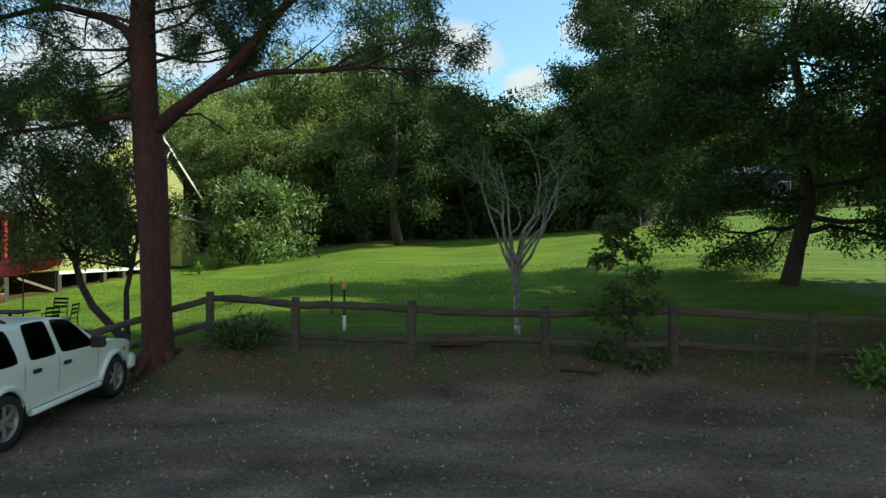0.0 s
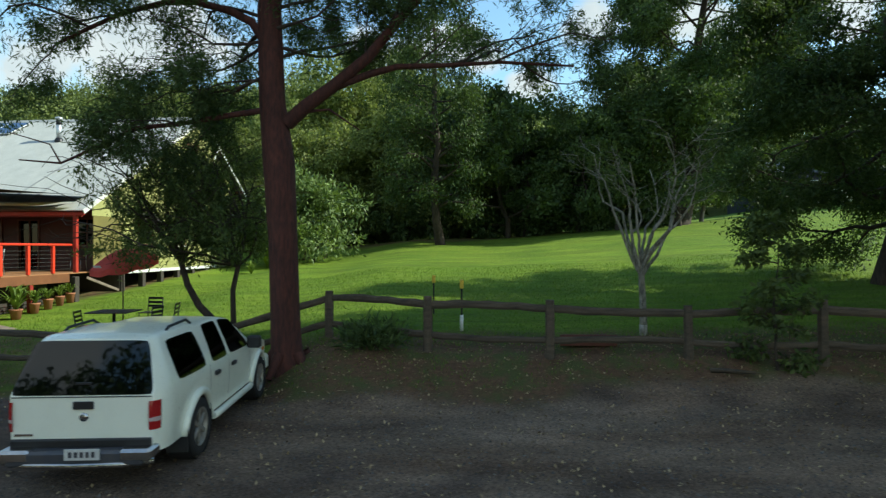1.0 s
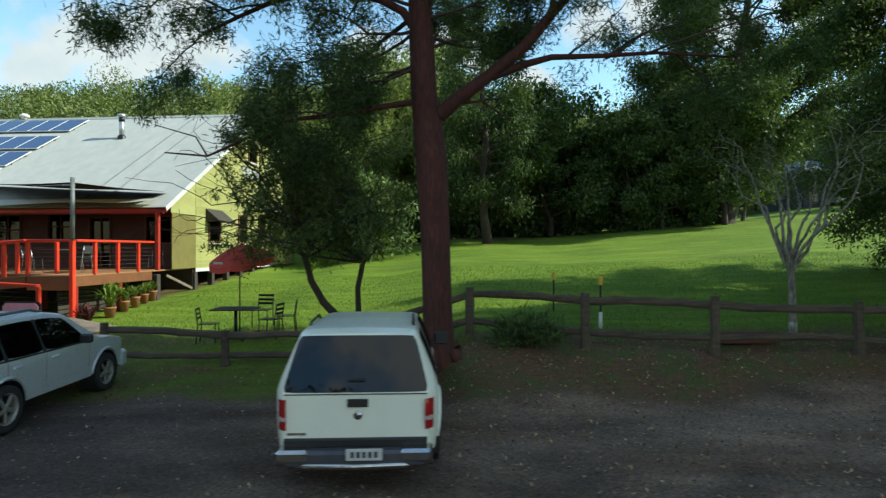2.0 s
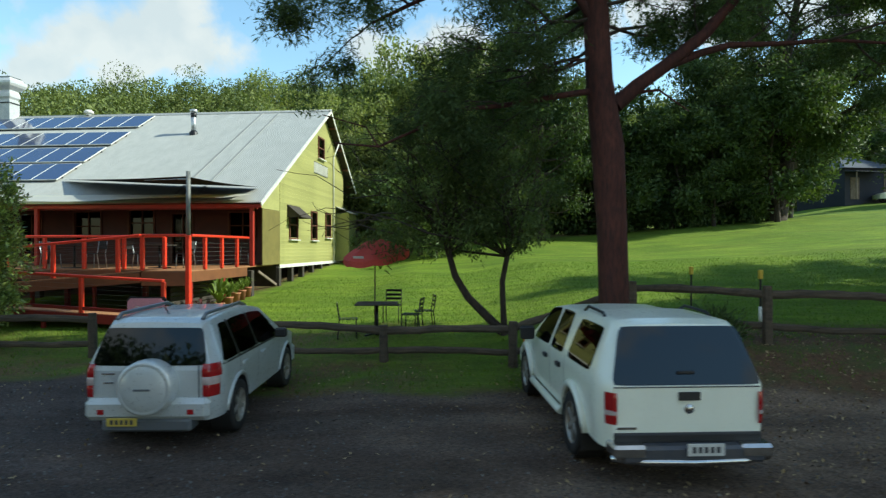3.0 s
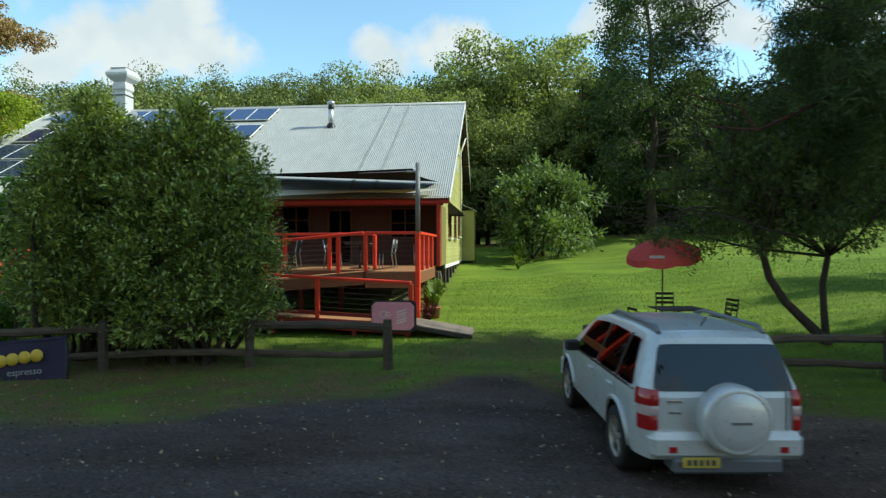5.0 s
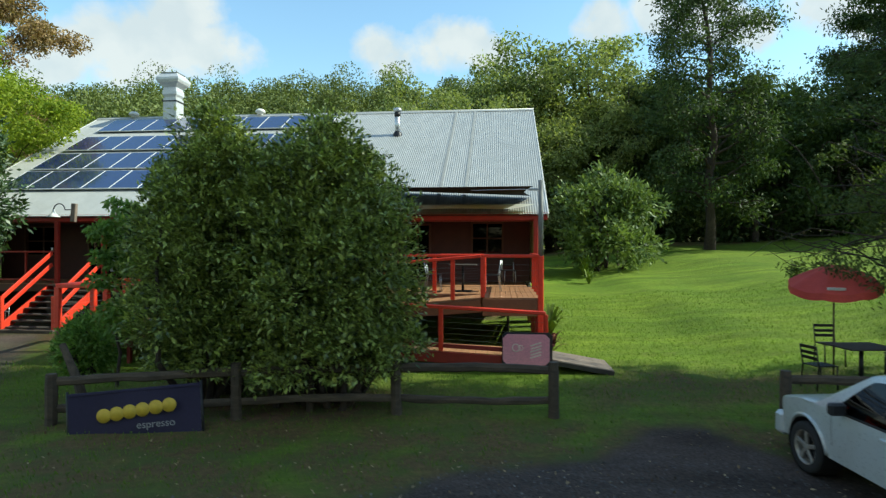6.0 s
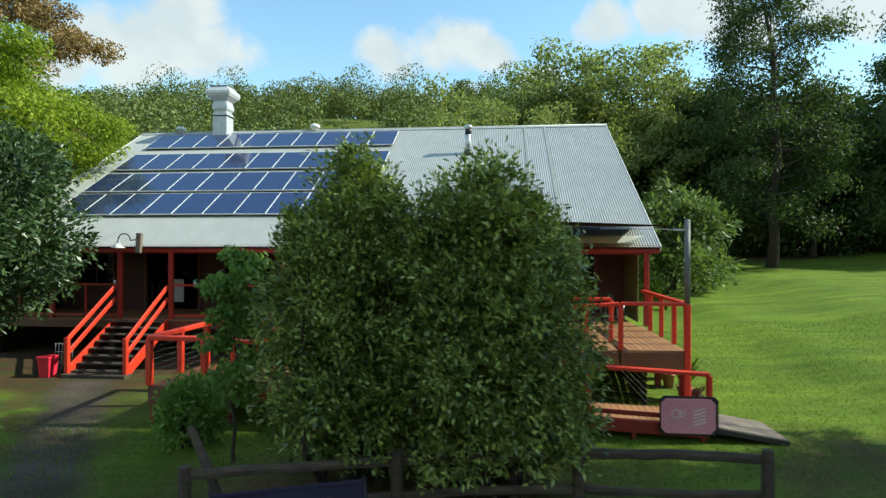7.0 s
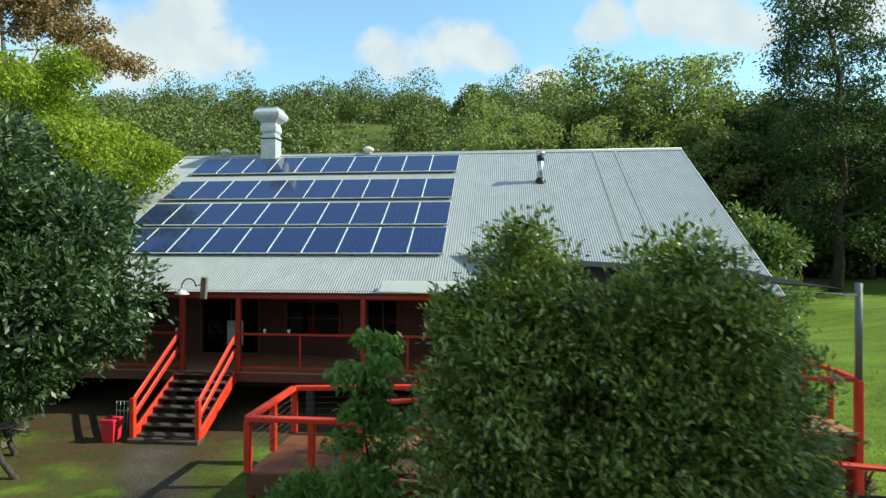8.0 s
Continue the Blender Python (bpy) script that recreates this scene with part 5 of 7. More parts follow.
def big_tree():
    """The old red-barked tree at the edge of the gravel."""
    rng = np.random.default_rng(11)
    x0, y0 = -5.9, 12.0
    T = thing("tree", on_ground(x0, y0), "large old tree with red-brown trunk and fine dark foliage", "tree")
    tips = []
    trunk = Shape()
    spine = [(0.12, 0, -0.3), (0.10, 0, 0.0), (0.05, 0, 0.35), (0.02, 0, 1.2), (-0.02, 0, 2.6), (-0.1, 0, 4.1), (-0.25, 0.05, 5.4), (-0.32, 0.1, 7.2), (-0.2, 0.1, 9.6), (0.0, 0.1, 14.5)]
    trunk.tube(spine, [0.46, 0.36, 0.31, 0.29, 0.285, 0.315, 0.26, 0.24, 0.19, 0.06], 14, caps=False)
    for k in range(5):
        a = k * 1.3 + 0.4
        trunk.tube([(0.1 + 0.3 * math.cos(a), 0.3 * math.sin(a), 0.3), (0.1 + 0.62 * math.cos(a), 0.62 * math.sin(a), -0.12)], [0.12, 0.07], 8, caps=False)
    boughs = [
        ([(0.05, 0, 4.9), (0.45, -0.03, 5.25), (0.97, -0.05, 5.62), (1.7, -0.1, 6.2), (2.3, -0.15, 6.9), (2.9, -0.2, 7.55), (3.8, -0.3, 8.6)], 0.18, 0.06),
        ([(0.95, -0.05, 5.6), (1.73, 0.05, 5.92), (2.28, 0.1, 6.08), (3.22, 0.15, 6.12), (4.4, 0.2, 6.2), (5.9, 0.3, 6.15)], 0.10, 0.022),
        ([(0.5, 0, 5.15), (0.9, 0.05, 5.2), (1.5, 0.1, 4.8)], 0.04, 0.012),
        ([(-0.2, 0, 5.2), (-1.1, 0, 5.07), (-2.08, 0, 4.9), (-3.03, 0, 4.81), (-3.8, 0, 4.42), (-4.5, 0, 4.11), (-5.34, 0, 4.18)], 0.075, 0.014),
        ([(-4.5, 0, 4.11), (-4.75, 0.05, 4.5), (-5.6, 0.1, 4.75)], 0.022, 0.01),
        ([(-0.3, 0, 6.4), (-0.65, 0, 6.95), (-1.1, 0, 7.18), (-1.87, 0, 7.38), (-2.4, 0, 7.34), (-3.2, 0, 7.15), (-3.9, 0, 6.84), (-4.6, 0, 6.5)], 0.11, 0.03),
        ([(-0.2, 0, 5.75), (-0.7, 0.1, 5.8), (-1.1, 0.2, 5.55)], 0.05, 0.02),
    ]
    # from, to, radius, leaf share
    right = [
        ((2.1, -0.12, 6.7), (2.9, -0.9, 7.9), 0.05, 0.8),
        ((2.5, -0.15, 7.1), (4.6, 0.3, 8.2), 0.06, 0.8),
        ((3.2, -0.2, 7.9), (4.6, -0.5, 9.4), 0.07, 1),
        ((1.6, -0.1, 6.1), (1.7, 0.3, 7.5), 0.03, 0.5),
        ((2.6, 0.1, 6.1), (3.6, 0.3, 7.0), 0.035, 0.6),
        ((3.4, 0.15, 6.13), (5.2, 0.9, 7.0), 0.045, 0.7),
        ((4.2, 0.2, 6.18), (6.3, 0.2, 6.7), 0.035, 0.8),
        ((4.8, 0.25, 6.18), (6.2, 0.8, 6.0), 0.03, 0.8),
        ((3.4, 0.2, 6.1), (4.8, 3.0, 7.4), 0.05, 0.6),
        ((-0.2, 0, 6.2), (1.7, 0.9, 6.9), 0.05, 1),
        ((-0.2, 0, 6.8), (1.6, -0.5, 7.4), 0.05, 1),
        ((-0.2, 0, 7.2), (1.5, 0.5, 7.9), 0.05, 1),
        ((-0.2, 0.1, 6.5), (1.3, 1.2, 6.9), 0.05, 1),
        ((2.3, -0.15, 6.9), (2.2, 0.6, 8.3), 0.04, 1),
        ((-0.3, 0, 7.6), (2.4, 1.5, 8.4), 0.09, 1),
        ((-0.3, 0, 7.8), (1.6, -1.9, 8.6), 0.09, 1),
        ((-0.3, 0.1, 7.4), (0.2, 2.6, 8.2), 0.08, 1),
        ((-0.3, 0.1, 8.4), (4.6, 0.4, 9.6), 0.1, 1),
    ]
    left = [
        ((-0.3, 0, 6.6), (-1.9, -0.9, 6.6), 0.05, 0.4),
        ((-0.3, 0, 7.0), (-2.0, 0.9, 6.9), 0.05, 0.4),
        ((-0.2, 0, 7.3), (-1.4, -0.8, 7.6), 0.05, 0.4),
        ((-0.7, 0.1, 5.8), (-1.5, -0.5, 5.4), 0.03, 0.8),
        ((-1.2, 0, 5.05), (-2.2, 0.8, 4.5), 0.03, 0.7),
        ((-2.1, 0, 4.9), (-3.2, -0.3, 4.9), 0.025, 0.8),
        ((-2.9, 0, 4.8), (-3.8, 0.4, 5.0), 0.02, 0.4),
        ((-0.3, 0, 5.9), (-2.5, 0.3, 5.6), 0.05, 0.4),
        ((-0.3, 0.1, 6.1), (-2.3, 1.3, 5.7), 0.05, 0.5),
        ((-0.3, 0.1, 6.7), (-2.6, 0.9, 6.3), 0.05, 0.5),
        ((-0.3, 0.1, 7.0), (-1.6, 2.6, 7.0), 0.07, 0.6),
        ((-2.2, 0, 7.35), (-4.3, -0.3, 7.8), 0.05, 0.4),
        ((-3.1, 0, 7.15), (-4.6, 0.5, 7.1), 0.04, 0.6),
        ((-3.9, 0, 6.84), (-5.6, -0.3, 6.6), 0.035, 0.75),
        ((-4.5, 0, 6.55), (-5.7, 0.5, 5.8), 0.03, 0.75),
        ((-0.3, 0, 8.0), (-5.2, 0.6, 8.2), 0.1, 0.8),
        ((-0.3, 0, 7.4), (-3.6, -1.5, 8.0), 0.08, 0.6),
        ((-0.3, 0, 8.4), (-3.0, 2.0, 8.6), 0.09, 0.8),
    ]
    main = right + left
    part("trunk", trunk, M_BARK_RED, T)
    for pts, r0, r1 in boughs:
        part("bough", Shape().tube(pts, list(np.linspace(r0 * 0.88, r1, len(pts))), 9, caps=False), M_BARK_RED, T)
    twigs = []
    for a, b, r, share in main:
        wood, mine = Shape(), []
        grow(wood, a, b, r * 0.8, rng, 2 if share else 0, tips, r1=None if share else r * 0.62, fork=4, twigs=mine)
        twigs += [t for t in mine if rng.random() < share * (0.42 if b[0] > 0 else 0.85)]
        part("limb", wood, M_BARK_DARK, T)
    pts = tassels(twigs, 1040, 64, rng, 0.17, 0.5)
    part("crown", leaf_mesh("crown", pts, 0.15, 0.026, rng, 0.7), M_LEAF_BIG, T)
    # leaves along the inner boughs
    inner = []
    for a, b, r, share in main:
        for f in np.linspace(0.3, 1.05, 5):
            if rng.random() < share * (0.8 if b[0] < 0 else 0.5):
                inner.append(np.array(a) + (np.array(b) - np.array(a)) * f + rng.normal(size=3) * 0.28)
    pts = around(inner, [0.45] * len(inner), 12000, rng, 0.9)
    part("inner_foliage", leaf_mesh("inner_foliage", pts, 0.15, 0.026, rng, 0.4), M_LEAF_BIG, T)
    # the unseen high crown over the lower boughs, widened on top to shade the bushes
    high = []
    for k in range(28):
        z = 8.4 + k * 0.31
        ang = k * 2.4
        reach = 5.4 - 0.09 * k
        side = 1.3 if z < 10.6 else 3.6
        wood = Shape()
        grow(wood, (-0.15 if z < 14 else 0.0, 0.1, min(z, 14.3)), (math.cos(ang) * reach, math.sin(ang) * side + (0.7 if z > 10.6 else -0.3), z + 1.0), 0.09, rng, 1, high, fork=4)
        part("limb", wood, M_BARK_DARK, T)
    pts = around([p for p, s in high], [0.75] * len(high), 26000, rng, 0.6)
    part("high_crown", leaf_mesh("high_crown", pts, 0.34, 0.10, rng, 0.3), M_LEAF_BIG, T)


def small_tree():
    """The leaning two-stemmed tree on the lawn, its foliage hanging in curtains."""
    rng = np.random.default_rng(21)
    x0, y0 = -7.8, 14.3
    T = thing("tree", on_ground(x0, y0), "small leaning twin-stemmed tree with low drooping foliage", "tree")
    wood, tips = Shape(), []
    wood.tube([(0.1, 0, -0.2), (0.0, 0, 0.05), (-0.35, 0.02, 0.4), (-0.8, 0.05, 0.85), (-1.1, 0.1, 1.35), (-1.25, 0.1, 1.9), (-1.5, 0.1, 2.6)], [0.13, 0.12, 0.10, 0.09, 0.08, 0.07, 0.05], 8, caps=False)
    wood.tube([(0.05, 0.05, 0.0), (0.02, 0.08, 0.6), (0.0, 0.1, 1.2), (0.12, 0.12, 1.8), (0.3, 0.1, 2.6)], [0.085, 0.07, 0.065, 0.06, 0.04], 8, caps=False)
    twigs = []
    for k in range(46):
        base = ((-1.25, 0.1, 1.9), (-1.5, 0.1, 2.6), (0.12, 0.12, 1.8), (0.3, 0.1, 2.6))[k % 4]
        a, up = k * 2.4, rng.uniform(-0.25, 1.0)
        wide = math.sqrt(max(0.12, 1 - max(0.0, up) ** 2)) * rng.uniform(0.55, 1.0)
        end = (-1.3 + math.cos(a) * 2.5 * wide, math.sin(a) * 1.9 * wide, 3.0 + 2.0 * up)
        grow(wood, base, end, 0.035, rng, 1, tips, fork=4, twigs=twigs)
    part("trunk", wood, M_BARK_DARK, T)
    pts = tassels(twigs, 470, 58, rng, 0.16, 0.5)
    pts = pts[pts[:, 2] > 1.55 + 0.3 * np.sin(pts[:, 0] * 5.0) + 0.15 * rng.random(len(pts))]
    pts = pts[pts[:, 0] < 1.3 + 0.3 * np.sin(pts[:, 2] * 6)]
    pts = pts[pts[:, 0] > -3.1 + 0.4 * np.sin(pts[:, 2] * 5) + 0.7 * np.clip(pts[:, 2] - 3.4, 0, 1.5)]
    part("crown", leaf_mesh("crown", pts, 0.13, 0.034, rng, 0.9), M_LEAF_SMALL, T)


def bare_tree():
    """The pale vase-shaped tree with thin upright stems."""
    rng = np.random.default_rng(5)
    x0, y0 = 1.65, 12.95
    T = thing("tree", on_ground(x0, y0), "pale lichened vase-shaped tree with many thin bare branches", "tree")
    wood, tips = Shape(), []
    wood.tube([(0, 0, -0.2), (0.0, 0, 0.3), (-0.02, 0, 0.9), (-0.06, 0, 1.6)], [0.095, 0.082, 0.074, 0.066], 8, caps=False)
    for k in range(11):
        a = k * 0.57 + rng.uniform(-0.2, 0.2)
        r = rng.uniform(0.55, 1.55)
        b = (math.cos(a) * r, math.sin(a) * r * 0.9, rng.uniform(3.3, 4.3))
        mid = (math.cos(a) * r * 0.45, math.sin(a) * r * 0.45, rng.uniform(2.2, 2.7))
        wood.tube(bend((-0.06, 0, rng.uniform(1.2, 1.6)), mid, rng, 4, 0.05), [0.046, 0.04, 0.034, 0.03, 0.026], 6, caps=False)
        grow(wood, mid, b, 0.03, rng, 2, tips, fork=3)
    part("trunk", wood, M_BARK_PALE, T)
    part("base_wrap", Shape().tube([(0, 0, -0.02), (0.0, 0, 0.22)], 0.085, 10), M_BARK_WHITE, T, "white painted trunk base")
    centres = np.array([p for p, s in tips])
    pts = around(centres, np.full(len(centres), 0.3), 1900, rng, 0.9)
    part("crown", leaf_mesh("crown", pts, 0.09, 0.035, rng, 0.5), M_LEAF_SMALL, T)


def hedges():
    rng = np.random.default_rng(31)
    for (x, y, r, tall, n, seed) in ((-23.1, 14.3, 1.08, 5.35, 72000, 1), (-20.8, 14.05, 1.27, 5.2, 90000, 2)):
        cl = []
        k = 0
        for z in np.arange(1.15, tall - 0.6, 0.75):
            f = z / tall
            rr = r * (1 - (max(0.0, f - 0.3) / 0.74) ** 2.1) ** 0.72 * (1 - 0.25 * max(0.0, 0.3 - f) / 0.3)
            for j in range(6):
                a = j * math.tau / 6 + k
                cl.append((math.cos(a) * rr * 0.68, math.sin(a) * rr * 0.62, z + rng.uniform(-0.2, 0.2), rr * 0.72 * rng.uniform(0.85, 1.15)))
            k += 0.5
        cl.append((0, 0, tall - 0.75, 0.7))
        if seed == 2:
            cl += [(-1.1, 0.0, z, 0.9) for z in (1.3, 1.9, 2.6, 3.2, 3.8)]
        cl.append((0.1, 0, tall - 0.35, 0.4))
        # small sprays that stand proud of the main mass
        for c in [cl[int(rng.integers(0, len(cl)))] for _ in range(300)]:
            d = rng.normal(size=3)
            d /= np.linalg.norm(d)
            k = c[3] * 0.95
            cl.append((c[0] + d[0] * k, c[1] + d[1] * k, max(0.75, c[2] + d[2] * k), rng.uniform(0.16, 0.32)))
        bush("bush", on_ground(x, y), cl, n, 0.12, M_LEAF_HEDGE, "tall rounded evergreen bush behind the split-rail fence", 40 + seed, stems=16, slim=0.42, flat=2.4, rough=0.22, clear=0.45)
    bush("bush", on_ground(-26.4, 15.7), [(0, 0, 0.55, 0.5), (0.22, 0, 0.8, 0.38), (-0.24, 0.1, 0.7, 0.38), (0, 0, 0.98, 0.32)], 4600, 0.12, M_LEAF_FRESH, "low leafy green shrub beside the ramp landing", 44)
    bush("bush", on_ground(-4.1, 12.0), [(0, 0, 0.2, 0.28), (0.3, 0, 0.18, 0.24), (-0.32, 0.1, 0.16, 0.24)], 1300, 0.2, M_LEAF_DARK, "low dark clump of pointed leaves at the fence", 45, stems=2, slim=0.2, droop=-0.2)
    tree("sapling", on_ground(-25.3, 15.0), 4.0, 0.55, 0.04, 2900, 0.15, (M_BARK_DARK, M_LEAF_FRESH), "slender leafy green sapling beside the bushes", 46, 0.36, 12, 0, 1.0, 0.32, "column")
    tree("sapling", on_ground(3.5, 11.0), 2.95, 0.85, 0.03, 1700, 0.15, (M_BARK_DARK, M_LEAF_SMALL), "thin leafy sapling growing by the fence", 47, 0.12, 13, 0, 0.6, 0.30, "column")
    bush("bush", on_ground(7.9, 10.2), [(0, 0, 0.25, 0.4), (0.5, 0, 0.2, 0.35), (-0.3, 0.1, 0.2, 0.25)], 900, 0.16, M_LEAF_FRESH, "low leafy weeds at the fence", 48, stems=2)


def large_trees():
    # right-hand dark tree by the fence
    tree("tree", on_ground(10.95, 18.6), 11.6, 3.9, 0.25, 150000, 0.165, (M_BARK_DARK, M_LEAF_BIG), "broad dark shade tree on the lawn", 61, 0.16, 38, 2, 0.6, 0.75, lean=(0.6, 0.0), slim=0.22, spray=0.30, rises=(-0.3, 0.3))
    # gums at the edge of the wood
    tree("tree", on_ground(-2.9, 39.2), 19.5, 3.1, 0.30, 24000, 0.26, (M_BARK_DARK, M_LEAF_BIG), "tall slender gum tree at the lawn's edge", 62, 0.15, 46, 2, 0.8, 0.95, "column", slim=0.24, spray=0.45)
    tree("tree", on_ground(14.5, 43.0), 26.0, 7.2, 0.58, 150000, 0.30, (M_BARK_DARK, M_LEAF_DARK), "tall dense dark tree at the lawn's edge", 63, 0.24, 46, 2, 0.4, 1.0, "column", lean=(2.6, 0), slim=0.26, spray=0.5)
    tree("tree", on_ground(17.6, 46.5), 9.5, 2.0, 0.16, 11000, 0.26, (M_BARK_GUM, M_LEAF_DARK), "slim drooping young gum in front of the cottage", 68, 0.15, 22, 1, 0.7, 0.8, slim=0.26)
    # shrub beside the house
    rng = np.random.default_rng(64)
    cl = [(rng.normal() * 1.0, rng.normal() * 1.0, 1.3 + rng.random() * 2.7, 0.45 + 0.4 * rng.random()) for _ in range(34)] + [(0, 0, 4.0, 0.9), (-0.4, 0, 4.6, 0.6)]
    cl += [(math.cos(a) * 1.65, math.sin(a) * 1.6, 1.3 + 0.3 * math.sin(3 * a), 0.7) for a in np.linspace(0, 6, 10)]
    bush("shrub", on_ground(-10.7, 33.2), cl, 9000, 0.32, M_LEAF_MAGNOLIA, "large spreading shrub with broad light green leaves", 64, "shrub", 0.2, 8)
    # left side of the house
    cl = []
    while len(cl) < 46:
        p = rng.uniform(-1, 1, 3)
        if p @ p < 1:
            cl.append((p[0] * 2.2, p[1] * 2.1, 4.3 + p[2] * 3.0, 0.7 + 0.4 * rng.random()))
    bush("tree", on_ground(-33.9, 18.9), cl + [(-1.0 + 0.5 * k, -0.6 * (k % 2), 2.3 + 0.35 * (k % 3), 0.8) for k in range(4)], 66000, 0.185, M_LEAF_LEFT, "dense evergreen tree with dark shiny leaves beside the stairs", 65, "tree", 0.2, 5)
    tree("tree", on_ground(-41.1, 26.8), 9.8, 5.3, 0.3, 85000, 0.17, (M_BARK_DARK, M_LEAF_BRIGHT), "spreading tree with bright yellow-green leaves", 66, 0.25, 20, 2, 0.6, 0.85, slim=0.28)
    tree("tree", on_ground(-48.4, 37.0), 20.5, 4.6, 0.3, 52000, 0.24, (M_BARK_GUM, M_LEAF_BROWN), "tall tree with sparse russet foliage", 67, 0.4, 18, 2, 0.4, 0.9, slim=0.3)
    # unseen trees right of the view, added so their shade covers the gravel
    for i, (x, y, t, low, wide) in enumerate(((15.5, 10.0, 21.0, 0.2, 4.2), (12.5, 9.8, 28.0, 0.35, 4.2), (9.0, 8.4, 31.0, 0.5, 4.6), (18.5, 13.6, 13.5, 0.2, 3.6), (13.5, 5.2, 14.0, 0.2, 3.6))):
        tree("tree", on_ground(x, y), t, wide, 0.34, 26000, 0.46, (M_BARK_DARK, M_LEAF_DARK), "broad tree out of view, added to shade the parking area", 70 + i, low, 28, 1, 0.4, 1.7, slim=0.32)


def unseen_trees():
    """Unseen trees across the drive, added to block sky light from that side."""
    for i, x in enumerate((-38.0, -31.5, -25.5, -19.0, -13.0)):
        tree("tree", on_ground(x, -8.5 - (i % 2) * 1.5), 9.5 + (i * 7 % 3), 4.0, 0.28, 20000, 0.28, (M_BARK_DARK, M_LEAF_DARK), "leafy tree out of view, added to block sky light", 76 + i, 0.1, 26, 1, 0.4, 1.5, slim=0.34)


def woods():
    """Belt of trees behind the lawn, and the wooded hill."""
    kinds = []
    specs = [(15, 3.8, 0.26, "round", 0.12, M_LEAF_DARK), (17, 3.4, 0.28, "column", 0.15, M_LEAF_DARK), (13, 4.2, 0.24, "round", 0.08, M_LEAF_DARK), (16, 4.0, 0.26, "vase", 0.2, M_LEAF_SUNLIT), (12, 4.0, 0.22, "round", 0.1, M_LEAF_SUNLIT)]
    spots = []
    rng = random.Random(8)
    for x in np.arange(-2.5, 46, 3.3):
        edge = 44.5 - 3 * float(smoothstep(-4, 14, x)) + 9 * float(smoothstep(16, 24, x))
        for row in range(3):
            spots.append((x + rng.uniform(-1.2, 1.2) + row * 1.3, edge + row * 4.6 + rng.uniform(-1, 1), row))
    for x in np.arange(-46, -11, 5.0):
        for row in range(2):
            spots.append((x + rng.uniform(-1.8, 1.8), 50 + row * 7 + rng.uniform(-2, 2), 4))
    for x in np.arange(-21, 1, 2.6):
        spots.append((x + rng.uniform(-1, 1), 45.5 + rng.uniform(-1.5, 4), 5))
        spots.append((x + rng.uniform(-1, 1), 52 + rng.uniform(-1.5, 3), 6 if -17 < x < -3 else 5))
    spots = [s for s in spots if not (15.5 < s[0] < 37 and s[1] < 62)]
    for i, (x, y, row) in enumerate(spots):
        k = 3 if row == 6 else rng.choice((3, 4)) if row >= 4 else rng.choice((0, 1, 2, 0, 3 if row == 2 else 2))
        m = on_ground(x, y, rng.uniform(0, 360), rng.uniform(0.8, 1.08) * (0.55 if row == 4 else 0.78 if row == 5 else 1.02 if row == 6 else 0.84 if x < 2 else 0.64 if x < 12.5 else 0.72))
        done = [t for kk, t in kinds if kk == k]
        if not done:
            tall, spread, r, shp, low, leafmat = specs[k]
            T = tree("tree", m, tall, spread, r, 7200 if k < 3 else 12000, 0.50 if k < 3 else 0.38, (M_BARK_DARK, leafmat), "dense tall forest tree behind the lawn" if row < 4 else "leafy green forest tree behind the house", 80 + k, low, 20, 1, 0.4, 1.35, shp, group="trees of the wood", slim=0.32)
            T.scale = m.to_scale()
            kinds.append((k, T))
        else:
            c = copy_thing(done[0], Matrix.Translation(m.translation) @ m.to_euler().to_matrix().to_4x4())
            c.scale = m.to_scale()
    # undergrowth at the foot of the wood
    g = np.random.default_rng(91)
    ux = g.uniform(-11, 40, 620)
    uy = 45.5 - 3 * smoothstep(-4, 14, ux) + 9 * smoothstep(16, 24, ux) + g.uniform(-1.5, 6, 620)
    centres = np.stack([ux, uy, height(ux, uy) + g.uniform(0.2, 2.6, 620)], -1)
    centres = centres[~((ux > 15.5) & (ux < 38))]
    pts = around(centres, g.uniform(0.5, 1.1, len(centres)), 22000, g)
    ob = part("undergrowth", leaf_mesh("undergrowth", pts, 0.42, 0.16, g, 0.3), M_LEAF_DARK)
    tagged(ob, "dark leafy undergrowth along the wood's edge", "undergrowth", kind="stuff")
    # wooded hill
    n = 820
    hx = g.uniform(-150, 80, n)
    hy = 70 + 190 * g.random(n) ** 1.15
    keep = ~((np.abs(hx + 23.9 + 0.158 * (hy - 6)) < 7.5) & (hy > 92) & (hy < 166))
    hx, hy = hx[keep], hy[keep]
    hz = height(hx, hy)
    cents, rads = [], []
    for x, y, z in zip(hx, hy, hz):
        tall = g.uniform(7, 13) * (1.5 if g.random() < 0.12 else 1.0)
        r = tall * g.uniform(0.27, 0.4)
        for k in range(9):
            a, f = k * 2.4 + g.uniform(-0.5, 0.5), (k + 0.5) / 9
            out = r * 0.72 * math.sqrt(max(0.0, 1 - (1.6 * f - 0.6) ** 2))
            cents.append((x + math.cos(a) * out, y + math.sin(a) * out, z + tall * (0.22 + 0.7 * f)))
            rads.append(r * g.uniform(0.48, 0.7))
    # leaves on the outside of rounded crowns
    each = 560000 // len(cents)
    face = g.normal(size=(len(cents) * each, 3))
    face[:, 2] = np.where(g.random(len(face)) < 0.6, np.abs(face[:, 2]), face[:, 2])
    face /= np.linalg.norm(face, axis=1)[:, None]
    pts = np.repeat(np.array(cents), each, axis=0) + face * (np.repeat(np.array(rads), each) * g.uniform(0.84, 1.06, len(face)))[:, None]
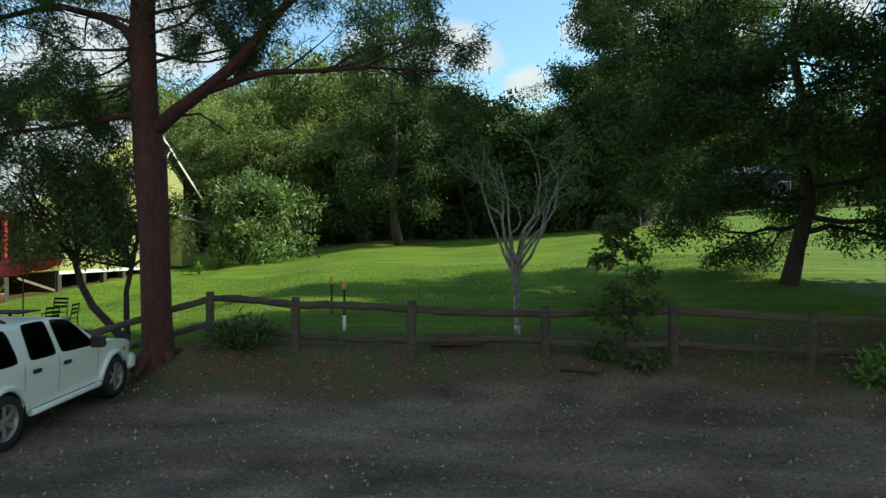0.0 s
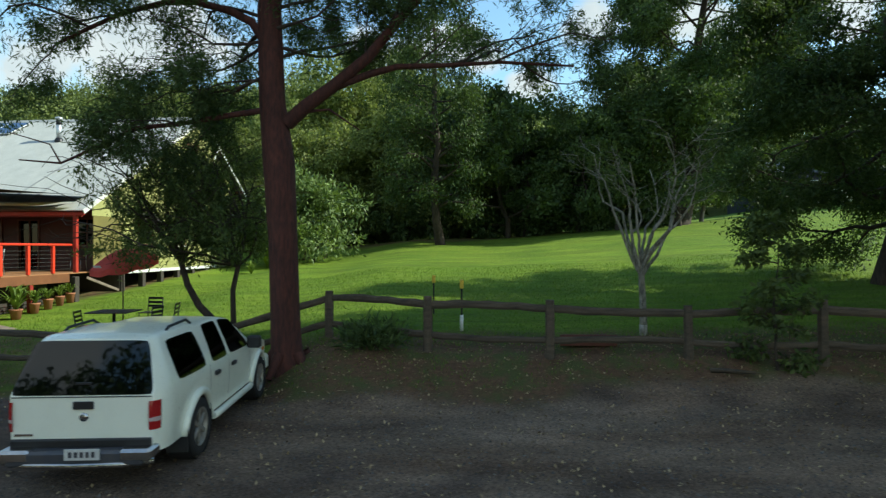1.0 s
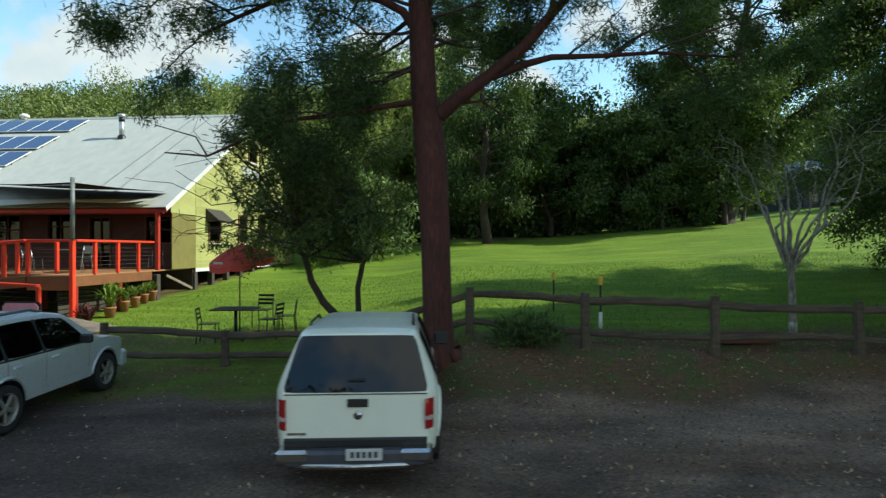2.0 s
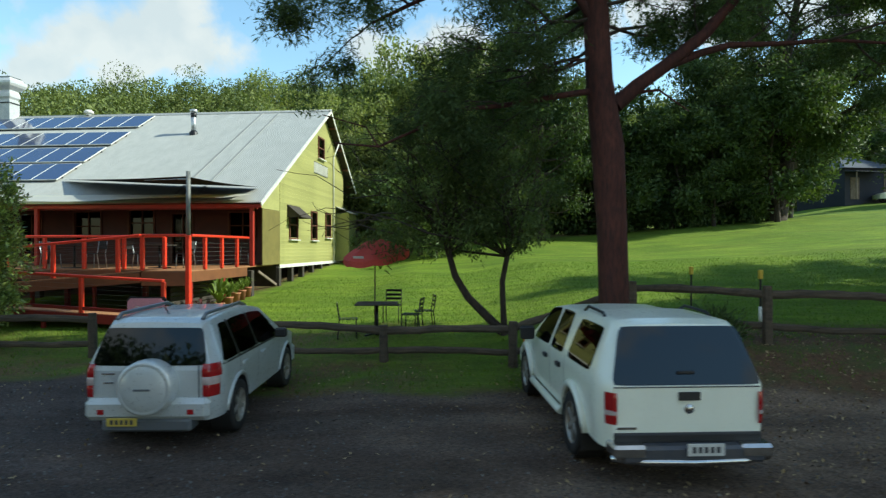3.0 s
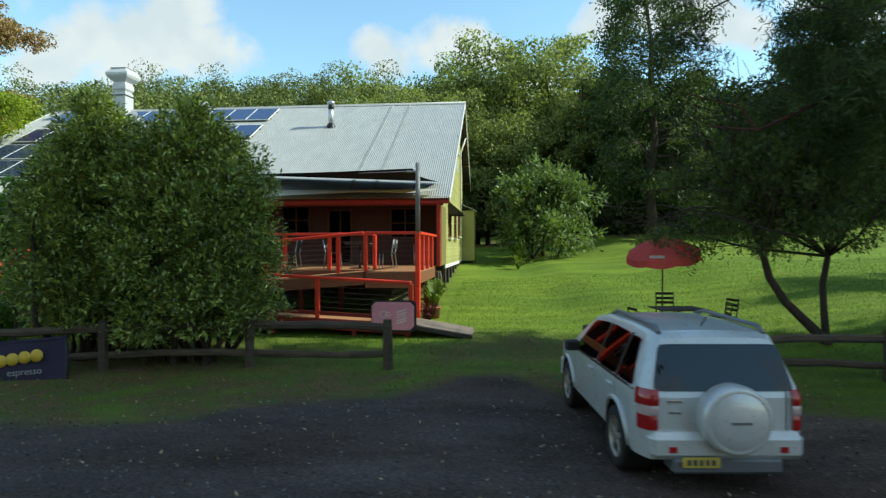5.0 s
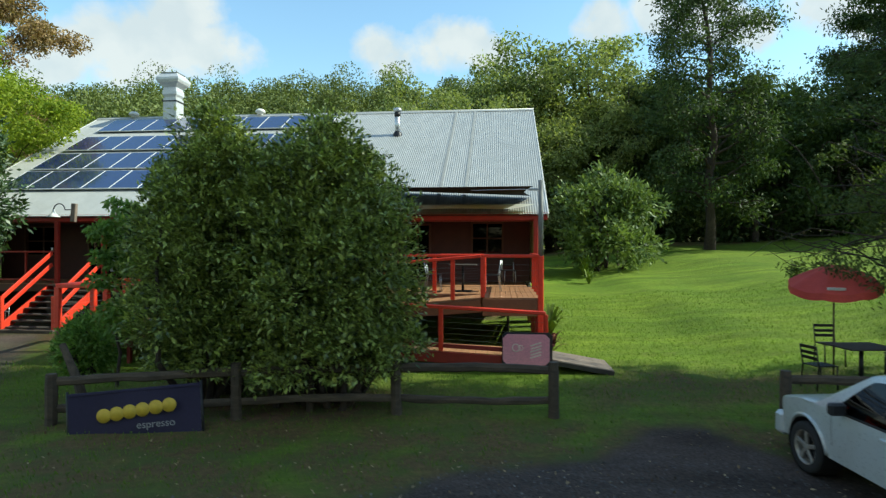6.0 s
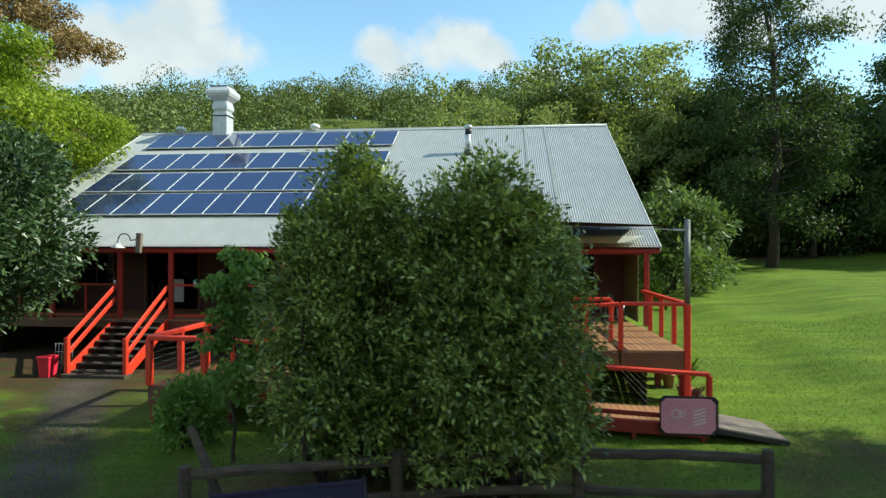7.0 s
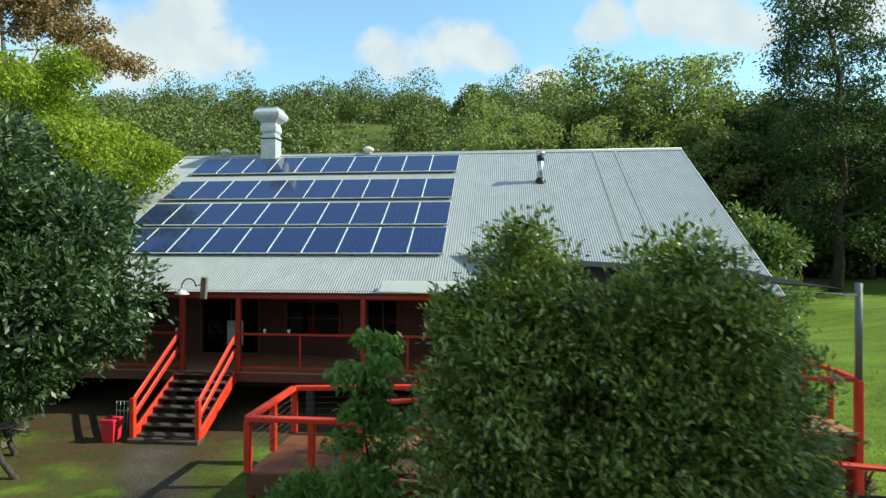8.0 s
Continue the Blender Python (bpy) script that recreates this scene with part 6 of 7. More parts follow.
    me = leaf_mesh("hill_woods", pts, 0.66, 0.46, g, 0.1, face=face * 2.2)
    tagged(part("hill_woods", me, M_LEAF_HILL), "wooded hillside of mixed green trees behind the house", "woods", kind="stuff")


big_tree()
small_tree()
bare_tree()
hedges()
large_trees()
unseen_trees()
woods()


# ---- vehicles ----
M_CARWHITE = paint("white_car_paint", (0.89, 0.91, 0.78), 0.3, 0.6, amount=0.08)
M_CARSILVER = paint("silver_car_paint", (0.58, 0.61, 0.61), 0.3, 0.6, 0.2, amount=0.2)
M_CARGREY = paint("grey_bumper_paint", (0.15, 0.165, 0.185), 0.4, 0.2, 0.3)
M_BUMPER = paint("dark_bumper_paint", (0.06, 0.065, 0.08), 0.45, 0.1, 0.2)
M_CHROME = plain("dull_chrome", (0.5, 0.5, 0.5), 0.22, 1.0)
M_LAMPRED = plain("red_lamp_lens", (0.34, 0.012, 0.014), 0.15, Coat_Weight=0.5)
M_LAMPCLEAR = plain("clear_lamp_lens", (0.52, 0.42, 0.40), 0.15, Coat_Weight=0.5)
M_AMBER = plain("amber_lens", (0.75, 0.25, 0.03), 0.2)
M_PLATEWHITE = plain("white_plate", (0.6, 0.6, 0.58), 0.4)
M_PLATEYELLOW = plain("yellow_plate", (0.55, 0.42, 0.08), 0.4)
M_PLATEBAR = plain("plate_bar", (0.05, 0.05, 0.06), 0.5)
M_SEAT = plain("dark_seat_cloth", (0.03, 0.03, 0.032), 0.9)


class Car:
    """A car body lofted from its side profile. Forward is +y, the rear face is at y = 0."""

    def __init__(self, long, half, roof, top, belt, axles, arch, roof_half, lean, sill=0.36):
        self.long, self.half, self.roof, self.top, self.belt = long, half, roof, top, belt
        self.axles, self.arch, self.roof_half, self.lean, self.sill = axles, arch, roof_half, lean, sill

    def zt(self, y):
        return float(np.interp(y, [p[0] for p in self.top], [p[1] for p in self.top]))

    def zb(self, y):
        z = self.sill
        for a in self.axles:
            d = abs(y - a)
            if d < self.arch:
                z = max(z, 0.36 + math.sqrt(self.arch ** 2 - d ** 2) * 0.98)
        return z

    def plan(self, y):
        e = min(y, self.long - y)
        k = 1 - 0.13 * max(0.0, 1 - e / 0.30) ** 2
        front = max(0.0, y - self.long * 0.72) / (self.long * 0.28)
        return self.half * k * (1 - 0.09 * front ** 2)

    def hw(self, y, z):
        """Half width at height z."""
        w = self.plan(y)
        if z <= self.belt:
            f = (z - 0.2) / (self.belt - 0.2)
            return w * (0.93 + 0.07 * math.sin(math.pi * min(1, max(0, f)) * 0.62))
        t = max(self.belt + 0.03, self.zt(y))
        f = min(1, (z - self.belt) / (self.roof - self.belt))
        rim = self.roof_half / self.half
        return w * (0.996 + (rim - 0.996) * f ** 1.15)

    def y_at(self, y, z):
        """The rear face leans forward above the belt."""
        k = max(0.0, 1 - y / 0.6)
        low = 0.04 * max(0.0, 0.55 - z) - 0.0
        return y + k * (self.lean * max(0.0, z - self.belt) + low)

    def section(self, y):
        zb, zt = self.zb(y), self.zt(y)
        pts = []
        belt = min(self.belt, zt - 0.04)
        for i in range(8):
            z = zb + (belt - zb) * i / 7
            pts.append((self.hw(y, z), z))
        edge = zt - 0.05
        for i in range(1, 9):
            z = belt + (max(edge, belt + 0.005) - belt) * i / 8
            pts.append((self.hw(y, z), z))
        w = pts[-1][0]
        for f, dz in ((0.96, 0.028), (0.85, 0.042), (0.55, 0.05), (0.0, 0.056)):
            pts.append((w * f, pts[15][1] + dz * (zt - pts[15][1]) / 0.05))
        return pts

    def body(self, windows):
        ys = [0.0, 0.02, 0.05, 0.1, 0.15, 0.2] + list(np.arange(0.25, self.long - 0.2, 0.045)) + [self.long - 0.18, self.long - 0.12, self.long - 0.06, self.long - 0.02, self.long]
        s = Shape()
        rows = [self.section(y) for y in ys]
        k = len(rows[0])
        for side in (1, -1):
            verts = [(side * x, self.y_at(y, z), z) for y, r in zip(ys, rows) for x, z in r]
            faces = []
            for i in range(len(ys) - 1):
                for j in range(k - 1):
                    cy = (ys[i] + ys[i + 1]) / 2
                    cz = (rows[i][j][1] + rows[i][j + 1][1] + rows[i + 1][j][1] + rows[i + 1][j + 1][1]) / 4
                    if j < 15 and any(inside(w, cy, cz) for w in windows):
                        continue
                    a = i * k + j
                    f = (a, a + k, a + k + 1, a + 1)
                    faces.append(f if side > 0 else f[::-1])
            s.add(verts, faces, True)
        n = len(ys) * k
        for i, flip in ((0, False), (len(ys) - 1, True)):
            for j in range(k - 1):
                a, b = i * k + j, i * k + j + 1
                f = (a, b, n + b, n + a)
                s.f.append(f[::-1] if flip else f)
                s.smooth.append(False)
        return s

    def side_pane(self, quad, side, out=0.005, n=8):
        """A pane on the body side; quad: four (y, z) corners."""
        a, b, c, d = [Vector(p) for p in quad]

        def f(u, v):
            s, t = 2 * u - 1, 2 * v - 1
            u, v = 0.5 + 0.5 * s * math.sqrt(1 - 0.12 * t ** 6), 0.5 + 0.5 * t * math.sqrt(1 - 0.12 * s ** 6)
            p = a.lerp(b, u).lerp(d.lerp(c, u), v)
            return (side * (self.hw(p.x, p.y) + out), self.y_at(p.x, p.y), p.y)

        return Shape().grid(f, n, n)

    def rear(self, x, z, out=0.0):
        return (x, self.y_at(0, z) - out, z)

    def rear_pane(self, x0, x1, z0, z1, pinch, out=0.008):
        def f(u, v):
            s, t = 2 * u - 1, 2 * v - 1
            u, v = 0.5 + 0.5 * s * math.sqrt(1 - 0.07 * t ** 10), 0.5 + 0.5 * t * math.sqrt(1 - 0.05 * s ** 10)
            z = z0 + (z1 - z0) * v
            k = 1 - pinch * v
            return self.rear((x0 + (x1 - x0) * u) * k, z, out)
        return Shape().grid(f, 16, 12)

    def corner_lamp(self, s, z0, z1, inner, along, out=0.014):
        """A lamp that wraps the rear corner: from the rear face round to the side."""
        def f(u, v):
            z = z0 + (z1 - z0) * v
            edge = self.hw(0, z)
            if u < 0.5:
                k = u / 0.5
                x, y = inner + (edge - inner) * k, -out * (1 - 0.5 * k ** 4)
            else:
                k = (u - 0.5) / 0.5
                y = along * k
                x = self.hw(y, z) + out * min(1.0, 0.6 + k) * (1 - k ** 6)
            bulge = 0.012 * (1 - (2 * v - 1) ** 6)
            return (s * x, self.y_at(max(y, 0.0), z) + min(y, 0.0) - bulge * (u < 0.5), z)
        return Shape().grid(f, 16, 6)

    def screen(self, y0, y1, frac=0.86, out=0.01):
        """The windscreen, from y0 at its foot to y1 at the roof."""
        def f(u, v):
            y = y0 + (y1 - y0) * v
            z = self.zt(y)
            w = self.hw(y, z - 0.05) * frac
            x = w * (2 * u - 1)
            return (x, y + out, z + 0.006 - 0.012 * (2 * u - 1) ** 2 + out)
        return Shape().grid(f, 10, 8)


def inside(quad, y, z):
    pts = [(q[0], q[1]) for q in quad]
    cx, cy = sum(p[0] for p in pts) / 4, sum(p[1] for p in pts) / 4
    pts = [(cx + (p[0] - cx) * 0.85, cy + (p[1] - cy) * 0.83) for p in pts]
    sign = None
    for (a, b), (c, d) in zip(pts, pts[1:] + pts[:1]):
        k = (c - a) * (z - b) - (d - b) * (y - a)
        if sign is None:
            sign = k > 0
        elif (k > 0) != sign:
            return False
    return True


def wheel(parent, x, y, r, wide, side, spokes=6):
    m = Matrix.Translation((x, y, r)) @ pose(0, 0, 0, 0, side * 90, 0)
    rim_r = r * 0.66
    tyre = Shape().lathe([(rim_r, -wide * 0.45), (r * 0.86, -wide * 0.5), (r * 0.97, -wide * 0.42), (r, -wide * 0.2), (r, wide * 0.2), (r * 0.97, wide * 0.42), (r * 0.86, wide * 0.5), (rim_r, wide * 0.45)], 28, m)
    w = part("wheel", tyre, M_RUBBER, parent, "black tyre on an alloy wheel")
    rim = Shape().lathe([(rim_r * 1.02, wide * 0.45), (rim_r * 0.95, wide * 0.44), (rim_r * 0.9, wide * 0.2), (rim_r * 0.88, -wide * 0.3)], 28, m)
    part("rim", rim, M_ALLOY, w)
    part("brake_disc", Shape().lathe([(0.0, wide * 0.05), (rim_r * 0.85, wide * 0.05)], 20, m), M_BLACKSTEEL, w)
    for k in range(spokes):
        a = math.tau * k / spokes
        sp = Shape().box((rim_r * 0.82, rim_r * 0.26, 0.03), (rim_r * 0.5, 0, wide * 0.33), c=0.01, m=m @ pose(0, 0, 0, 0, 0, math.degrees(a)))
        part("spoke", sp, M_ALLOY, w)
    part("hub_cap", Shape().lathe([(rim_r * 0.24, wide * 0.3), (rim_r * 0.24, wide * 0.38), (rim_r * 0.18, wide * 0.41), (0, wide * 0.42)], 14, m), M_ALLOY, w)


def stand(x, y, turn, axles):
    """The pose of a car on the slope: from the ground under its axles."""
    c, s = math.cos(radians(turn)), math.sin(radians(turn))
    za, zb = [h(x - s * a, y + c * a) for a in axles]
    tilt = math.atan2(zb - za, axles[1] - axles[0])
    z0 = za - math.tan(tilt) * axles[0]
    return pose(x, y, z0 + 0.01, math.degrees(tilt), 0, turn)


def seats(parent, rows, half):
    for y in rows:
        for sx in (-1, 1):
            s = Shape().box((half * 0.7, 0.16, 0.6), (sx * half * 0.48, y, 0.95), (10, 0, 0), 0.05)
            st = part("seat", s, M_SEAT, parent)
            part("head_rest", Shape().box((0.26, 0.1, 0.2), (sx * half * 0.48, y - 0.05, 1.36), (6, 0, 0), 0.04), M_SEAT, st)


def white_ute():
    C = Car(4.85, 0.88, 1.70, [(0, 1.63), (0.3, 1.67), (1.3, 1.69), (1.6, 1.64), (2.5, 1.63), (2.85, 1.58), (3.5, 1.11), (3.9, 1.08), (4.5, 0.99), (4.75, 0.9), (4.85, 0.75)], 1.04, (1.08, 3.98), 0.43, 0.61, 0.42, 0.40)
    T = thing("pickup_truck", stand(-6.66, 6.66, 3.0, C.axles), "white dual-cab pickup with matching canopy, parked nose to the fence", "pickup truck")
    side = [((0.46, 1.10), (1.40, 1.09), (1.37, 1.57), (0.44, 1.57)), ((1.62, 1.09), (2.25, 1.08), (2.25, 1.60), (1.70, 1.60)), ((2.36, 1.08), (3.32, 1.06), (2.85, 1.55), (2.36, 1.60))]
    body = part("body", C.body(side), M_CARWHITE, T)
    part("floor_pan", Shape().box((1.5, 4.5, 0.2), (0, 2.42, 0.48), c=0.05), M_BLACKPLASTIC, T)
    for s in (-1, 1):
        for q in side:
            part("side_window", C.side_pane(q, s), M_TINT, T, "dark tinted side window")
        for y, z in ((1.74, 0.93), (2.48, 0.92)):
            part("door_handle", Shape().box((0.05, 0.16, 0.06), (s * (C.hw(y, z) + 0.018), y, z), c=0.015), M_BLACKPLASTIC, T, "black door handle")
        for y in (1.5, 2.3, 3.4):
            seam = Shape().grid(lambda u, v, y=y, s=s: (s * (C.hw(y, 0.5 + 0.58 * v) + 0.0025), y - 0.006 + 0.012 * u, 0.5 + 0.58 * v), 1, 8)
            part("door_seam", seam, M_PLATEBAR, body)
        part("mirror", Shape().box((0.22, 0.12, 0.2), (s * 1.03, 3.12, 1.14), c=0.04), M_BLACKPLASTIC, T, "black door mirror")
        part("side_step", Shape().tube([(s * 0.88, 1.6, 0.36), (s * 0.9, 1.7, 0.36), (s * 0.9, 3.35, 0.36), (s * 0.88, 3.45, 0.36)], 0.05, 8), M_CARWHITE, T)
        for a in C.axles:
            fl = Shape()
            n = 14
            pts = []
            for i in range(n + 1):
                t = math.pi * (0.02 + 0.96 * i / n)
                y, z = a + math.cos(t) * (C.arch + 0.03), 0.36 + math.sin(t) * (C.arch + 0.03)
                pts.append((s * (C.hw(y, z) + 0.012), y, z))
            fl.tube(pts, 0.05, 8)
            part("arch_flare", fl, M_CARWHITE, T)
            wheel(T, s * 0.79, a, 0.37, 0.25, s)
            part("wheel_well", Shape().lathe([(C.arch - 0.02, 0), (C.arch - 0.02, 0.3)], 20, Matrix.Translation((s * 0.60, a, 0.38)) @ pose(0, 0, 0, 0, s * 90, 0)), M_BLACKPLASTIC, T)
        part("mud_flap", Shape().box((0.26, 0.02, 0.3), (s * 0.78, C.axles[0] - 0.46, 0.34)), M_RUBBER, T)
        part("roof_rack", Shape().tube([(s * 0.6, 0.7, 1.64), (s * 0.6, 0.8, 1.695), (s * 0.6, 1.35, 1.715), (s * 0.6, 1.5, 1.65)], 0.018, 8), M_BLACKPLASTIC, T, "black roof rail")
        lm = C.corner_lamp(s, 0.66, 0.98, 0.725, 0.085)
        lp = part("tail_lamp", lm, M_LAMPRED, T, "red tail lamp")
        part("reverse_lamp", C.corner_lamp(s, 0.75, 0.80, 0.727, 0.081, 0.018), M_LAMPCLEAR, lp)
        part("head_lamp", Shape().box((0.3, 0.2, 0.16), (s * 0.62, 4.71, 0.78), c=0.03), M_LAMPCLEAR, T)
        part("indicator", Shape().box((0.02, 0.1, 0.06), (s * (C.hw(4.36, 0.82) + 0.004), 4.36, 0.82)), M_AMBER, T)
    part("rear_window", C.rear_pane(-0.77, 0.77, 1.05, 1.615, 0.19), M_TINT, T, "large dark canopy rear window")
    part("canopy_lock", Shape().box((0.18, 0.03, 0.03), (0, C.y_at(0, 1.17) - 0.02, 1.17)), M_BLACKPLASTIC, T)
    part("windscreen", C.screen(3.46, 2.92), M_TINT, T)
    for z in (1.03, 0.57):
        part("tailgate_seam", Shape().box((1.5, 0.006, 0.012), (0, C.y_at(0, z) - 0.003, z)), M_PLATEBAR, body)
    part("tailgate_handle", Shape().box((0.22, 0.02, 0.085), (0.02, -0.012, 0.94), c=0.01), M_BLACKPLASTIC, T, "black tailgate handle")
    part("badge", Shape().lathe([(0.0, 0.012), (0.045, 0.01), (0.05, 0)], 16, Matrix.Translation((0.02, -0.002, 0.81)) @ pose(0, 0, 0, 90, 0, 0)), M_CHROME, T)
    part("lettering_bar", Shape().box((0.2, 0.006, 0.025), (-0.62, -0.004, 0.62)), M_CHROME, T)
    part("tailgate_gap", Shape().box((1.5, 0.06, 0.09), (0, -0.004, 0.525), c=0.01), M_BLACKPLASTIC, T, "black gap under the tailgate")
    part("rear_bumper", Shape().box((1.44, 0.24, 0.17), (0, -0.05, 0.40), c=0.03), M_BUMPER, T, "dark step bumper")
    part("bumper_bar", Shape().tube([(-0.8, -0.06, 0.345), (-0.5, -0.15, 0.335), (0, -0.165, 0.33), (0.5, -0.15, 0.335), (0.8, -0.06, 0.345)], 0.035, 8), M_CHROME, T, "dull chrome bumper bar")
    for s in (-1, 1):
        part("bumper_end", Shape().box((0.34, 0.28, 0.14), (s * 0.635, -0.04, 0.43), c=0.055), M_CHROME, T, "dull chrome bumper corner")
    pl = part("number_plate", Shape().box((0.37, 0.012, 0.12), (0.1, -0.19, 0.46), c=0.004), M_PLATEWHITE, T, "white number plate")
    for i in range(5):
        part("plate_mark", Shape().box((0.035, 0.004, 0.06), (-0.02 + i * 0.06, -0.198, 0.46), c=0.001), M_PLATEBAR, pl)
    part("front_bumper", Shape().box((1.66, 0.22, 0.3), (0, 4.8, 0.5), c=0.06), M_CARWHITE, T)
    seats(T, (1.85, 2.65), 0.8)


def silver_suv():
    C = Car(4.1, 0.87, 1.62, [(0, 1.55), (0.2, 1.60), (1.0, 1.63), (1.9, 1.615), (2.35, 1.54), (3.05, 1.06), (3.5, 1.0), (3.9, 0.91), (4.03, 0.82), (4.1, 0.72)], 0.98, (0.78, 3.29), 0.40, 0.60, 0.36, 0.36)
    T = thing("suv", stand(-12.79, 8.0, 1.0, C.axles), "silver compact SUV with round spare wheel cover beside the fence", "car")
    side = [((0.20, 1.05), (0.76, 1.04), (0.77, 1.50), (0.44, 1.50)), ((0.81, 1.04), (1.57, 1.03), (1.58, 1.52), (0.82, 1.51)), ((1.62, 1.03), (2.74, 1.01), (2.28, 1.47), (1.63, 1.52))]
    body = part("body", C.body(side), M_CARSILVER, T)
    part("floor_pan", Shape().box((1.4, 3.7, 0.2), (0, 2.05, 0.45), c=0.05), M_BLACKPLASTIC, T)
    for s in (-1, 1):
        for q in side:
            part("side_window", C.side_pane(q, s), M_TINT, T, "dark side window")
        part("window_frame", C.side_pane(((0.18, 1.015), (2.8, 0.99), (2.76, 1.02), (0.2, 1.04)), s, 0.007), M_BLACKPLASTIC, body)
        for y in (0.79, 1.6):
            part("window_pillar", C.side_pane(((y - 0.05, 1.03), (y + 0.05, 1.03), (y + 0.05, 1.52), (y - 0.05, 1.52)), s, 0.004), M_BLACKPLASTIC, body)
        for y, z in ((0.98, 0.90), (1.82, 0.90)):
            part("door_handle", Shape().box((0.04, 0.16, 0.045), (s * (C.hw(y, z) + 0.015), y, z), c=0.012), M_CARSILVER, T)
        for y in (0.8, 1.62, 2.75):
            seam = Shape().grid(lambda u, v, y=y, s=s: (s * (C.hw(y, 0.55 + 0.45 * v) + 0.0025), y - 0.005 + 0.01 * u, 0.55 + 0.45 * v), 1, 8)
            part("door_seam", seam, M_PLATEBAR, body)
        part("mirror", Shape().box((0.2, 0.11, 0.15), (s * 0.97, 2.5, 1.08), c=0.035), M_BLACKPLASTIC, T, "black door mirror")
        for a in C.axles:
            wheel(T, s * 0.77, a, 0.345, 0.22, s, 5)
            part("wheel_well", Shape().lathe([(C.arch - 0.02, 0), (C.arch - 0.02, 0.28)], 20, Matrix.Translation((s * 0.58, a, 0.37)) @ pose(0, 0, 0, 0, s * 90, 0)), M_BLACKPLASTIC, T)
            fl = Shape()
            pts = []
            for i in range(15):
                t = math.pi * (0.02 + 0.96 * i / 14)
                y, z = a + math.cos(t) * (C.arch + 0.025), 0.36 + math.sin(t) * (C.arch + 0.025)
                pts.append((s * (C.hw(y, z) + 0.006), y, z))
            fl.tube(pts, 0.025, 6)
            part("arch_flare", fl, M_CARSILVER, T)
        part("roof_rail", Shape().tube([(s * 0.55, 0.3, 1.58), (s * 0.55, 0.42, 1.645), (s * 0.55, 1.7, 1.66), (s * 0.55, 1.95, 1.60)], 0.026, 8), M_CARGREY, T, "silver roof rail")
        lp = part("tail_lamp", C.corner_lamp(s, 0.90, 1.06, 0.665, 0.17), M_LAMPRED, T, "red and clear tail lamp")
        part("reverse_lamp", C.corner_lamp(s, 0.80, 0.90, 0.67, 0.14), M_LAMPCLEAR, lp)
        part("brake_lamp", C.corner_lamp(s, 0.655, 0.80, 0.675, 0.14), M_LAMPRED, lp)
        part("reflector", Shape().box((0.08, 0.012, 0.06), (s * 0.55, -0.098, 0.49), c=0.01), M_LAMPRED, T)
        part("head_lamp", Shape().box((0.3, 0.2, 0.17), (s * 0.6, 3.95, 0.75), c=0.03), M_LAMPCLEAR, T)
    part("rear_window", C.rear_pane(-0.71, 0.71, 1.04, 1.49, 0.14), M_TINT, T, "dark rear window")
    part("windscreen", C.screen(2.98, 2.4), M_TINT, T)
    part("rear_bumper", Shape().box((1.54, 0.28, 0.27), (0, 0.045, 0.51), c=0.10), M_CARSILVER, T)
    part("bumper_skirt", Shape().box((1.1, 0.28, 0.16), (0, 0.05, 0.32), c=0.03), M_CARGREY, T)
    m = Matrix.Translation((0.04, 0, 0.80)) @ pose(0, 0, 0, 90, 0, 0)
    sp = part("spare_wheel", Shape().lathe([(0.335, 0.0), (0.345, 0.1), (0.335, 0.2), (0.30, 0.235), (0.285, 0.225), (0.27, 0.235), (0.15, 0.26), (0.0, 0.265)], 36, m), M_CARSILVER, T, "round silver spare wheel cover")
    part("cover_mark", Shape().box((0.2, 0.006, 0.025), (0.04, -0.268, 0.80)), M_CARGREY, sp)
    part("tailgate_seam", Shape().box((0.012, 0.006, 0.5), (0.62, -0.003, 0.80)), M_PLATEBAR, body)
    part("tailgate_badge", Shape().box((0.16, 0.008, 0.022), (-0.5, -0.004, 0.94)), M_CHROME, T)
    part("tailgate_badge", Shape().box((0.13, 0.008, 0.02), (-0.5, -0.004, 0.83)), M_CHROME, T)
    pl = part("number_plate", Shape().box((0.37, 0.012, 0.1), (-0.28, -0.112, 0.37), c=0.004), M_PLATEYELLOW, T, "yellow number plate")
    for i in range(5):
        part("plate_mark", Shape().box((0.035, 0.004, 0.055), (-0.40 + i * 0.06, -0.120, 0.37), c=0.001), M_PLATEBAR, pl)
    part("aerial", Shape().tube([(0.0, 0.55, 1.62), (0.0, 0.42, 1.74)], 0.008, 5), M_BLACKPLASTIC, T)
    part("front_bumper", Shape().box((1.6, 0.22, 0.34), (0, 4.05, 0.46), c=0.06), M_CARSILVER, T)
    seats(T, (1.2, 2.05), 0.75)


white_ute()
silver_suv()


# ---- things on the lawn ----
def garden_chair(m):
    C = thing("garden_chair", m, "black metal garden chair on the lawn", "chair", "chairs round the table")
    for x in (-0.2, 0.2):
        part("front_leg", Shape().tube([(x, 0.2, 0), (x, 0.19, 0.45)], 0.014, 6), M_BLACKSTEEL, C)
        part("rear_leg", Shape().tube([(x, -0.24, 0), (x, -0.2, 0.45), (x, -0.26, 0.84)], 0.014, 6), M_BLACKSTEEL, C)
    for k in range(6):
        part("seat_slat", Shape().box((0.42, 0.055, 0.02), (0, -0.18 + k * 0.075, 0.455)), M_BLACKSTEEL, C)
    for z in (0.60, 0.70, 0.81):
        part("back_slat", Shape().box((0.42, 0.02, 0.06), (0, -0.2 - (z - 0.45) * 0.155, z)), M_BLACKSTEEL, C)
    return C


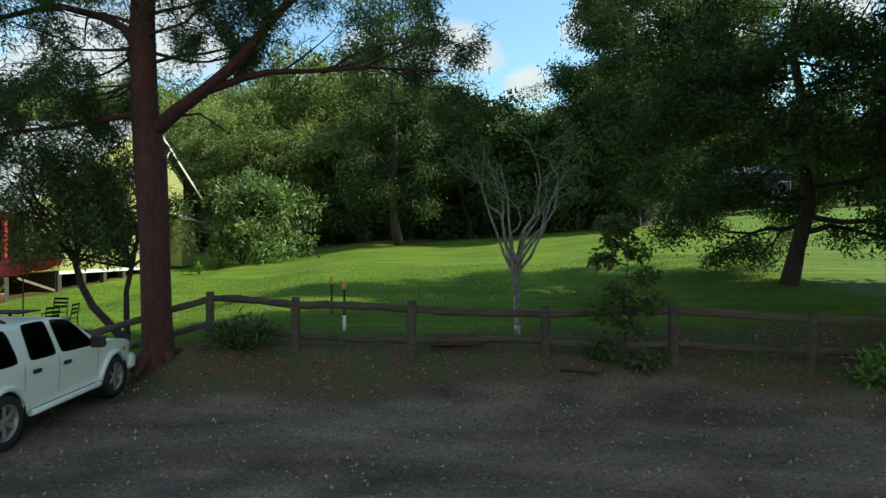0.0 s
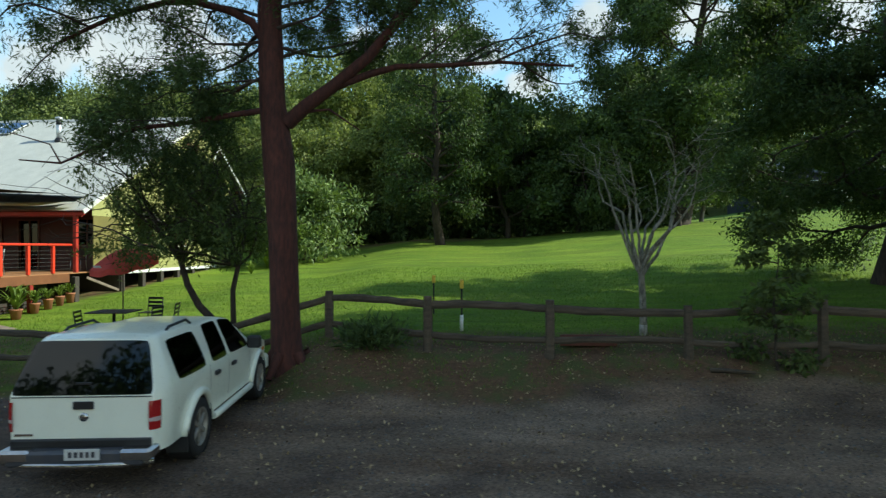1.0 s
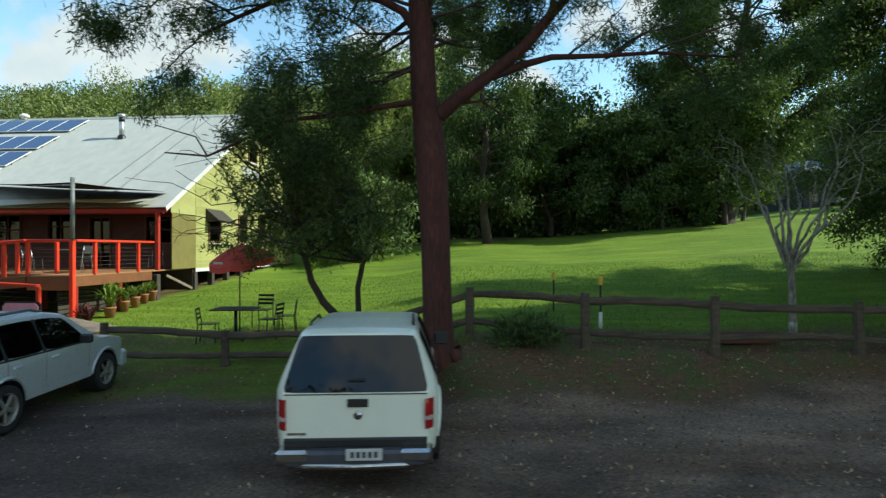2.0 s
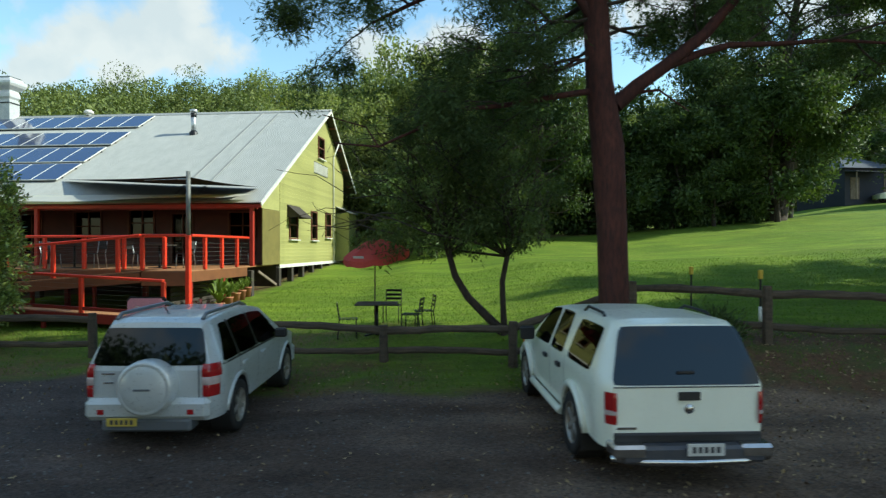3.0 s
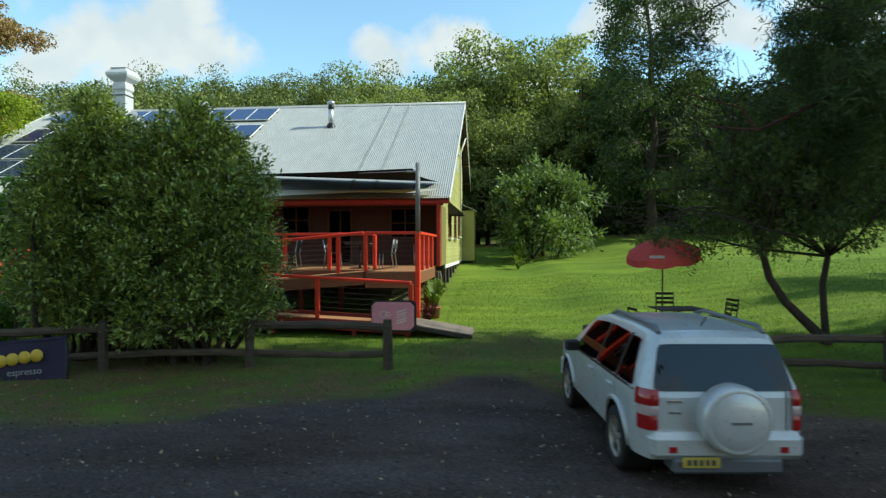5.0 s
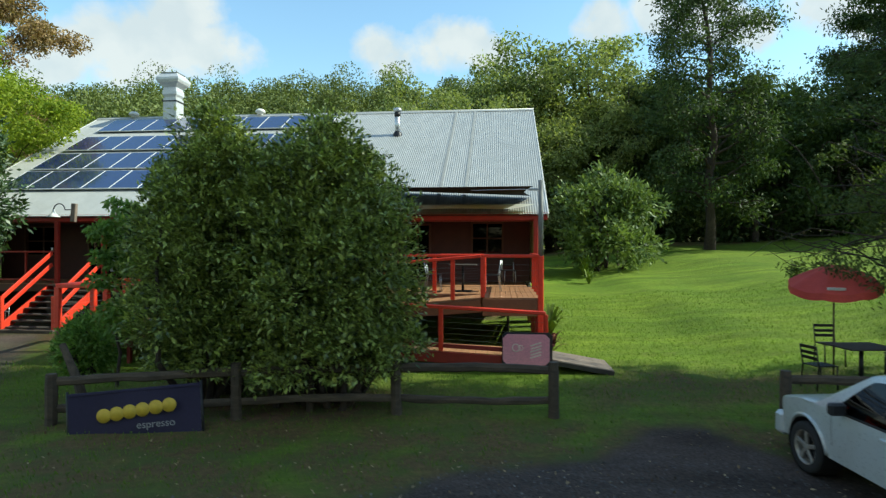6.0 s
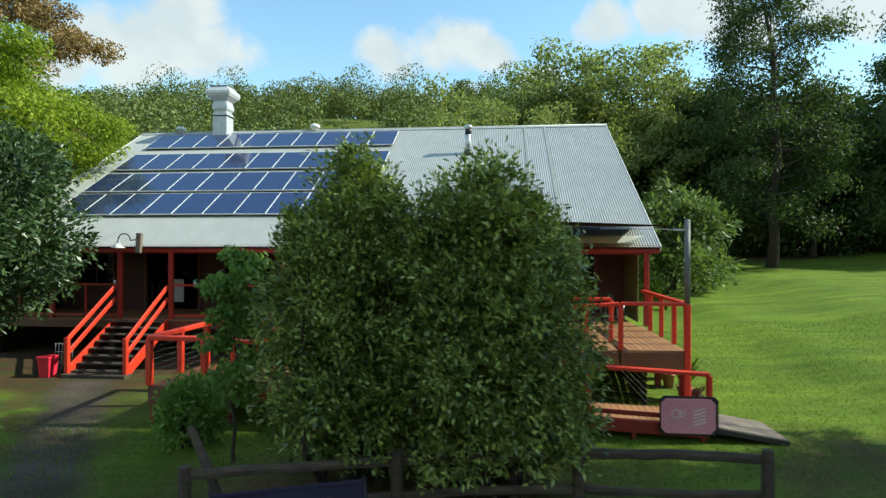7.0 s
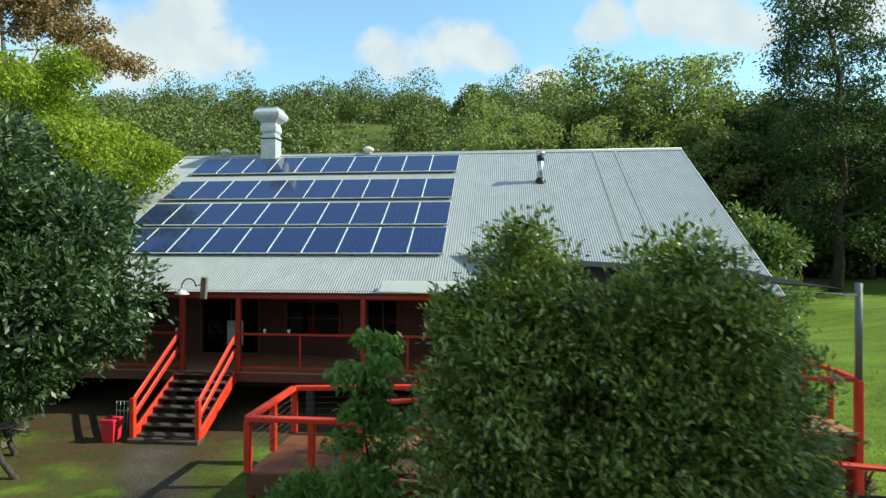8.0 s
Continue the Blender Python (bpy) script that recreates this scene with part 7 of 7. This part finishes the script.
def canvas():
    """Faded red cloth that glows a little against the light."""
    n = Nodes("faded_red_canvas")
    co = n.coords()
    col = n.mix(n.ramp(n.noise(co, 2.0, 5), (0.35, 0.0), (0.75, 1.0)), (0.74, 0.11, 0.10), (0.60, 0.085, 0.08))
    col = n.mix(1.0, col, n.ramp(n.noise(co, 60, 3), (0.3, 0.9), (0.7, 1.1)), "MULTIPLY")
    n.set(Base_Color=col, Roughness=0.85)
    mix = n.node("MixShader")
    mix.inputs[0].default_value = 0.4
    tr = n.node("BsdfTranslucent", Color=col)
    n.nt.links.new(n.bsdf.outputs[0], mix.inputs[1])
    n.nt.links.new(tr.outputs[0], mix.inputs[2])
    n.nt.links.new(mix.outputs[0], n.out.inputs["Surface"])
    return n.mat


def garden_set():
    x0, y0 = -10.74, 14.5
    T = thing("garden_table", on_ground(x0, y0, 3), "dark slatted garden table with a centre pole", "table")
    for k in range(7):
        part("top_slat", Shape().box((0.98, 0.115, 0.03), (0, -0.36 + k * 0.12, 0.74), c=0.005), M_STUMP, T)
    part("column", Shape().tube([(0, 0, 0.0), (0, 0, 0.72)], 0.04, 10), M_BLACKSTEEL, T)
    for k in range(4):
        a = math.radians(45 + 90 * k)
        part("foot", Shape().beam((0, 0, 0.06), (0.36 * math.cos(a), 0.36 * math.sin(a), 0.02), 0.05, 0.035), M_BLACKSTEEL, T)
    first = None
    for dx, dy, turn in ((-0.7, 0.12, -80), (0.24, 1.3, 175), (1.1, 0.42, 100), (0.82, 0.05, 80)):
        m = on_ground(x0 + dx, y0 + dy, turn)
        if first is None:
            first = garden_chair(m)
        else:
            copy_thing(first, m)
    red = canvas()
    U = thing("garden_umbrella", on_ground(x0 - 0.12, y0 + 0.62), "faded red canvas market umbrella over the table", "umbrella")
    m = Matrix.Translation((0, 0, 2.12)) @ pose(0, 0, 0, 10, -7, 0)
    part("pole", Shape().tube([(0, 0, 0), (0, 0, 2.16)], 0.018, 8), M_GREYWOOD, U)
    sides = 8

    def cloth(u, v):
        a = u * math.tau
        k = (u * sides) % 1.0
        r = 0.82 * v * (1 - 0.06 * math.sin(math.pi * k))
        return m @ Vector((math.cos(a) * r, math.sin(a) * r, 0.10 - 0.36 * v ** 1.5 - 0.05 * math.sin(math.pi * k) * v))

    canopy = part("canopy", Shape().grid(cloth, 48, 8), red, U)
    val = Shape().grid(lambda u, v: Vector(cloth(u, 1.0)) + Vector((0, 0, -0.14 * v)), 48, 1)
    part("valance", val, red, canopy)
    part("valance_mark", Shape().box((0.3, 0.008, 0.06), tuple(m @ Vector((-0.36, -0.62, -0.2))), (25, 0, -28)), M_WHITE, canopy, "pale lettering bar")
    for k in range(sides):
        a = math.tau * k / sides
        part("rib", Shape().tube([m @ Vector((0, 0, 0.06)), m @ Vector((math.cos(a) * 0.80, math.sin(a) * 0.80, -0.26))], 0.008, 5), M_GREYWOOD, U)


garden_set()


def strap_plant(name, at, tall, n, mat, label, seed, pot=None):
    """A rosette of long arching leaves, in a pot or in the ground."""
    rng = np.random.default_rng(seed)
    P = thing(name, at, label, "plant", "potted plants by the deck" if pot else "")
    base = 0.0
    if pot:
        r, ht, pm = pot
        base = ht * 0.9
        part("pot", Shape().lathe([(0.0, 0.0), (r * 0.72, 0.0), (r, ht * 0.86), (r * 1.08, ht * 0.88), (r * 1.08, ht), (r * 0.93, ht), (r * 0.9, ht * 0.88), (0, ht * 0.86)], 20), pm, P, "terracotta pot")
    s = Shape()
    for k in range(n):
        a, reach, up = rng.uniform(0, math.tau), tall * rng.uniform(0.45, 1.0), tall * rng.uniform(0.45, 1.1)
        w = 0.045 * rng.uniform(0.8, 1.3) * (tall / 0.7)
        d, sd = np.array([math.cos(a), math.sin(a), 0]), np.array([-math.sin(a), math.cos(a), 0])
        verts, faces = [], []
        for i in range(6):
            f = i / 5
            p = d * reach * f + np.array([0, 0, base + up * math.sin(f * 2.2)])
            wi = w * (1 - 0.95 * f ** 2)
            verts += [p - sd * wi, p + sd * wi]
        for i in range(5):
            faces.append((2 * i, 2 * i + 1, 2 * i + 3, 2 * i + 2))
        s.add(verts, faces, True)
    part("leaf", s, mat, P)
    return P


def planters():
    for i, (x, y, tall, r, ht) in enumerate(((-16.0, 18.4, 0.8, 0.17, 0.32), (-16.05, 19.3, 0.45, 0.15, 0.34), (-16.05, 19.95, 0.42, 0.15, 0.36), (-16.08, 20.6, 0.40, 0.14, 0.34), (-16.1, 21.2, 0.38, 0.15, 0.36))):
        strap_plant("potted_plant", on_ground(x, y), tall, 34, M_LEAF_STRAP, "leafy strap-leaved plant in a terracotta pot under the deck edge", 120 + i, (r, ht, M_TERRACOTTA))
    red_leaf = leafy("dark_red_leaves", (0.035, 0.012, 0.014), (0.12, 0.035, 0.035), 0.2, 0.4)
    strap_plant("cordyline", on_ground(-16.15, 17.55), 0.55, 36, red_leaf, "dark red strap-leaved plant by the deck post", 126)
    strap_plant("agave", on_ground(-12.4, 29.7), 0.62, 34, M_LEAF_STRAP, "pale green rosette plant on the lawn by the house", 130)
    strap_plant("flax_clump", on_ground(-4.15, 11.95), 0.42, 34, M_LEAF_DARK, "dark strappy clump growing by the fence", 131)


planters()


def stakes():
    for x, y, tall, white in ((-2.95, 15.5, 1.0, False), (-2.28, 13.5, 1.15, True)):
        S = thing("marker_stake", on_ground(x, y), "slim dark steel marker stake with a yellow cap", "stake", "marker stakes on the lawn")
        part("picket", Shape().box((0.04, 0.04, tall), (0, 0, tall / 2 - 0.05)), M_BLACKSTEEL, S)
        yellow = plain("yellow_cap_plastic", (0.62, 0.42, 0.04), 0.5)
        part("cap", Shape().box((0.085, 0.085, 0.2), (0, 0, tall - 0.09), c=0.012), yellow, S)
        if white:
            part("sleeve", Shape().tube([(0, 0, -0.05), (0, 0, 0.36)], 0.04, 10), M_WHITE, S, "white plastic sleeve")
    m = on_ground(0.25, 12.3)
    L = thing("timber_trough", m, "low dark red-brown timber trough behind the fence", "trough")
    wood = worn("reddish_old_timber", (0.15, 0.048, 0.03), (0.09, 0.032, 0.02), 0.8)
    part("front_board", Shape().box((1.15, 0.05, 0.22), (0, -0.2, 0.12)), wood, L)
    part("rear_board", Shape().box((0.95, 0.04, 0.16), (0, 0.2, 0.1)), wood, L)
    for sx in (-0.46, 0.46):
        part("end_board", Shape().box((0.04, 0.36, 0.16), (sx, 0, 0.1)), wood, L)
    part("base_board", Shape().box((0.9, 0.36, 0.03), (0, 0, 0.03)), wood, L)
    Lg = thing("log", on_ground(2.2, 10.95), "thin fallen grey branch lying on the verge", "log")
    part("branch", Shape().tube([(0, 0, 0.04), (0.3, -0.1, 0.05), (0.7, -0.25, 0.04)], [0.045, 0.04, 0.025], 7), M_GREYWOOD, Lg)


stakes()
strap_plant("agave", on_ground(-12.1, 31.6), 1.0, 26, M_LEAF_STRAP, "small clump of strap leaves on the lawn by the shrub", 93)


# ---- signs ----
def sign_panel(w, ht, clip):
    o = [(-w / 2 + clip, -ht / 2), (w / 2 - clip, -ht / 2), (w / 2, -ht / 2 + clip), (w / 2, ht / 2 - clip), (w / 2 - clip, ht / 2), (-w / 2 + clip, ht / 2), (-w / 2, ht / 2 - clip), (-w / 2, -ht / 2 + clip)]
    return o


def pink_sign():
    S = thing("ice_cream_sign", HOUSE @ Matrix.Translation((-1.02, -5.47, 0.47)), "faded pink board with clipped corners on the ramp rail", "sign")
    pink = worn("faded_pink_board", (0.88, 0.35, 0.42), (0.78, 0.29, 0.35), 0.5, 2.0)
    pale = worn("faded_pale_print", (0.86, 0.66, 0.58), (0.76, 0.57, 0.5), 0.6)
    part("panel", Shape().prism(sign_panel(1.0, 0.66, 0.09), 0.02, Matrix.Translation((0, 0, 0.34))), pink, S)
    part("backing", Shape().prism(sign_panel(1.08, 0.74, 0.07), 0.03, Matrix.Translation((0.02, 0.03, 0.34))), M_BLACKPLASTIC, S, "black backing board")
    for x, z, r in ((-0.22, 0.38, 0.09), (-0.12, 0.38, 0.06)):
        part("printed_ring", Shape().lathe([(r, 0), (r, 0.004), (r * 0.75, 0.004), (r * 0.75, 0)], 20, Matrix.Translation((x, -0.011, z)) @ pose(0, 0, 0, 90, 0, 0)), pale, S)
    for i in range(5):
        part("printed_stripe", Shape().box((0.24, 0.004, 0.03), (0.2 + 0.012 * (i % 2), -0.012, 0.2 + i * 0.065), (0, -18, 0), 0.001), pale, S)


def banner():
    x0, y0, x1, y1 = -24.66, 12.6, -22.55, 12.8
    mid = Vector(((x0 + x1) / 2, (y0 + y1) / 2, 0))
    turn = math.degrees(math.atan2(y1 - y0, x1 - x0))
    g = h(mid.x, mid.y)
    B = thing("banner", Matrix.Translation((mid.x, mid.y - 0.12, g + 0.24)) @ pose(0, 0, 0, -6, -4.5, turn), "dark navy cloth banner with yellow print tied to the fence", "banner")
    navy = plain("navy_banner_cloth", (0.018, 0.014, 0.045), 0.7)
    yel = plain("yellow_print", (0.60, 0.42, 0.04), 0.6)
    gry = plain("grey_print", (0.30, 0.30, 0.30), 0.6)
    w, ht = 2.06, 0.86
    cloth = Shape().grid(lambda u, v: (w * (u - 0.5), 0.02 * math.sin(u * 9) * math.sin(v * 3), ht * (v - 0.5)), 28, 10)
    cl = part("cloth", cloth, navy, B)
    part("hem", Shape().box((w, 0.03, 0.05), (0, 0.005, ht / 2)), navy, B)
    r = 0.108
    xs = [-0.42, -0.22, -0.02, 0.18, 0.39, 0.60]
    for i, x in enumerate(xs):
        part("printed_disc", Shape().lathe([(r * 1.05, 0), (r * 1.05, 0.006), (0, 0.007)], 20, Matrix.Translation((x - 0.05, -0.035, 0.10 + 0.08 * x)) @ pose(0, 0, 0, 90, 0, 0)), yel, cl)
    cu = bpy.data.curves.new("word", "FONT")
    cu.body, cu.size, cu.extrude = "espresso", 0.17, 0.002
    ob = new("word", cu)
    dg = bpy.context.evaluated_depsgraph_get()
    me = bpy.data.meshes.new_from_object(ob.evaluated_get(dg))
    bpy.data.objects.remove(ob)
    me.materials.clear()
    part("word", me, gry, cl, "grey word espresso", at=Matrix.Translation((0.03, -0.036, -0.18)) @ pose(0, 0, 0, 90, 0, 0))
    for sx in (-1, 1):
        part("pole", Shape().tube([(sx * (w / 2 + 0.02), 0.02, -0.8), (sx * (w / 2 + 0.02), 0.02, ht / 2 + 0.06)], 0.022, 8), M_BLACKSTEEL, B)
    g2 = h(-25.0, 13.1)
    L = thing("leaning_post", Matrix.Translation((-25.0, 13.2, g2)), "grey weathered post leaning at the end of the fence", "post")
    part("timber", Shape().tube([(0.25, 0, -0.1), (0.0, 0.1, 0.6), (-0.35, 0.2, 1.25)], [0.085, 0.08, 0.055], 8, False), M_GREYWOOD, L)


pink_sign()
banner()


# ---- by the stairs ----
def stair_side():
    p = HOUSE @ Vector((-16.95, -2.15, 0))
    B = thing("rubbish_bin", on_ground(p.x, p.y, -5), "small bright red plastic bin beside the stairs", "bin")
    redp = plain("red_plastic", (0.70, 0.03, 0.06), 0.35)
    part("body", Shape().lathe([(0.0, 0), (0.2, 0.0), (0.25, 0.5), (0.0, 0.5)], 4, pose(0, 0, 0, 0, 0, 45), False), redp, B)
    part("lid", Shape().box((0.4, 0.4, 0.07), (0, 0, 0.53), c=0.02), redp, B)
    p = HOUSE @ Vector((-17.1, -1.4, 0))
    R = thing("wire_rack", on_ground(p.x, p.y), "grey wire rack standing beside the stairs", "rack")
    for k in range(6):
        part("wire", Shape().tube([(-0.25 + k * 0.1, 0, 0), (-0.25 + k * 0.1, 0.05, 0.75)], 0.009, 5), M_STEEL, R)
    for z in (0.2, 0.5, 0.74):
        part("cross_wire", Shape().tube([(-0.26, 0.03, z), (0.26, 0.03, z)], 0.009, 5), M_STEEL, R)
    for i, lx in enumerate((-13.9, -13.2)):
        c = thing("candle_glass", HOUSE @ Matrix.Translation((lx, 0, FLOOR + 1.08)), "small white candle glass on the verandah rail", "glass", "candle glasses on the rail")
        part("cup", Shape().lathe([(0.0, 0), (0.035, 0), (0.04, 0.11), (0.034, 0.11), (0.03, 0.01)], 12), M_WHITE, c)
    c = thing("candle_glass", HOUSE @ Matrix.Translation((-16.5, 0, FLOOR + 1.08)), "small white candle glass on the verandah rail", "glass", "candle glasses on the rail")
    part("cup", Shape().lathe([(0.0, 0), (0.035, 0), (0.04, 0.11), (0.034, 0.11), (0.03, 0.01)], 12), M_WHITE, c)
    # picnic bench at the drive
    T = thing("picnic_table", on_ground(-35.0, 19.2, 20), "weathered grey timber picnic table beside the drive", "table")
    for k in range(4):
        part("top_plank", Shape().box((1.7, 0.17, 0.04), (0, -0.27 + k * 0.18, 0.76)), M_PLANK, T)
    for sy in (-0.68, 0.68):
        part("bench_plank", Shape().box((1.7, 0.26, 0.04), (0, sy, 0.45)), M_PLANK, T)
    for sx in (-0.6, 0.6):
        for sy in (-1, 1):
            part("leg", Shape().beam((sx, sy * 0.62, 0), (sx, sy * 0.2, 0.74), 0.05, 0.1), M_PLANK, T)
        part("cross_beam", Shape().box((0.05, 1.5, 0.1), (sx + 0.055, 0, 0.38)), M_PLANK, T)


stair_side()


# ---- chairs and tables on the deck ----
def deck_furniture():
    for lx, ly in ((-2.6, -2.2), (-5.4, -2.3)):
        T = thing("cafe_table", HOUSE @ Matrix.Translation((lx, ly, FLOOR)), "small dark square table on the deck", "table", "tables on the deck")
        part("top", Shape().box((0.75, 0.75, 0.035), (0, 0, 0.73), c=0.01), M_STUMP, T)
        part("column", Shape().tube([(0, 0, 0.02), (0, 0, 0.72)], 0.035, 10), M_BLACKSTEEL, T)
        part("foot", Shape().box((0.5, 0.5, 0.03), (0, 0, 0.016), c=0.01), M_BLACKSTEEL, T)
    first = None
    for lx, ly, turn in ((-3.4, -2.2, -90), (-1.8, -2.1, 85), (-6.2, -2.3, -95), (-4.6, -2.4, 90), (-1.3, 1.2, 190)):
        m = HOUSE @ Matrix.Translation((lx, ly, FLOOR)) @ pose(0, 0, 0, 0, 0, turn)
        if first is None:
            C = first = thing("cafe_chair", m, "dark metal cafe chair on the timber deck", "chair", "chairs on the deck")
            for x in (-0.19, 0.19):
                part("front_leg", Shape().tube([(x, 0.2, 0), (x * 0.9, 0.18, 0.45)], 0.013, 6), M_STEEL, C)
                part("rear_leg", Shape().tube([(x, -0.24, 0), (x, -0.18, 0.45), (x, -0.25, 0.85)], 0.013, 6), M_STEEL, C)
            part("seat", Shape().box((0.42, 0.42, 0.03), (0, 0, 0.46), c=0.012), M_BLACKPLASTIC, C)
            part("backrest", Shape().box((0.4, 0.025, 0.26), (0, -0.23, 0.73), (-8, 0, 0), 0.01), M_BLACKPLASTIC, C)
        else:
            copy_thing(first, m)


deck_furniture()


# ---- far cottage and its car ----
def cottage():
    x, y = 29.7, 58.0
    blue = worn("slate_blue_boards", (0.022, 0.026, 0.048), (0.016, 0.02, 0.036), 0.6)
    slate = worn("weathered_dark_iron", (0.075, 0.082, 0.10), (0.05, 0.056, 0.07), 0.6)
    C = thing("cottage", Matrix.Translation((0, 0, 0.3)) @ on_ground(x, y, 8), "small dark blue cottage with a hipped iron roof on the rise", "house")
    part("wall", Shape().box((5.6, 6.0, 4.0), (0, 0, 0.9), c=0.01), blue, C)
    roof = Shape().add([(-3.2, -3.4, 2.85), (3.2, -3.4, 2.85), (3.2, 3.4, 2.85), (-3.2, 3.4, 2.85), (-0.9, 0, 4.3), (0.9, 0, 4.3)], [(0, 1, 5, 4), (1, 2, 5), (2, 3, 4, 5), (3, 0, 4), (3, 2, 1, 0)])
    part("roof", roof, slate, C)
    awn = Shape().box((3.2, 1.6, 0.06), (-1.3, -3.6, 2.5), (8, 0, 0))
    part("porch_roof", awn, slate, C)
    for px in (-2.7, 0.1):
        part("porch_post", Shape().box((0.1, 0.1, 2.5), (px, -4.2, 1.2)), M_PLANK, C)
    dr = part("door", Shape().box((0.9, 0.06, 2.0), (-1.8, -3.02, 1.0)), M_PLANK, C, "grey timber door")
    part("door_panel", Shape().box((0.6, 0.02, 0.7), (-1.8, -3.06, 1.4)), M_PLANK, dr)
    for px in (2.2,):
        w = part("window", Shape().box((1.3, 0.08, 1.2), (px, -3.02, 1.6)), M_WHITE, C, "white framed window")
        part("pane", Shape().box((1.1, 0.02, 1.0), (px, -3.07, 1.6)), M_TINT, w)
    K = Car(4.3, 0.85, 1.45, [(0, 1.0), (0.5, 1.05), (0.9, 1.38), (1.5, 1.45), (2.3, 1.42), (3.0, 0.98), (3.9, 0.86), (4.3, 0.7)], 0.9, (0.8, 3.4), 0.36, 0.6, 0.1, 0.3)
    T = thing("car", stand(34.2, 53.5, 78, K.axles), "white sedan parked beside the far cottage", "car")
    side = [((0.75, 0.95), (1.6, 0.95), (1.6, 1.33), (1.05, 1.33)), ((1.7, 0.95), (2.75, 0.95), (2.3, 1.3), (1.7, 1.33))]
    part("body", K.body(side), M_CARWHITE, T)
    for s in (-1, 1):
        for q in side:
            part("side_window", K.side_pane(q, s), M_TINT, T)
        for a in K.axles:
            wheel(T, s * 0.74, a, 0.31, 0.2, s, 5)


cottage()


# ---- grass and litter ----
def ground_cover():
    rng = np.random.default_rng(200)

    def scatter(n, x0, x1, y0, y1, power=1.0):
        x = rng.uniform(x0, x1, n)
        y = y0 + (y1 - y0) * rng.random(n) ** power
        return x, y

    # grass tufts, thickest near the fence and the drive
    x, y = scatter(150000, -34, 12, 9.3, 26, 1.6)
    keep = (y > gravel_edge(x) + 0.35 - 0.6 * wobble(x, y)) & ~((x > -6.5) & (y < 12.2) & (rng.random(len(x)) < 0.8))
    inner = np.array([[c.x, c.y] for c in [HOUSE.inverted() @ Vector((a, b, 0)) for a, b in zip(x, y)]])
    keep &= ~((inner[:, 0] < 0) & (inner[:, 0] > -22) & (inner[:, 1] > -5.3))
    keep &= ~((x < -8) & (y < 14.2) & (rng.random(len(x)) < 0.6))
    x, y = x[keep], y[keep]
    pts = np.stack([x, y, height(x, y) - 0.01], -1)
    up = np.zeros((len(pts), 3))
    up[:, 2] = 1.3
    me = leaf_mesh("grass", pts, 0.075, 0.013, rng, 0.0, axis=up)
    tagged(part("grass", me, M_GRASS), "short mown grass with uneven tufts", "grass", kind="stuff")
    # fallen leaves and pale chips on gravel and verge
    x, y = scatter(19000, -30, 12, 2.5, 12.8, 0.6)
    thick = (x > -8) | (rng.random(len(x)) < 0.16)
    x, y = x[thick], y[thick]
    pts = np.stack([x, y, height(x, y) + 0.012], -1)
    me = leaf_mesh("leaf_litter", pts, 0.058, 0.03, rng, 0.0, axis=None, flat=6.0)
    tagged(part("leaf_litter", me, M_LITTER), "scattered dry fallen leaves on the gravel and verge", "leaves", kind="stuff")
    x, y = scatter(24000, -32, 12, 2.2, 11.5, 0.7)
    keep = y < gravel_edge(x) + 0.2
    x, y = x[keep], y[keep]
    n = len(x)
    r = rng.uniform(0.008, 0.022, n)[:, None]
    c = np.stack([x, y, height(x, y) + 0.004], -1)
    a = rng.uniform(0, math.tau, n)
    u = np.stack([np.cos(a), np.sin(a), rng.normal(size=n) * 0.3], -1)
    w = np.stack([-np.sin(a), np.cos(a), rng.normal(size=n) * 0.3], -1)
    v = np.stack([c - u * r, c - w * r + [0, 0, 0.008], c + u * r + [0, 0, 0.006], c + w * r], 1)
    me = quads_mesh("gravel_stone", v)
    n_ = Nodes("loose_stone")
    isl = n_.node("NewGeometry").outputs["Random Per Island"]
    n_.set(Base_Color=n_.ramp(isl, (0.0, (0.05, 0.048, 0.046)), (0.85, (0.12, 0.11, 0.10)), (1.0, (0.24, 0.22, 0.19))), Roughness=0.85)
    tagged(part("gravel_stone", me, n_.mat), "loose grey gravel stones on the parking area", "gravel", kind="stuff")


ground_cover()
